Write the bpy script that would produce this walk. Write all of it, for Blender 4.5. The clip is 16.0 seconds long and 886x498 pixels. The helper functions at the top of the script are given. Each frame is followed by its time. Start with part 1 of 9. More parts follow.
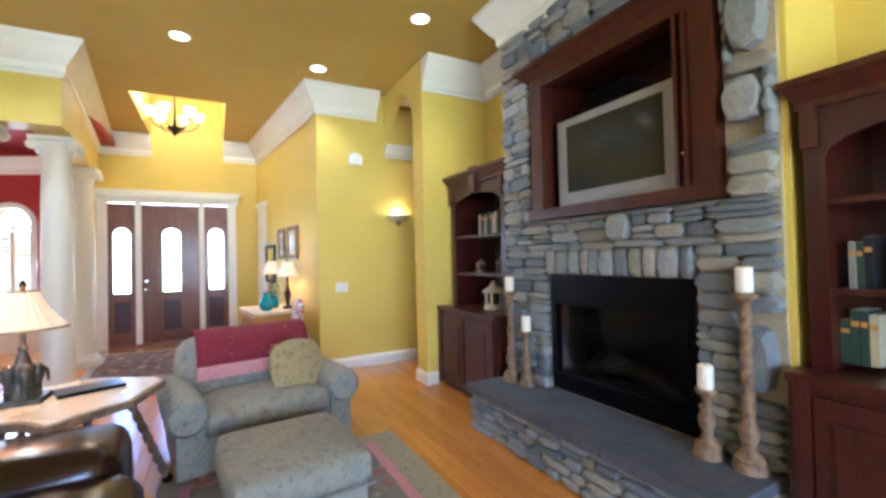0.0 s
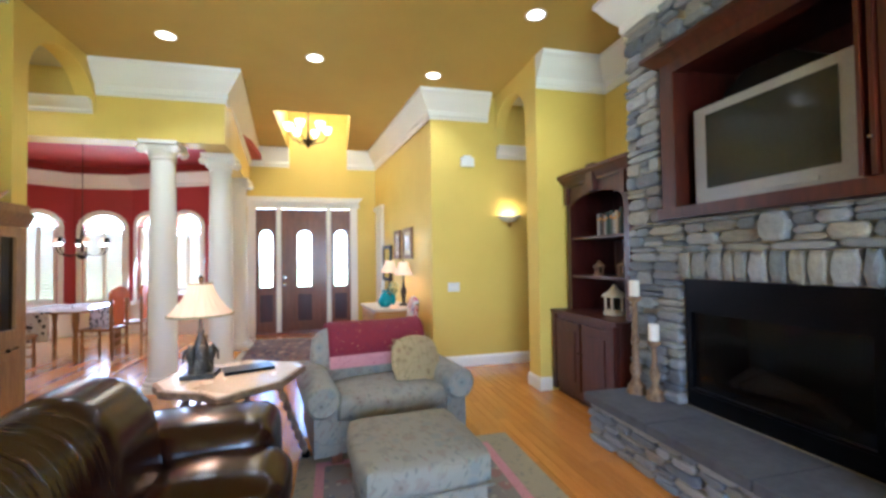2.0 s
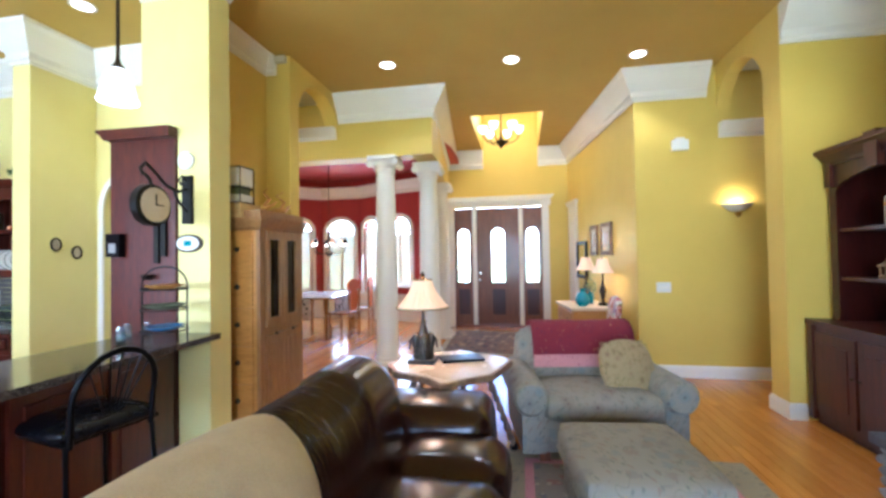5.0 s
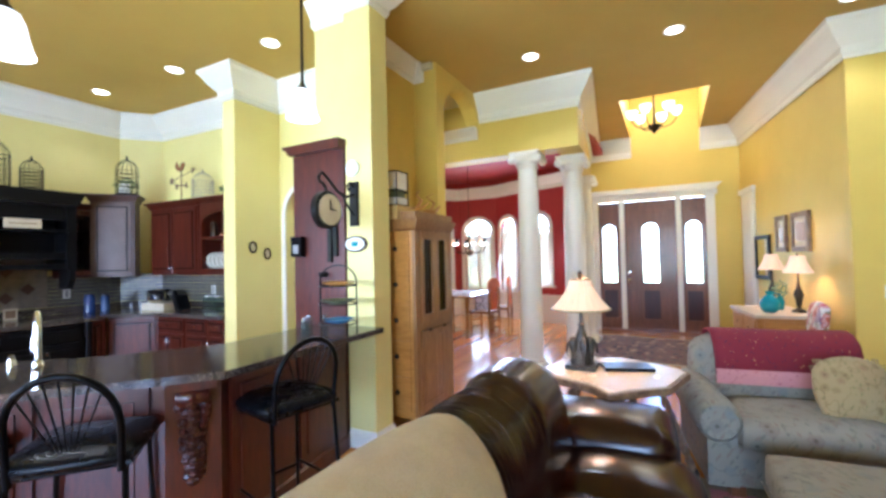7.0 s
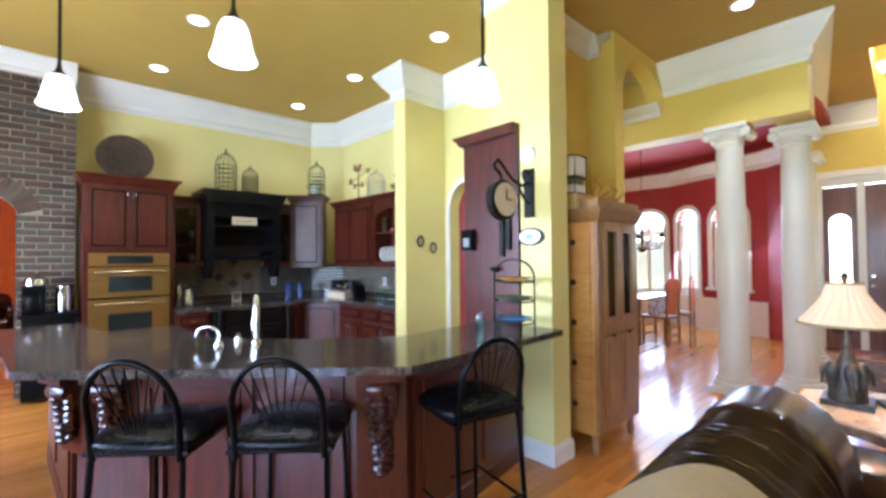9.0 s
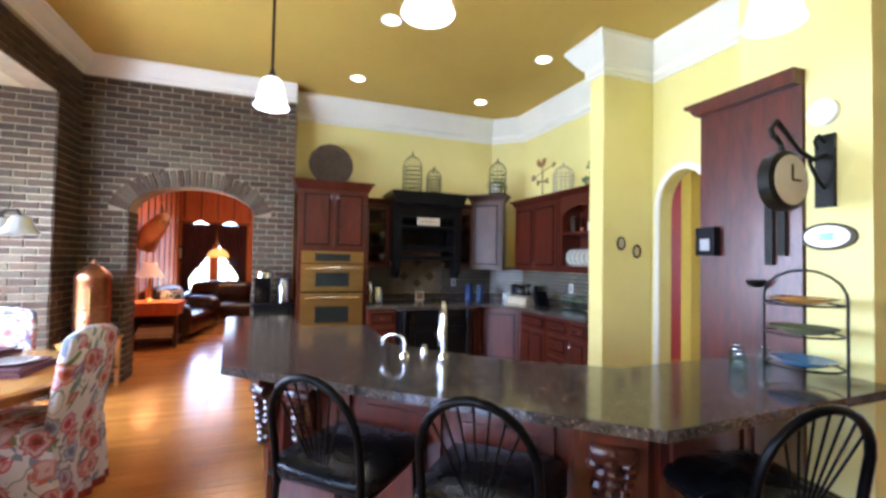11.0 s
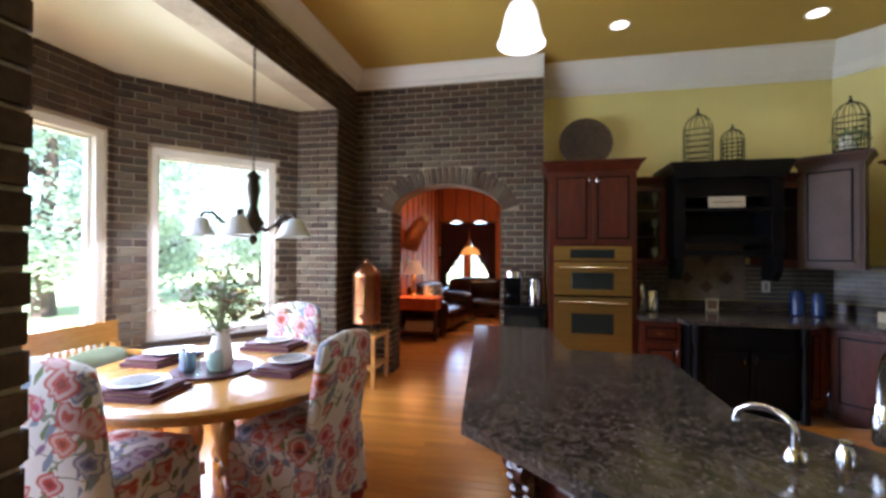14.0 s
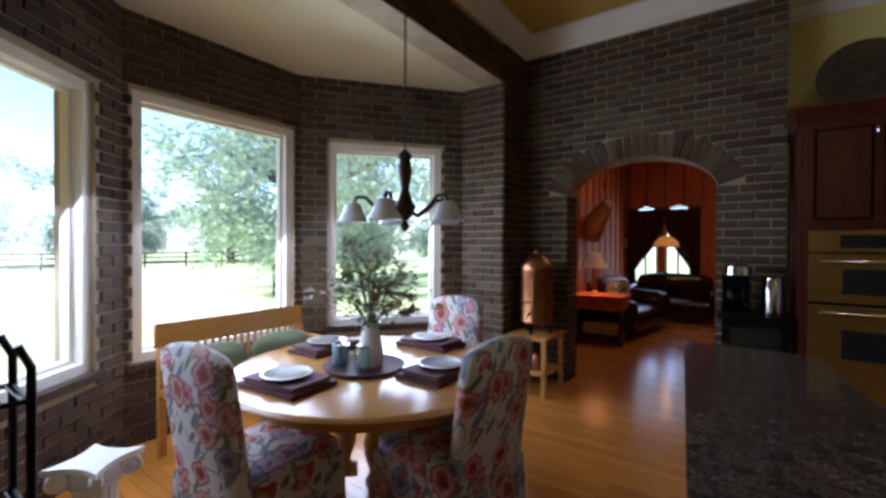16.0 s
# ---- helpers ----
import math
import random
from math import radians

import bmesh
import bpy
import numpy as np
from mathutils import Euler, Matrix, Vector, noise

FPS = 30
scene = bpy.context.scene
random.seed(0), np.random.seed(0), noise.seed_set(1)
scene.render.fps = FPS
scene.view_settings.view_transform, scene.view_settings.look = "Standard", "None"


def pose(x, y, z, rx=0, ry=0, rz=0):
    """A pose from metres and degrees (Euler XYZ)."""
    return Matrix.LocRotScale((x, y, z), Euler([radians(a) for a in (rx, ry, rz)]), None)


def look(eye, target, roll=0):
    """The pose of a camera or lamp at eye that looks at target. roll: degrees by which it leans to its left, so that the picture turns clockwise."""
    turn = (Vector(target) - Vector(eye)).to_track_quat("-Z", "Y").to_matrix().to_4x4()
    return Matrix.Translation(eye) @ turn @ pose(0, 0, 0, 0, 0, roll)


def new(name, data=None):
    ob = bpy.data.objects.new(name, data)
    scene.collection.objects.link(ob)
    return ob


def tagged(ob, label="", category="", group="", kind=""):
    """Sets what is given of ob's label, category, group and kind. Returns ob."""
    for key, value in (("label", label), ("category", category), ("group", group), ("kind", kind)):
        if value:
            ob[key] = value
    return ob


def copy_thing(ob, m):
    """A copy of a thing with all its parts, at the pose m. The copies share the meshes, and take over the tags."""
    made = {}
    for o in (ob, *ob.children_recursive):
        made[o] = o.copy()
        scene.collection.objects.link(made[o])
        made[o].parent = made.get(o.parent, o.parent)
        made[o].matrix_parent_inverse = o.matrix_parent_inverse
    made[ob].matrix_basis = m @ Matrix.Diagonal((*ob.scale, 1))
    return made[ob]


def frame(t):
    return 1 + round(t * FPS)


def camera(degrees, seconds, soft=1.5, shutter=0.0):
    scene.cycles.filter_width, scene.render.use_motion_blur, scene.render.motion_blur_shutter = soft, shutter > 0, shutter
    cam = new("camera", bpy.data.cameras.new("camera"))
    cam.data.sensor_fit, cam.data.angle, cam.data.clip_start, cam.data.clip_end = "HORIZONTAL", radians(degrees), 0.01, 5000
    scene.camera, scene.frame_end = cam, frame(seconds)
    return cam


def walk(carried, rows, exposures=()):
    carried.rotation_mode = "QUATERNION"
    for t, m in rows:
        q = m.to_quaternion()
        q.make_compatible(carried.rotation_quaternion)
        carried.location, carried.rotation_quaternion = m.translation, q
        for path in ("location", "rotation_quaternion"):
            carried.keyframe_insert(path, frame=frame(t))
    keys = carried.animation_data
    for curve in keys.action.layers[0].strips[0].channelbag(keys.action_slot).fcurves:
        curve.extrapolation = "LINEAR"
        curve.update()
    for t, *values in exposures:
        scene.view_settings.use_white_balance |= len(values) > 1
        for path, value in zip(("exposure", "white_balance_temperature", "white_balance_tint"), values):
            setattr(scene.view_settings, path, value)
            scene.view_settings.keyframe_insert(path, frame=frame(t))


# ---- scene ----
cam = camera(92.3, 16.0, 3.0)
PATH = [
    (0, (0.455, 0.105, 1.43), (1.401, 1.867, 1.465), -1.4),
    (0.5, (0.432, 0.106, 1.433), (1.28, 1.917, 1.473), -1.1),
    (1, (0.426, 0.127, 1.429), (1.172, 1.982, 1.475), -0.9),
    (1.5, (0.406, 0.136, 1.43), (1.03, 2.036, 1.479), -0.8),
    (2, (0.385, 0.147, 1.434), (0.874, 2.086, 1.482), -0.8),
    (2.5, (0.363, 0.148, 1.44), (0.73, 2.114, 1.489), -0.8),
    (3, (0.341, 0.147, 1.439), (0.559, 2.135, 1.49), -0.3),
    (3.5, (0.319, 0.161, 1.432), (0.395, 2.159, 1.481), -0.0),
    (4, (0.29, 0.173, 1.434), (0.234, 2.172, 1.479), -0.5),
    (4.2, (0.306, 0.169, 1.448), (0.179, 2.165, 1.489), -0.7),
    (6.3, (0.099, 0.177, 1.464), (-0.607, 2.047, 1.512), -1.2),
    (6.5, (0.098, 0.201, 1.455), (-0.678, 2.044, 1.504), -1.4),
    (7, (0.054, 0.218, 1.455), (-0.878, 1.987, 1.503), -1.3),
    (7.5, (-0.004, 0.237, 1.446), (-1.086, 1.919, 1.494), -0.6),
    (8, (-0.092, 0.267, 1.449), (-1.317, 1.847, 1.484), -0.2),
    (8.5, (-0.199, 0.289, 1.438), (-1.554, 1.76, 1.475), -0.6),
    (9, (-0.286, 0.312, 1.439), (-1.756, 1.668, 1.483), -0.5),
    (9.5, (-0.422, 0.357, 1.431), (-2.023, 1.555, 1.474), 0.3),
    (9.7, (-0.481, 0.374, 1.426), (-2.131, 1.504, 1.471), 0.5),
    (11.8, (-1.047, 0.461, 1.471), (-3.004, 0.875, 1.5), 0.7),
    (12, (-1.099, 0.457, 1.477), (-3.07, 0.8, 1.496), 0.5),
    (12.5, (-1.296, 0.441, 1.447), (-3.29, 0.594, 1.47), 0.2),
    (13, (-1.437, 0.42, 1.472), (-3.437, 0.408, 1.489), 0.3),
    (13.5, (-1.591, 0.401, 1.466), (-3.583, 0.215, 1.48), 0.2),
    (14, (-1.736, 0.384, 1.453), (-3.694, -0.022, 1.473), 0.3),
    (14.5, (-1.877, 0.339, 1.441), (-3.777, -0.283, 1.459), 0.2),
    (15, (-2.044, 0.336, 1.43), (-3.861, -0.499, 1.438), 0.1),
    (15.5, (-2.171, 0.306, 1.424), (-3.904, -0.692, 1.416), 0.3),
    (16, (-2.294, 0.243, 1.419), (-3.926, -0.913, 1.403), 0.2),
]
EXPOSURES = [(0, 4.35, 4850, 16), (4, 4.2, 4850, 16), (7, 4.25, 4850, 16), (9.7, 4.15, 4950, 17), (12, 3.9, 5250, 20), (13, 3.35, 5400, 20), (14, 3.1, 5450, 20), (15, 2.35, 5400, 20), (16, 1.65, 5350, 20)]
walk(cam, [(t, look(eye, target, roll)) for t, eye, target, roll in PATH], EXPOSURES)

# daylight
world = bpy.data.worlds.new("world")
scene.world = world
world.use_nodes = True
wn = world.node_tree
sky = wn.nodes.new("ShaderNodeTexSky")
sky.sky_type, sky.sun_disc, sky.sun_elevation, sky.sun_rotation = "NISHITA", False, radians(48), radians(90)
wn.links.new(sky.outputs[0], wn.nodes["Background"].inputs[0])
wn.nodes["Background"].inputs[1].default_value = 0.15
sun = new("sun", bpy.data.lights.new("sun", "SUN"))
sun.data.energy, sun.data.angle, sun.data.color = 5.0, radians(0.5), (1, 0.95, 0.86)
sun.matrix_world = look((20, 0, 22.2), (0, 0, 0))


K = 0.045  # lamps against daylight


def area_lamp(name, at, target, sx, sy, power, color=(1, 1, 1)):
    lamp = new(name, bpy.data.lights.new(name, "AREA"))
    lamp.data.shape, lamp.data.size, lamp.data.size_y = "RECTANGLE", sx, sy
    lamp.data.energy, lamp.data.color = power * K, color
    lamp.matrix_world = look(at, target)
    return lamp


def bulb(name, at, power, color=(1, 0.78, 0.52), size=0.05):
    lamp = new(name, bpy.data.lights.new(name, "POINT"))
    lamp.data.energy, lamp.data.color, lamp.data.shadow_soft_size = power * K, color, size
    lamp.location = at
    return lamp


DAY = (0.86, 0.93, 1.0)
# window openings: the sky's light
area_lamp("daylight_bay_b", (-5.58, -2.84, 1.55), (-4.94, -2.07, 0.9), 1.0, 1.7, 230, DAY)
area_lamp("daylight_bay_c", (-4.1, -3.3, 1.55), (-4.1, 0, -0.6), 1.2, 1.7, 300, DAY)
area_lamp("daylight_bay_d", (-2.68, -2.86, 1.55), (-3.32, -2.09, 0.9), 1.0, 1.7, 230, DAY)
area_lamp("daylight_back", (0.5, -4.45, 1.5), (0.5, 0, 1.3), 3.4, 2.0, 270, DAY)
area_lamp("daylight_dining_a", (-3.7, 10.2, 1.5), (-3.0, 6, 0.6), 1.4, 1.5, 100, DAY)
area_lamp("daylight_dining_b", (-2.4, 9.6, 1.5), (-2.7, 6, 0.6), 0.8, 1.5, 60, DAY)
area_lamp("daylight_den", (-12.4, -1.2, 1.5), (-8, -0.6, 0.6), 1.0, 1.6, 25, DAY)


# ---- materials ----


def lin(h):
    """Linear RGB from a hex colour."""
    return tuple(((int(h[i:i + 2], 16) / 255 + 0.055) / 1.055) ** 2.4 for i in (0, 2, 4)) + (1,)


def N(nt, kind, **props):
    n = nt.nodes.new(kind)
    for k, v in props.items():
        if k in ("blend_type", "data_type", "feature", "wave_type", "bands_direction", "distance"):
            if k == "blend_type":
                n.blend_type = v
            elif k == "data_type":
                n.data_type = v
            elif k == "feature":
                n.feature = v
            elif k == "wave_type":
                n.wave_type = v
            elif k == "bands_direction":
                n.bands_direction = v
            elif k == "distance":
                n.distance = v
        else:
            n.inputs[k].default_value = v
    return n


def ramp(nt, fac, stops, constant=False):
    r = nt.nodes.new("ShaderNodeValToRGB")
    if constant:
        r.color_ramp.interpolation = "CONSTANT"
    while len(r.color_ramp.elements) < len(stops):
        r.color_ramp.elements.new(0.5)
    for e, (p, c) in zip(r.color_ramp.elements, stops):
        e.position, e.color = p, c
    nt.links.new(fac, r.inputs[0])
    return r.outputs[0]


def mix(nt, fac, a, b, mode="MIX"):
    m = nt.nodes.new("ShaderNodeMix")
    m.data_type, m.blend_type = "RGBA", mode
    for sock, v in ((m.inputs[0], fac), (m.inputs[6], a), (m.inputs[7], b)):
        if isinstance(v, bpy.types.NodeSocket):
            nt.links.new(v, sock)
        else:
            sock.default_value = v
    return m.outputs[2]


def base_mat(name, rough=0.6, metal=0.0):
    m = bpy.data.materials.new(name)
    m.use_nodes = True
    nt = m.node_tree
    b = nt.nodes["Principled BSDF"]
    b.inputs["Roughness"].default_value, b.inputs["Metallic"].default_value = rough, metal
    return m, nt, b


def coords(nt, scale=(1, 1, 1), kind="Object"):
    tc, mp = nt.nodes.new("ShaderNodeTexCoord"), nt.nodes.new("ShaderNodeMapping")
    mp.inputs["Scale"].default_value = scale
    nt.links.new(tc.outputs[kind], mp.inputs[0])
    return mp.outputs[0]


def noise_tex(nt, vec, scale, detail=4, rough=0.6, dist=0.0):
    n = N(nt, "ShaderNodeTexNoise", Scale=scale, Detail=detail, Roughness=rough, Distortion=dist)
    nt.links.new(vec, n.inputs["Vector"])
    return n.outputs[0]


def add_bump(nt, b, height, strength, dist=0.01):
    bp = N(nt, "ShaderNodeBump", Strength=strength)
    bp.inputs["Distance"].default_value = dist
    nt.links.new(height, bp.inputs["Height"])
    nt.links.new(bp.outputs[0], b.inputs["Normal"])


def plain(name, c1, c2=None, rough=0.6, metal=0.0, fine=60, broad=3, bump=0.15, stretch=(1, 1, 1), spread=0.12, coat=0.0, piece="", vary=0.38):
    """Two tones mixed by noise at two scales, with fine relief. piece: 'object' or 'island' varies each piece's tone."""
    m, nt, b = base_mat(name, rough, metal)
    c1 = lin(c1) if isinstance(c1, str) else c1
    c2 = (lin(c2) if isinstance(c2, str) else c2) or tuple(min(1, v * 0.75) for v in c1[:3]) + (1,)
    v = coords(nt, stretch)
    fn, bn = noise_tex(nt, v, fine, 5), noise_tex(nt, v, broad, 4)
    f = nt.nodes.new("ShaderNodeMath")
    f.operation = "MULTIPLY_ADD"
    nt.links.new(fn, f.inputs[0])
    f.inputs[1].default_value = 0.5
    hb = nt.nodes.new("ShaderNodeMath")
    hb.operation = "MULTIPLY"
    nt.links.new(bn, hb.inputs[0])
    hb.inputs[1].default_value = 0.5
    nt.links.new(hb.outputs[0], f.inputs[2])
    col = ramp(nt, f.outputs[0], [(0.5 - spread, c1), (0.5 + spread, c2)])
    if piece:
        src = nt.nodes.new("ShaderNodeObjectInfo").outputs["Random"] if piece == "object" else nt.nodes.new("ShaderNodeNewGeometry").outputs["Random Per Island"]
        tone = ramp(nt, src, [(0, (1 - vary, 1 - vary, 1 - vary, 1)), (1, (1 + vary * 0.65, 1 + vary * 0.6, 1 + vary * 0.5, 1))])
        col = mix(nt, 1.0, col, tone, "MULTIPLY")
    nt.links.new(col, b.inputs["Base Color"])
    rr = nt.nodes.new("ShaderNodeMapRange")
    rr.inputs["To Min"].default_value, rr.inputs["To Max"].default_value = max(0.02, rough - 0.08), min(1, rough + 0.1)
    nt.links.new(bn, rr.inputs[0])
    nt.links.new(rr.outputs[0], b.inputs["Roughness"])
    b.inputs["Coat Weight"].default_value = coat
    b.inputs["Coat Roughness"].default_value = 0.12
    if bump:
        add_bump(nt, b, fn, bump, 0.004)
    return m


def glow(name, color, power):
    m, nt, b = base_mat(name, 0.5)
    b.inputs["Base Color"].default_value = color
    b.inputs["Emission Color"].default_value = color
    b.inputs["Emission Strength"].default_value = power * 0.3
    return m


def glass_mat(name, tint=(1, 1, 1, 1), rough=0.0):
    m, nt, b = base_mat(name, rough)
    out = nt.nodes["Material Output"]
    tr, gl, mx, fr = (nt.nodes.new("ShaderNode" + k) for k in ("BsdfTransparent", "BsdfGlossy", "MixShader", "LayerWeight"))
    tr.inputs[0].default_value = tint
    gl.inputs["Roughness"].default_value = 0.03
    pw, ma = nt.nodes.new("ShaderNodeMath"), nt.nodes.new("ShaderNodeMath")
    pw.operation, ma.operation = "POWER", "MULTIPLY_ADD"
    fr.inputs[0].default_value = 0.5
    nt.links.new(fr.outputs["Facing"], pw.inputs[0])
    pw.inputs[1].default_value, ma.inputs[1].default_value, ma.inputs[2].default_value = 4, 0.5, 0.03
    nt.links.new(pw.outputs[0], ma.inputs[0])
    nt.links.new(ma.outputs[0], mx.inputs[0])
    nt.links.new(tr.outputs[0], mx.inputs[1])
    nt.links.new(gl.outputs[0], mx.inputs[2])
    nt.links.new(mx.outputs[0], out.inputs[0])
    return m


def pattern(name, ground, spots, scale, rough=0.85, size=0.42, bump=0.3, kind="Object"):
    """Woven cloth with scattered blots of several colours, as in a printed or figured fabric."""
    m, nt, b = base_mat(name, rough)
    v = coords(nt, kind=kind)
    warp = noise_tex(nt, v, scale * 0.9, 3)
    wv = nt.nodes.new("ShaderNodeVectorMath")
    wv.operation = "ADD"
    nt.links.new(v, wv.inputs[0])
    sc = nt.nodes.new("ShaderNodeVectorMath")
    sc.operation = "SCALE"
    sc.inputs["Scale"].default_value = 0.9 / scale
    nt.links.new(warp, sc.inputs[0])
    nt.links.new(sc.outputs[0], wv.inputs[1])
    col = lin(ground)
    for k, (c, s, cut) in enumerate(spots):
        vo = N(nt, "ShaderNodeTexVoronoi", Scale=scale * s)
        off = N(nt, "ShaderNodeVectorMath")
        off.operation = "ADD"
        off.inputs[1].default_value = (3.7 * k, 1.3 * k, 2.1 * k)
        nt.links.new(wv.outputs[0], off.inputs[0])
        nt.links.new(off.outputs[0], vo.inputs["Vector"])
        f = ramp(nt, vo.outputs["Distance"], [(cut * 0.8, (1, 1, 1, 1)), (cut, (0, 0, 0, 1))])
        col = mix(nt, f, col, lin(c))
    weave = noise_tex(nt, v, 220, 2)
    col = mix(nt, 0.25, col, ramp(nt, weave, [(0.3, (0.4, 0.4, 0.4, 1)), (0.7, (1, 1, 1, 1))]), "MULTIPLY")
    nt.links.new(col, b.inputs["Base Color"])
    add_bump(nt, b, weave, bump, 0.003)
    return m


def figured(name, ground, blooms, leaves, stem, scale, rough=0.85, soft=0.0, bump=0.3):
    """Printed or woven cloth: round blooms with lobed petals, rings and hearts, pointed leaves and thin stems between them."""
    m, nt, b = base_mat(name, rough)
    v = coords(nt)

    def vec(op, a, c):
        q = nt.nodes.new("ShaderNodeVectorMath")
        q.operation = op
        nt.links.new(a, q.inputs[0])
        if isinstance(c, tuple):
            q.inputs[1].default_value = c
        else:
            nt.links.new(c, q.inputs[1])
        return q.outputs["Value"] if op == "DOT_PRODUCT" else q.outputs[0]

    def calc(op, a, c=0.0, d=0.0):
        q = nt.nodes.new("ShaderNodeMath")
        q.operation = op
        for sock, val in zip(q.inputs, (a, c, d)):
            if isinstance(val, (int, float)):
                sock.default_value = val
            else:
                nt.links.new(val, sock)
        return q.outputs[0]

    def cell(sc, shift):
        vo = N(nt, "ShaderNodeTexVoronoi", Scale=sc)
        w = vec("ADD", v, shift)
        nt.links.new(w, vo.inputs["Vector"])
        d = vec("SUBTRACT", w, vo.outputs["Position"])
        p, q = vec("DOT_PRODUCT", d, (0.8, 0.45, -0.4)), vec("DOT_PRODUCT", d, (-0.2, 0.62, 0.78))
        return vo.outputs["Distance"], p, q, vo.outputs["Color"]

    def below(val, cut):
        return ramp(nt, val, [(cut * (0.9 - soft), (1, 1, 1, 1)), (cut, (0, 0, 0, 1))])

    col = lin(ground)
    nz = noise_tex(nt, v, scale * 0.55, 2)
    col = mix(nt, below(calc("MULTIPLY", calc("ABSOLUTE", calc("SUBTRACT", nz, 0.5)), 10.0), 0.09), col, lin(stem))
    for k, (sc, c) in enumerate(leaves):
        dist, p, q, rc = cell(scale * sc, (2.3 * k + 5.1, 1.7, 0.4 * k))
        e = calc("ADD", calc("MULTIPLY", calc("ABSOLUTE", p), 2.3 * scale * sc), calc("MULTIPLY", calc("ABSOLUTE", q), 0.95 * scale * sc))
        col = mix(nt, below(e, 0.3), col, lin(c))
    for k, (sc, colours) in enumerate(blooms):
        dist, p, q, rc = cell(scale * sc, (1.1 * k, 3.3 * k, 0.7 * k + 0.2))
        lobe = calc("MULTIPLY", calc("SINE", calc("MULTIPLY", calc("ARCTAN2", p, q), 6.0)), 0.13)
        e = calc("ADD", dist, calc("MULTIPLY", lobe, dist))
        stops = [((j + 0.001) / len(colours), lin(c)) for j, c in enumerate(colours)]
        sep = nt.nodes.new("ShaderNodeSeparateColor")
        nt.links.new(rc, sep.inputs[0])
        tint = ramp(nt, sep.outputs[0], stops, True)
        pale = mix(nt, 0.5, tint, lin(ground))
        deep = mix(nt, 0.6, tint, (0.3, 0.25, 0.2, 1), "MULTIPLY")
        col = mix(nt, below(e, 0.4), col, tint)
        col = mix(nt, below(e, 0.33), col, pale)
        col = mix(nt, below(e, 0.22), col, tint)
        col = mix(nt, below(e, 0.12), col, deep)
    weave = noise_tex(nt, v, 220, 2)
    col = mix(nt, 0.2, col, ramp(nt, weave, [(0.3, (0.5, 0.5, 0.5, 1)), (0.7, (1, 1, 1, 1))]), "MULTIPLY")
    nt.links.new(col, b.inputs["Base Color"])
    add_bump(nt, b, weave, bump, 0.003)
    return m


PAINT = plain("ochre_yellow_wall_paint", "dcc25a", "d3b84f", 0.55, fine=300, broad=1.2, bump=0.06)
PAINT_K = plain("pale_yellow_wall_paint", "e3d88e", "dbce82", 0.55, fine=300, broad=1.2, bump=0.06)
CEIL = plain("tan_ceiling_paint", "c2a74d", "b99d45", 0.7, fine=300, broad=1, bump=0.05)
CREAM = plain("cream_ceiling_paint", "c9c2a2", "c2ba99", 0.7, fine=300, broad=1, bump=0.05)
WHITE = plain("white_trim_paint", "e9e6dc", "e2dfd4", 0.4, fine=120, broad=2, bump=0.05)
RED = plain("brick_red_wall_paint", "a5302f", "9c2b2c", 0.55, fine=300, broad=1.5, bump=0.06)
MORTAR = plain("grey_mortar", "b3a58a", "958871", 0.95, fine=90, broad=4, bump=0.6)
BRICK = plain("brown_red_brick", "574432", "3f3123", 0.9, fine=40, broad=6, bump=0.8, piece="object")
BRICK_J = plain("brown_red_brick_joined", "574432", "3f3123", 0.9, fine=40, broad=6, bump=0.8, piece="island")
STONE = plain("grey_ledge_stone", "a5a6a8", "77797d", 0.85, fine=22, broad=5, bump=1.0, spread=0.2, piece="object", vary=0.22)
SLATE = plain("dark_grey_slate", "5c5f66", "4a4d54", 0.6, fine=22, broad=3, bump=0.6)
OAK = plain("golden_oak_board", "c98736", "b5742a", 0.2, fine=18, broad=3, bump=0.08, stretch=(9, 0.8, 9), coat=0.35, piece="object", vary=0.2)
OAK_J = plain("golden_oak_board_joined", "c98736", "b5742a", 0.2, fine=18, broad=3, bump=0.08, stretch=(9, 0.8, 9), coat=0.35, piece="island", vary=0.2)
CHERRY = plain("dark_cherry_wood", "55200f", "3a140a", 0.34, fine=14, broad=3, bump=0.1, stretch=(6, 6, 0.8), coat=0.12)
MAHOG = plain("mahogany_door_wood", "7d4a2d", "5e351f", 0.35, fine=14, broad=3, bump=0.12, stretch=(6, 6, 0.8), coat=0.3)
DARKW = plain("dark_brown_wood", "43160f", "2c0d09", 0.32, fine=14, broad=3, bump=0.12, stretch=(6, 6, 0.8), coat=0.3)
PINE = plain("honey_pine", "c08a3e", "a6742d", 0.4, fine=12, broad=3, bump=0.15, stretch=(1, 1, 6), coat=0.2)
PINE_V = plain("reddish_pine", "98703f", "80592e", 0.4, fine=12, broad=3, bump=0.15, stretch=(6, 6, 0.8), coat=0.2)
TABLEW = plain("light_oak_tabletop", "c9964f", "b9843f", 0.2, fine=12, broad=3, bump=0.05, stretch=(1, 7, 7), coat=0.5)
KNOTTY = plain("orange_pine_panelling", "d2701c", "b2530f", 0.6, fine=12, broad=2, bump=0.15, stretch=(5, 5, 0.5))
BLACKW = plain("black_painted_wood", "111113", "0a0a0b", 0.4, fine=30, broad=4, bump=0.15)
BLACKM = plain("black_metal", "141416", "0c0c0d", 0.3, 0.6, fine=80, broad=6, bump=0.05)
IRON = plain("dark_wrought_iron", "25241f", "191815", 0.5, 0.7, fine=60, broad=6, bump=0.2)
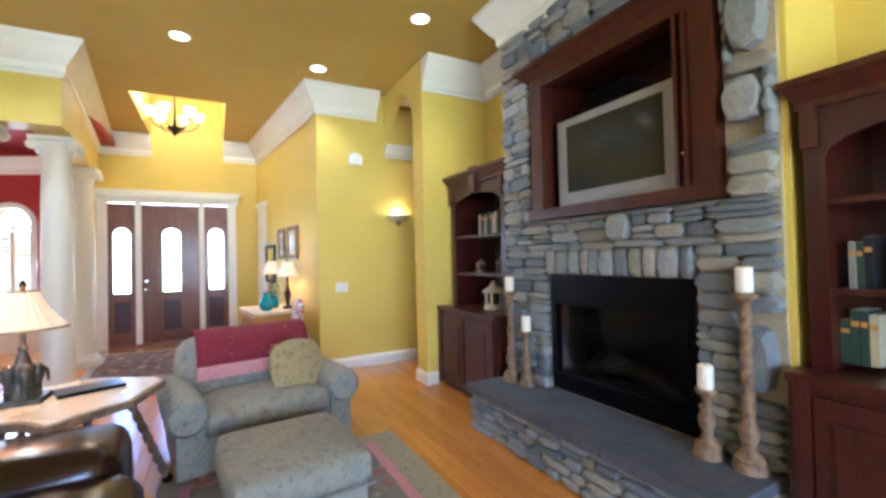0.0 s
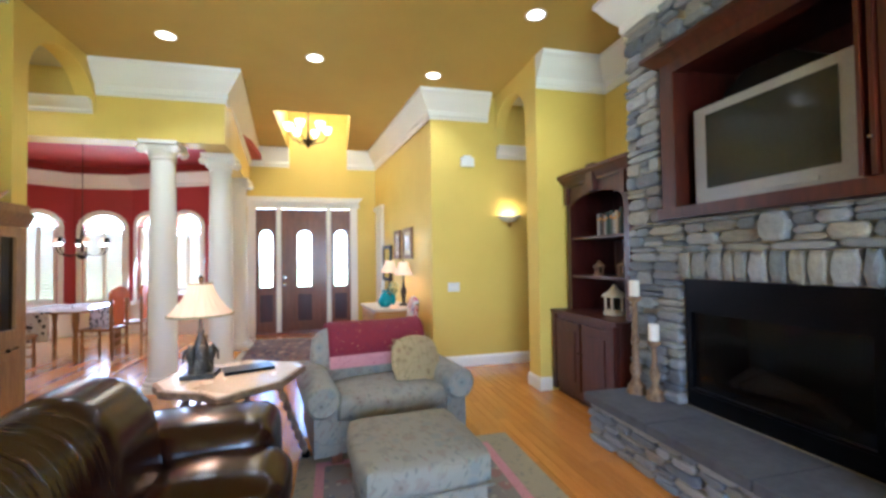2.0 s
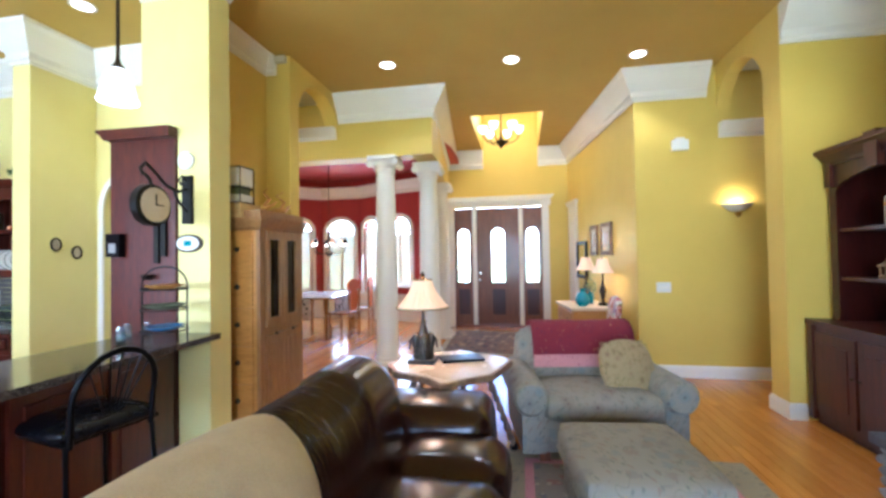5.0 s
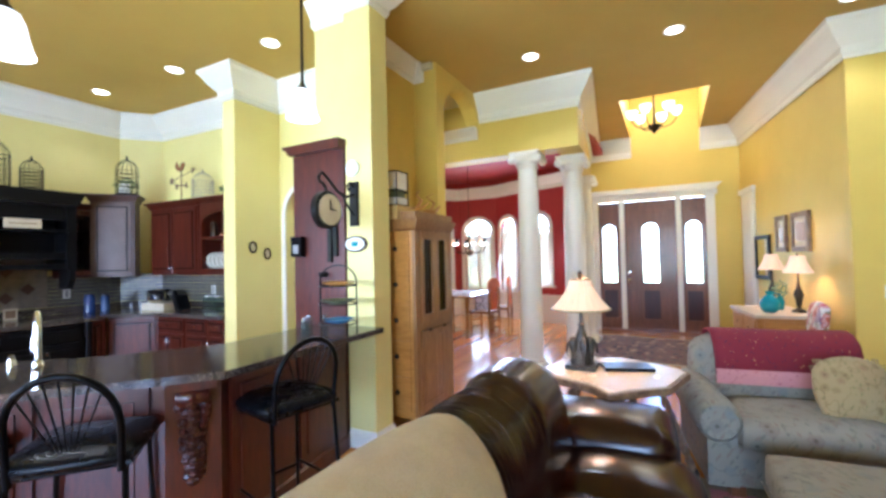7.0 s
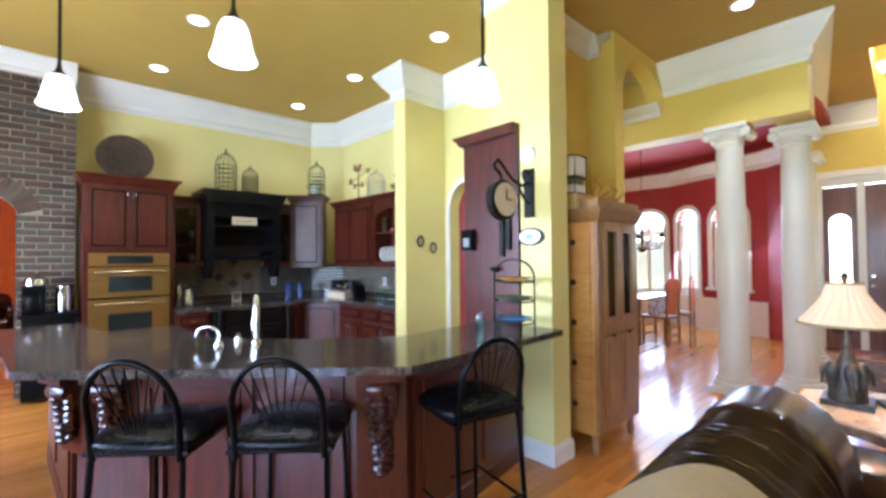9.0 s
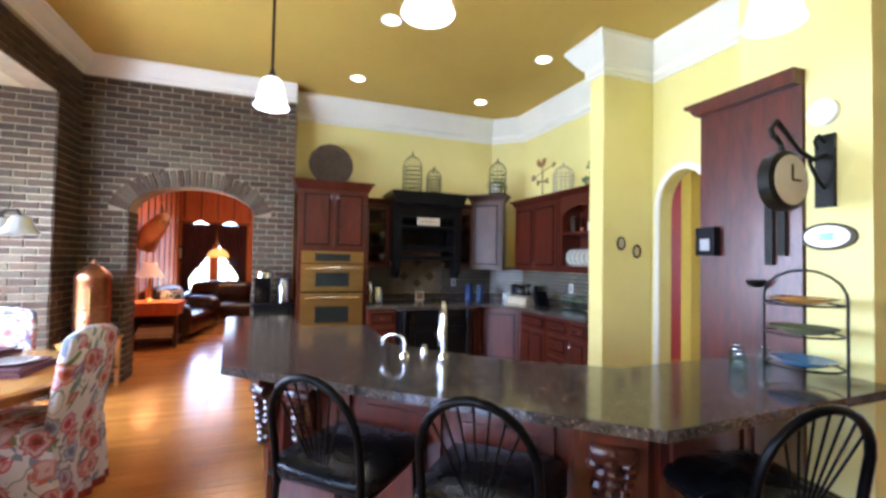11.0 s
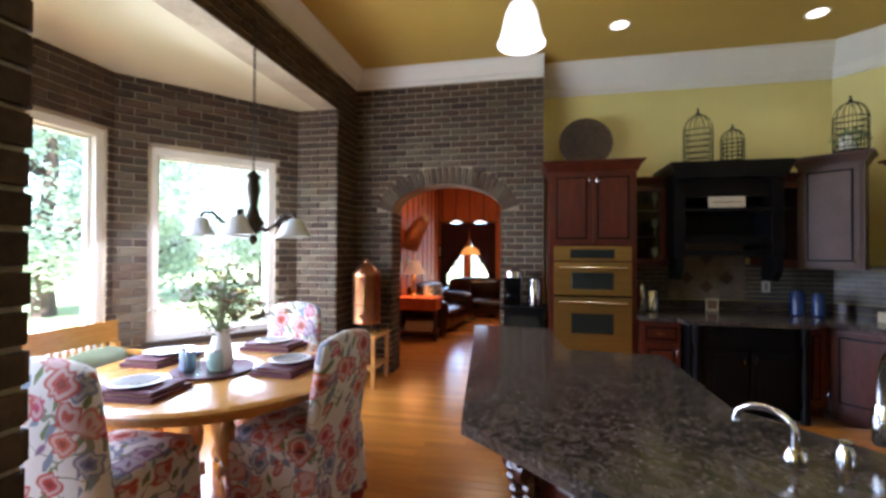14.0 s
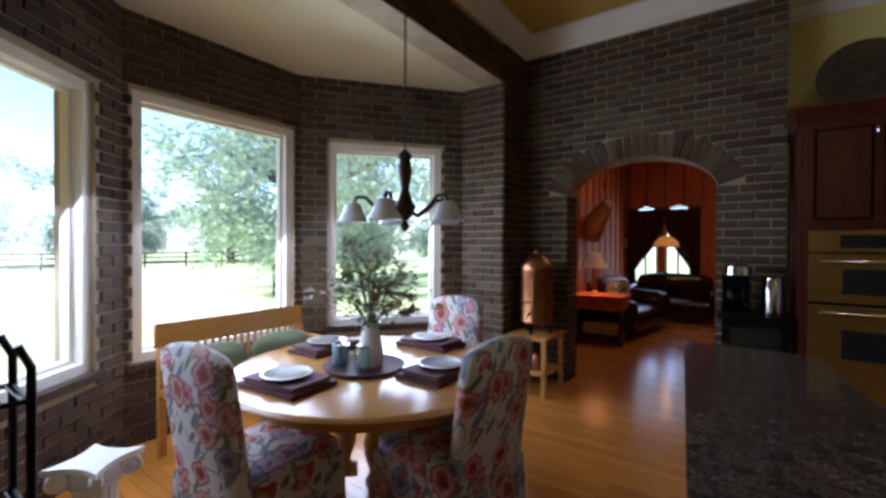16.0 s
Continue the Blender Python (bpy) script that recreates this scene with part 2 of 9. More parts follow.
BRONZE = plain("aged_bronze", "3f3424", "2b241a", 0.45, 0.7, fine=60, broad=8, bump=0.3)
LEATHER = plain("dark_brown_leather", "2a120a", "1d0c07", 0.22, fine=70, broad=5, bump=0.04)
LEATHER_B = plain("black_vinyl", "0e0f13", "0a0b0e", 0.26, fine=140, broad=5, bump=0.15)
STEEL = plain("brushed_brass_toned_steel", "b8954f", "a58444", 0.3, 0.85, fine=40, broad=2, bump=0.05, stretch=(1, 0.3, 12))
CHROME = plain("chrome", "d8d8d8", "c8c8c8", 0.12, 1.0, bump=0)
COPPER = plain("polished_copper", "b07a58", "96613f", 0.3, 1.0, fine=30, broad=6, bump=0.1)
CERAM = plain("white_glazed_ceramic", "e6e6e0", "dcdcd4", 0.15, bump=0.02)
CANDLE = plain("white_candle_wax", "efe9dc", "e6dfcd", 0.5, bump=0.05)
PLASTER = plain("distressed_gilded_wood", "8f7454", "5f4835", 0.6, fine=35, broad=9, bump=0.6)
SILVERP = plain("silver_grey_plastic", "9a9a98", "8e8e8c", 0.35, 0.3, bump=0.03)
SCREEN = plain("dark_glass_screen", "2a2d28", "242722", 0.12, bump=0)
SOOT = plain("sooty_black_firebox", "2c2a28", "1a1918", 0.7, fine=30, broad=5, bump=0.4)
BLUEC = plain("turquoise_glass", "2b8f9a", "1d7480", 0.1, bump=0.02)
GREENC = plain("sage_green_cushion", "6c7355", "5c6348", 0.9, fine=150, broad=6, bump=0.4)
CREAMC = plain("cream_woven_throw", "cdc2a8", "bcae92", 0.95, fine=200, broad=8, bump=0.6)
BOOK = plain("mixed_book_spines", "6b5b4c", "3a342f", 0.6, fine=30, broad=5, bump=0.1, piece="object")
LEAF = plain("green_leaves", "8b9a66", "5f7046", 0.6, fine=20, broad=4, bump=0.1, piece="island")
# grass paler than its own green: the outdoor glare is in the colour
GRASS = plain("glare_paled_lawn", "a3ad78", "909e68", 0.95, fine=8, broad=0.4, bump=0.3)
BARK = plain("grey_brown_bark", "5b4c3c", "41362b", 0.95, fine=12, broad=2, bump=0.8)
# leaves bleached bluish, with haze and overexposure painted into the tone
TREE_LEAF = plain("haze_bleached_tree_leaves", "bccabb", "a2b3a0", 0.7, fine=2, broad=0.4, bump=0.1, piece="island")
GLASS = glass_mat("clear_glass")
CABGLASS = glass_mat("cabinet_glass", (0.6, 0.6, 0.6, 1))
CANGLOW = glow("lit_downlight", (1, 0.95, 0.85, 1), 1.2)
SHADEGLOW = glow("lit_frosted_shade", (1, 0.97, 0.92, 1), 0.35)
LAMPSHADE = glow("lit_fabric_lampshade", (1, 0.66, 0.4, 1), 0.06)
BULBGLOW = glow("lit_candle_bulb", (1, 0.85, 0.6, 1), 1.5)
MILK = plain("white_milk_glass", "dfe3e2", "d4d9d8", 0.25, bump=0)
FLORAL = figured("white_floral_cloth", "dcdad6", [(1.0, ("b4423c", "7780a0", "c4684e", "b84664")), (0.8, ("c07a70", "b4584a", "8a6a8c"))], [(1.3, "76855a"), (1.1, "8490a2")], "8c8f7c", 6.6)
GREYFAB = figured("sage_grey_figured_fabric", "8f8c80", [(0.9, ("7f7c76", "84786e", "7c8280"))], [(1.5, "77786e"), (1.2, "887c70")], "7c7a70", 10.0, soft=0.3)
GOLDFAB = figured("gold_floral_fabric", "a8946a", [(1.3, ("8d7a50", "957a58"))], [(1.6, "8c8258")], "8e7c54", 12.0, soft=0.3)
REDTHROW = pattern("wine_red_figured_throw", "7c1c2e", [("5c1f3c", 2.5, 0.25), ("c9a06a", 2.2, 0.13)], 14)
PINKTHROW = pattern("pink_striped_throw_edge", "c58a8c", [("a86a70", 2.5, 0.25)], 14)
PLAIDC = pattern("black_and_white_cloth", "c4c0b8", [("2a2a2e", 1.0, 0.42), ("7a3a34", 1.3, 0.2)], 14)
RUGM = pattern("faded_grey_red_rug", "857c70", [("8c6a60", 0.8, 0.3), ("6c6a70", 1.3, 0.3), ("a39a86", 1.9, 0.24)], 7, rough=0.98)
RUGB = pattern("beige_rug_border", "a09578", [("8a8470", 2.0, 0.3)], 9, rough=0.98)
RUGF = pattern("brown_patterned_rug", "6e5a4a", [("3c3a3c", 1.3, 0.34), ("a58a68", 1.0, 0.3), ("7a3a30", 1.8, 0.24)], 6, rough=0.98)


def granite():
    m, nt, b = base_mat("brown_black_granite", 0.12)
    v = coords(nt)
    n1, n2 = noise_tex(nt, v, 13, 9, 0.75, 1.4), noise_tex(nt, v, 70, 4, 0.7)
    c = ramp(nt, n1, [(0.36, lin("1b1a1c")), (0.47, lin("39332f")), (0.56, lin("5a5048")), (0.6, lin("2c2828")), (0.72, lin("1f1d1f"))])
    c = mix(nt, ramp(nt, n2, [(0.58, (0, 0, 0, 1)), (0.66, (1, 1, 1, 1))]), c, lin("7a7068"))
    nt.links.new(c, b.inputs["Base Color"])
    return m


GRANITE = granite()
LEATHER.node_tree.nodes["Principled BSDF"].inputs["Specular IOR Level"].default_value = 0.42
for m_ in (BLACKW, BLACKM, LEATHER_B):
    m_.node_tree.nodes["Principled BSDF"].inputs["Specular IOR Level"].default_value = 0.16
CABW = plain("red_brown_cabinet_wood", "4a1b0e", "321008", 0.38, fine=14, broad=3, bump=0.1, stretch=(6, 6, 0.8), coat=0.12)

# ---- mesh helpers ----


def mesh_ob(name, bm, material, parent=None, smooth=False, label="", kind=""):
    bmesh.ops.recalc_face_normals(bm, faces=bm.faces)
    me = bpy.data.meshes.new(name)
    bm.to_mesh(me)
    bm.free()
    for mt in (material if isinstance(material, (list, tuple)) else [material]):
        me.materials.append(mt)
    if smooth:
        me.polygons.foreach_set("use_smooth", [True] * len(me.polygons))
        me.set_sharp_from_angle(angle=radians(40))
    ob = new(name, me)
    ob.parent = parent
    return tagged(ob, label, kind=kind)


def part(name, bm, material, parent, label="", smooth=False):
    return mesh_ob(name, bm, material, parent, smooth, label)


def thing(name, label, category, at=(0, 0, 0), rz=0.0, group=""):
    e = new(name)
    e.empty_display_size = 0.1
    e.matrix_basis = pose(*at, 0, 0, rz)
    return tagged(e, label, category, group)


def structure(name, bm, material, parent=None, smooth=False):
    return mesh_ob(name, bm, material, parent, smooth, "", "structure")


def bevel(bm, w, seg=2, angle=30):
    es = [e for e in bm.edges if len(e.link_faces) == 2 and e.calc_face_angle(0) > radians(angle)]
    if es and w:
        bmesh.ops.bevel(bm, geom=es, offset=w, segments=seg, affect="EDGES", profile=0.5, clamp_overlap=True)


def box(x0, x1, y0, y1, z0, z1, bev=0.0, seg=2, bm=None):
    """A box between the bounds, with rounded edges where bev is given."""
    b = bmesh.new() if bm is None or bev else bm
    vs = [b.verts.new(p) for p in ((x0, y0, z0), (x1, y0, z0), (x1, y1, z0), (x0, y1, z0), (x0, y0, z1), (x1, y0, z1), (x1, y1, z1), (x0, y1, z1))]
    for f in ((0, 3, 2, 1), (4, 5, 6, 7), (0, 1, 5, 4), (1, 2, 6, 5), (2, 3, 7, 6), (3, 0, 4, 7)):
        b.faces.new([vs[i] for i in f])
    if bev:
        bevel(b, bev, seg)
        if bm is not None:
            join_into(bm, b)
            return bm
    return b


def join_into(dst, src, m=None):
    if m is not None:
        src.transform(m)
    me = bpy.data.meshes.new("tmp")
    src.to_mesh(me)
    src.free()
    dst.from_mesh(me)
    bpy.data.meshes.remove(me)
    return dst


def prism(pts, z0, z1, bev=0.0, seg=2, bm=None):
    """An upright prism over a plan outline."""
    b = bmesh.new()
    n = len(pts)
    lo, hi = [b.verts.new((*p, z0)) for p in pts], [b.verts.new((*p, z1)) for p in pts]
    b.faces.new(lo[::-1]), b.faces.new(hi)
    for i in range(n):
        b.faces.new((lo[i], lo[(i + 1) % n], hi[(i + 1) % n], hi[i]))
    bevel(b, bev, seg) if bev else None
    return join_into(bm, b) if bm is not None else b


def slab(pts, axis, a, c, bev=0.0, bm=None, seg=2):
    """An outline drawn upright, made thick from a to c. axis 'x': points are (y, z); 'y': points are (x, z)."""
    b = prism(pts, a, c, bev, seg)
    for v in b.verts:
        u, w, t = v.co
        v.co = (t, u, w) if axis == "x" else (u, t, w)
    return join_into(bm, b) if bm is not None else b


def lathe(profile, steps=20, bm=None, at=(0, 0, 0)):
    """Turned shape round z from (radius, height) pairs."""
    b = bmesh.new() if bm is None else bm
    rings = []
    for r, z in profile:
        if r < 1e-5:
            rings.append([b.verts.new((at[0], at[1], at[2] + z))])
        else:
            rings.append([b.verts.new((at[0] + r * math.cos(2 * math.pi * k / steps), at[1] + r * math.sin(2 * math.pi * k / steps), at[2] + z)) for k in range(steps)])
    for p, q in zip(rings, rings[1:]):
        for k in range(steps):
            a = [p[k % len(p)], p[(k + 1) % steps % len(p)], q[(k + 1) % steps % len(q)], q[k % len(q)]]
            u = list(dict.fromkeys(a))
            if len(u) > 2:
                b.faces.new(u)
    for ring, flip in ((rings[0], True), (rings[-1], False)):
        if len(ring) > 2:
            b.faces.new(ring[::-1] if flip else ring)
    return b


def tube(path, r, steps=8, bm=None, closed=False):
    """A round bar along a path; r may be a list."""
    b = bmesh.new() if bm is None else bm
    pts = [Vector(p) for p in path]
    rings = []
    side = None
    for i, p in enumerate(pts):
        if closed:
            d = (pts[(i + 1) % len(pts)] - pts[i - 1]).normalized()
        else:
            d = (pts[min(i + 1, len(pts) - 1)] - pts[max(i - 1, 0)]).normalized()
        if side is None:
            side = d.orthogonal().normalized()
        side = (side - d * side.dot(d)).normalized()
        up = d.cross(side)
        rr = r[i] if isinstance(r, (list, tuple)) else r
        rings.append([b.verts.new(p + (side * math.cos(2 * math.pi * k / steps) + up * math.sin(2 * math.pi * k / steps)) * rr) for k in range(steps)])
    pairs = list(zip(rings, rings[1:])) + ([(rings[-1], rings[0])] if closed else [])
    for p, q in pairs:
        for k in range(steps):
            b.faces.new((p[k], p[(k + 1) % steps], q[(k + 1) % steps], q[k]))
    if not closed:
        b.faces.new(rings[0][::-1]), b.faces.new(rings[-1])
    return b


def cushion(x0, x1, y0, y1, z0, z1, soft=0.06, puff=0.03, cuts=5, bm=None):
    """A stuffed block: rounded edges and swollen faces."""
    b = bmesh.new()
    bmesh.ops.create_cube(b, size=2)
    bmesh.ops.subdivide_edges(b, edges=b.edges[:], cuts=cuts, use_grid_fill=True)
    hx, hy, hz = (x1 - x0) / 2, (y1 - y0) / 2, (z1 - z0) / 2
    s = min(soft, hx, hy, hz)
    for v in b.verts:
        u, w, t = v.co
        p = Vector((u * hx, w * hy, t * hz))
        core = Vector((max(-hx + s, min(hx - s, p.x)), max(-hy + s, min(hy - s, p.y)), max(-hz + s, min(hz - s, p.z))))
        d = p - core
        if d.length > 1e-6:
            p = core + d.normalized() * s
        k = Vector((math.copysign(1, u) if abs(u) > 0.99 else 0, math.copysign(1, w) if abs(w) > 0.99 else 0, math.copysign(1, t) if abs(t) > 0.99 else 0))
        swell = math.prod(1 - a * a for a in (u, w, t) if abs(a) < 0.99) if sum(abs(a) > 0.99 for a in (u, w, t)) == 1 else 0
        v.co = p + k * puff * swell + Vector(((x0 + x1) / 2, (y0 + y1) / 2, (z0 + z1) / 2))
    return join_into(bm, b) if bm is not None else b


def arch_pts(u0, u1, spring, rise, n=12):
    """Points of an arch from u1 over to u0."""
    c, h = (u0 + u1) / 2, (u1 - u0) / 2
    return [(c + h * math.cos(math.pi * k / n), spring + rise * math.sin(math.pi * k / n)) for k in range(n + 1)]


def wall(name, p0, p1, thick, z0, z1, material, holes=(), parent=None):
    """A wall from p0 to p1 in plan, thick to its left. holes: (u0, u1, sill, top, rise) along it, in order; rise makes an arched head."""
    b = bmesh.new()
    L = (Vector(p1) - Vector(p0)).length
    u = 0.0
    for a, c, sill, top, rise in holes:
        if a - u > 1e-4:
            slab([(u, z0), (a, z0), (a, z1), (u, z1)], "y", 0, thick, bm=b)
        if sill > z0:
            slab([(a, z0), (c, z0), (c, sill), (a, sill)], "y", 0, thick, bm=b)
        if top < z1:
            if rise:
                n = 14
                ap = arch_pts(a, c, top - rise, rise, n)
                for k in range(n):
                    (u1, w1), (u2, w2) = ap[k], ap[k + 1]
                    slab([(u2, w2), (u1, w1), (u1, z1), (u2, z1)], "y", 0, thick, bm=b)
            else:
                slab([(a, top), (c, top), (c, z1), (a, z1)], "y", 0, thick, bm=b)
        u = c
    if L - u > 1e-4:
        slab([(u, z0), (L, z0), (L, z1), (u, z1)], "y", 0, thick, bm=b)
    ang = math.atan2(p1[1] - p0[1], p1[0] - p0[0])
    b.transform(Matrix.Translation((p0[0], p0[1], 0)) @ Matrix.Rotation(ang, 4, "Z"))
    return structure(name, b, material, parent)


def sweep(path, profile, bm=None, closed=False):
    """A moulding along a plan path; profile is (out to the left, height) pairs, mitred at the corners."""
    b = bmesh.new() if bm is None else bm
    P = [Vector(p[:2]) for p in path]
    rings = []
    n = len(P)
    for i, p in enumerate(P):
        a = (p - P[i - 1]).normalized() if (i > 0 or closed) else None
        c = (P[(i + 1) % n] - p).normalized() if (i < n - 1 or closed) else None
        a, c = a or c, c or a
        na, nc = Vector((-a.y, a.x)), Vector((-c.y, c.x))
        m = (na + nc) / max(0.2, 1 + na.dot(nc))
        rings.append([b.verts.new((p.x + m.x * o, p.y + m.y * o, z)) for o, z in profile])
    pairs = list(zip(rings, rings[1:])) + ([(rings[-1], rings[0])] if closed else [])
    k = len(profile)
    for r, s in pairs:
        for j in range(k):
            b.faces.new((r[j], r[(j + 1) % k], s[(j + 1) % k], s[j]))
    if not closed:
        b.faces.new(rings[0][::-1]), b.faces.new(rings[-1])
    return b


def crown_profile(top, drop=0.36, out=0.19):
    """Built-up cornice."""
    d, o = drop, out
    return [(0, top), (o, top), (o, top - 0.04 * d / 0.36), (o * 0.86, top - 0.07 * d / 0.36), (o * 0.62, top - 0.15 * d / 0.36), (o * 0.34, top - 0.22 * d / 0.36), (o * 0.2, top - 0.25 * d / 0.36), (o * 0.2, top - 0.31 * d / 0.36), (o * 0.1, top - 0.33 * d / 0.36), (o * 0.1, top - d), (0, top - d)]


def baseboard_profile(h=0.14):
    return [(0, 0), (0.018, 0), (0.018, h - 0.03), (0.01, h - 0.01), (0.006, h), (0, h)]


def crown(path, top=3.66, drop=0.36, out=0.19):
    return structure("crown_moulding", sweep(path, crown_profile(top, drop, out)), WHITE)


def baseboard(path, h=0.14):
    return structure("baseboard", sweep(path, baseboard_profile(h)), WHITE)

# ---- the large structure ----
H = 3.66
# ceilings
cb = bmesh.new()
box(-7.3, 3.8, -4.6, 6.78, H, H + 0.12, bm=cb)
box(-7.3, -0.5, 6.78, 9.2, H, H + 0.12, bm=cb)
box(0.62, 3.8, 6.78, 9.2, H, H + 0.12, bm=cb)
structure("ceiling", cb, CEIL)
wb = bmesh.new()
box(-0.62, -0.5, 6.78, 9.07, H + 0.12, 5.1, bm=wb)
box(0.62, 0.74, 6.78, 9.07, H + 0.12, 5.1, bm=wb)
box(-0.62, 0.74, 6.66, 6.78, H + 0.12, 5.1, bm=wb)
box(-0.62, 0.74, 6.66, 9.2, 5.1, 5.2, bm=wb)
structure("wall_of_light_well", wb, PAINT)

# living room and foyer walls
wall("wall_back", (3.8, -4.4), (-2.2, -4.4), -0.18, 0, H, PAINT, ((1.5, 5.1, 0.5, 2.5, 0),))
wall("wall_east", (3.4, -4.4), (3.4, 4.53), -0.2, 0, H, PAINT)
structure("wall_east_pier", box(2.53, 3.4, 4.39, 4.66, 0, H, 0.01), PAINT)
wall("wall_east_arch", (2.53, 4.66), (2.53, 5.64), -0.14, 0, H, PAINT, ((0.0, 0.98, 0, 3.5, 0.46),))
wall("wall_sconce", (1.62, 5.64), (4.6, 5.64), 0.15, 0, H, PAINT)
wall("wall_foyer_east", (1.62, 5.79), (1.2, 9.07), -0.15, 0, H, PAINT)
wall("wall_front", (-1.45, 9.07), (1.35, 9.07), 0.16, 0, 5.1, PAINT, ((0.32, 2.13, 0, 2.49, 0),))
wall("wall_hall_east_end", (4.6, 4.0), (4.6, 5.8), -0.15, 0, 3.56, PAINT)
wall("wall_hall_east_south", (2.71, 4.66), (4.6, 4.66), -0.15, 0, 3.56, PAINT)
structure("ceiling_hall_east", box(2.6, 4.7, 4.4, 5.6, 3.56, 3.65), CREAM)
# west side: header over the columns, arch, niche, pier
structure("header_beam_dining", box(-3.3, -0.87, 5.6, 5.9, 2.82, H), PAINT)
fb = prism([(-1.17, 5.9), (-0.87, 5.9), (-1.24, 9.07), (-1.54, 9.07)], 2.82, H)
structure("header_beam_foyer", fb, PAINT)
wall("wall_west_arch", (-2.17, 5.6), (-2.17, 4.53), -0.18, 0, H, PAINT, ((0.0, 1.07, 0, 3.55, 0.46),))
structure("wall_west_pier", box(-2.62, -2.17, 4.35, 4.53, 0, H), PAINT)
structure("wall_niche", box(-2.46, -2.45, 3.09, 4.35, 0, H), PAINT)
structure("wall_kitchen_pier", box(-2.21, -1.95, 2.87, 3.09, 0, H, 0.012), PAINT_K)
structure("wall_over_pantry", box(-2.6, -2.21, 2.95, 3.09, 2.3, H), PAINT_K)
structure("wall_kitchen_pier_side", box(-2.605, -2.46, 3.09, 4.13, 0, H), PAINT_K)
wall("wall_west_hall", (-4.2, 4.5), (-4.2, 6.2), 0.12, 0, 3.58, PAINT)
structure("ceiling_hall_west", box(-4.3, -2.2, 4.3, 5.59, 3.58, 3.65), CREAM)
# kitchen walls
wall("wall_kitchen_back", (-2.5, 3.98), (-4.22, 3.98), -0.15, 0, H, PAINT_K, ((1.08, 1.62, 0, 2.36, 0.34),))
structure("wall_kitchen_wing", box(-4.42, -4.22, 3.35, 4.13, 0, H, 0.012), PAINT_K)
wall("wall_kitchen_north", (-4.42, 3.98), (-6.6, 3.9), -0.15, 0, H, PAINT_K)
wall("wall_kitchen_corner", (-6.6, 3.9), (-6.97, 3.5), -0.15, 0, H, PAINT_K)
wall("wall_kitchen_west", (-6.97, 3.5), (-6.97, 0.53), -0.15, 0, H, PAINT_K)
structure("wall_red_hall", box(-4.7, -3.3, 5.3, 5.4, 0, 3.58), PAINT)
# brick wall with the arch, bay header
wall("wall_brick_arch", (-6.66, 0.52), (-6.66, -1.8), -0.3, 0, H, MORTAR, ((0.47, 1.79, 0, 2.27, 0.34),))
structure("wall_bay_header", box(-6.13, -2.13, -1.98, -1.74, 3.05, H), MORTAR)
structure("wall_bay_pilaster", box(-6.9, -6.38, -2.3, -1.74, 0, H), MORTAR)
structure("wall_brick_near", box(-2.365, -1.9, -1.98, -0.56, 0, H), MORTAR)
BAY = [(-6.13, -1.74), (-6.13, -2.22), (-4.85, -3.27), (-3.41, -3.27), (-2.13, -2.22), (-2.13, -1.74)]
WIN = (0.61, 2.44)
wall("wall_bay_a", BAY[0], BAY[1], -0.25, 0, H, MORTAR)
wall("wall_bay_b", BAY[1], BAY[2], -0.25, 0, 3.05, MORTAR, ((0.24, 1.4, WIN[0], WIN[1], 0),))
wall("wall_bay_c", BAY[2], BAY[3], -0.25, 0, 3.05, MORTAR, ((0.06, 1.38, 0.57, 2.52, 0),))
wall("wall_bay_d", BAY[3], BAY[4], -0.25, 0, 3.05, MORTAR, ((0.24, 1.4, WIN[0], WIN[1], 0),))
wall("wall_bay_e", BAY[4], BAY[5], -0.25, 0, H, MORTAR)
structure("ceiling_bay", prism([(-6.3, -1.98), (-6.3, -2.3), (-4.9, -3.5), (-3.3, -3.5), (-1.95, -2.3), (-1.95, -1.98)], 3.05, 3.15), CREAM)
wall("wall_living_west", (-1.9, -1.98), (-1.9, -4.4), 0.18, 0, H, PAINT)
# dining room
DIN = [(-1.45, 9.07), (-1.9, 9.5), (-3.05, 9.95), (-3.72, 10.3), (-4.75, 10.3), (-5.5, 9.6), (-5.8, 8.6), (-5.8, 5.6)]
structure("ceiling_dining", box(-6.0, -1.0, 5.7, 10.6, 3.42, 3.52), RED)
DHOLES = {1: ((0.36, 1.0, 0.82, 2.42, 0.3),), 2: ((0.1, 0.6, 0.66, 2.42, 0.22),), 3: ((0.14, 0.88, 0.6, 2.44, 0.3),), 4: ((0.25, 0.8, 0.66, 2.42, 0.24),)}
for k in range(len(DIN) - 1):
    wall("wall_dining", DIN[k], DIN[k + 1], -0.15, 0, 3.5, RED, DHOLES.get(k, ()))
# den
wall("wall_den_west", (-12.6, 1.6), (-12.6, -1.95), -0.15, 0, 3.6, KNOTTY, ((2.26, 2.76, 0.62, 2.3, 0.25), (2.9, 3.4, 0.62, 2.3, 0.25)))
wall("wall_den_north", (-7.16, 1.6), (-12.6, 1.6), -0.15, 0, 3.6, KNOTTY)
wall("wall_den_south", (-12.6, -1.95), (-6.96, -1.95), -0.15, 0, 3.6, KNOTTY)
wall("wall_den_east", (-7.14, 1.6), (-7.14, 0.52), 0.1, 0, 3.6, KNOTTY)
structure("ceiling_den", box(-12.8, -7.16, -2.1, 1.8, 3.6, 3.7), KNOTTY)
# floor
structure("floor", box(-13.0, 4.8, -4.6, 10.8, -0.1, -0.02), plain("subfloor", "8a5a2c", rough=0.5))

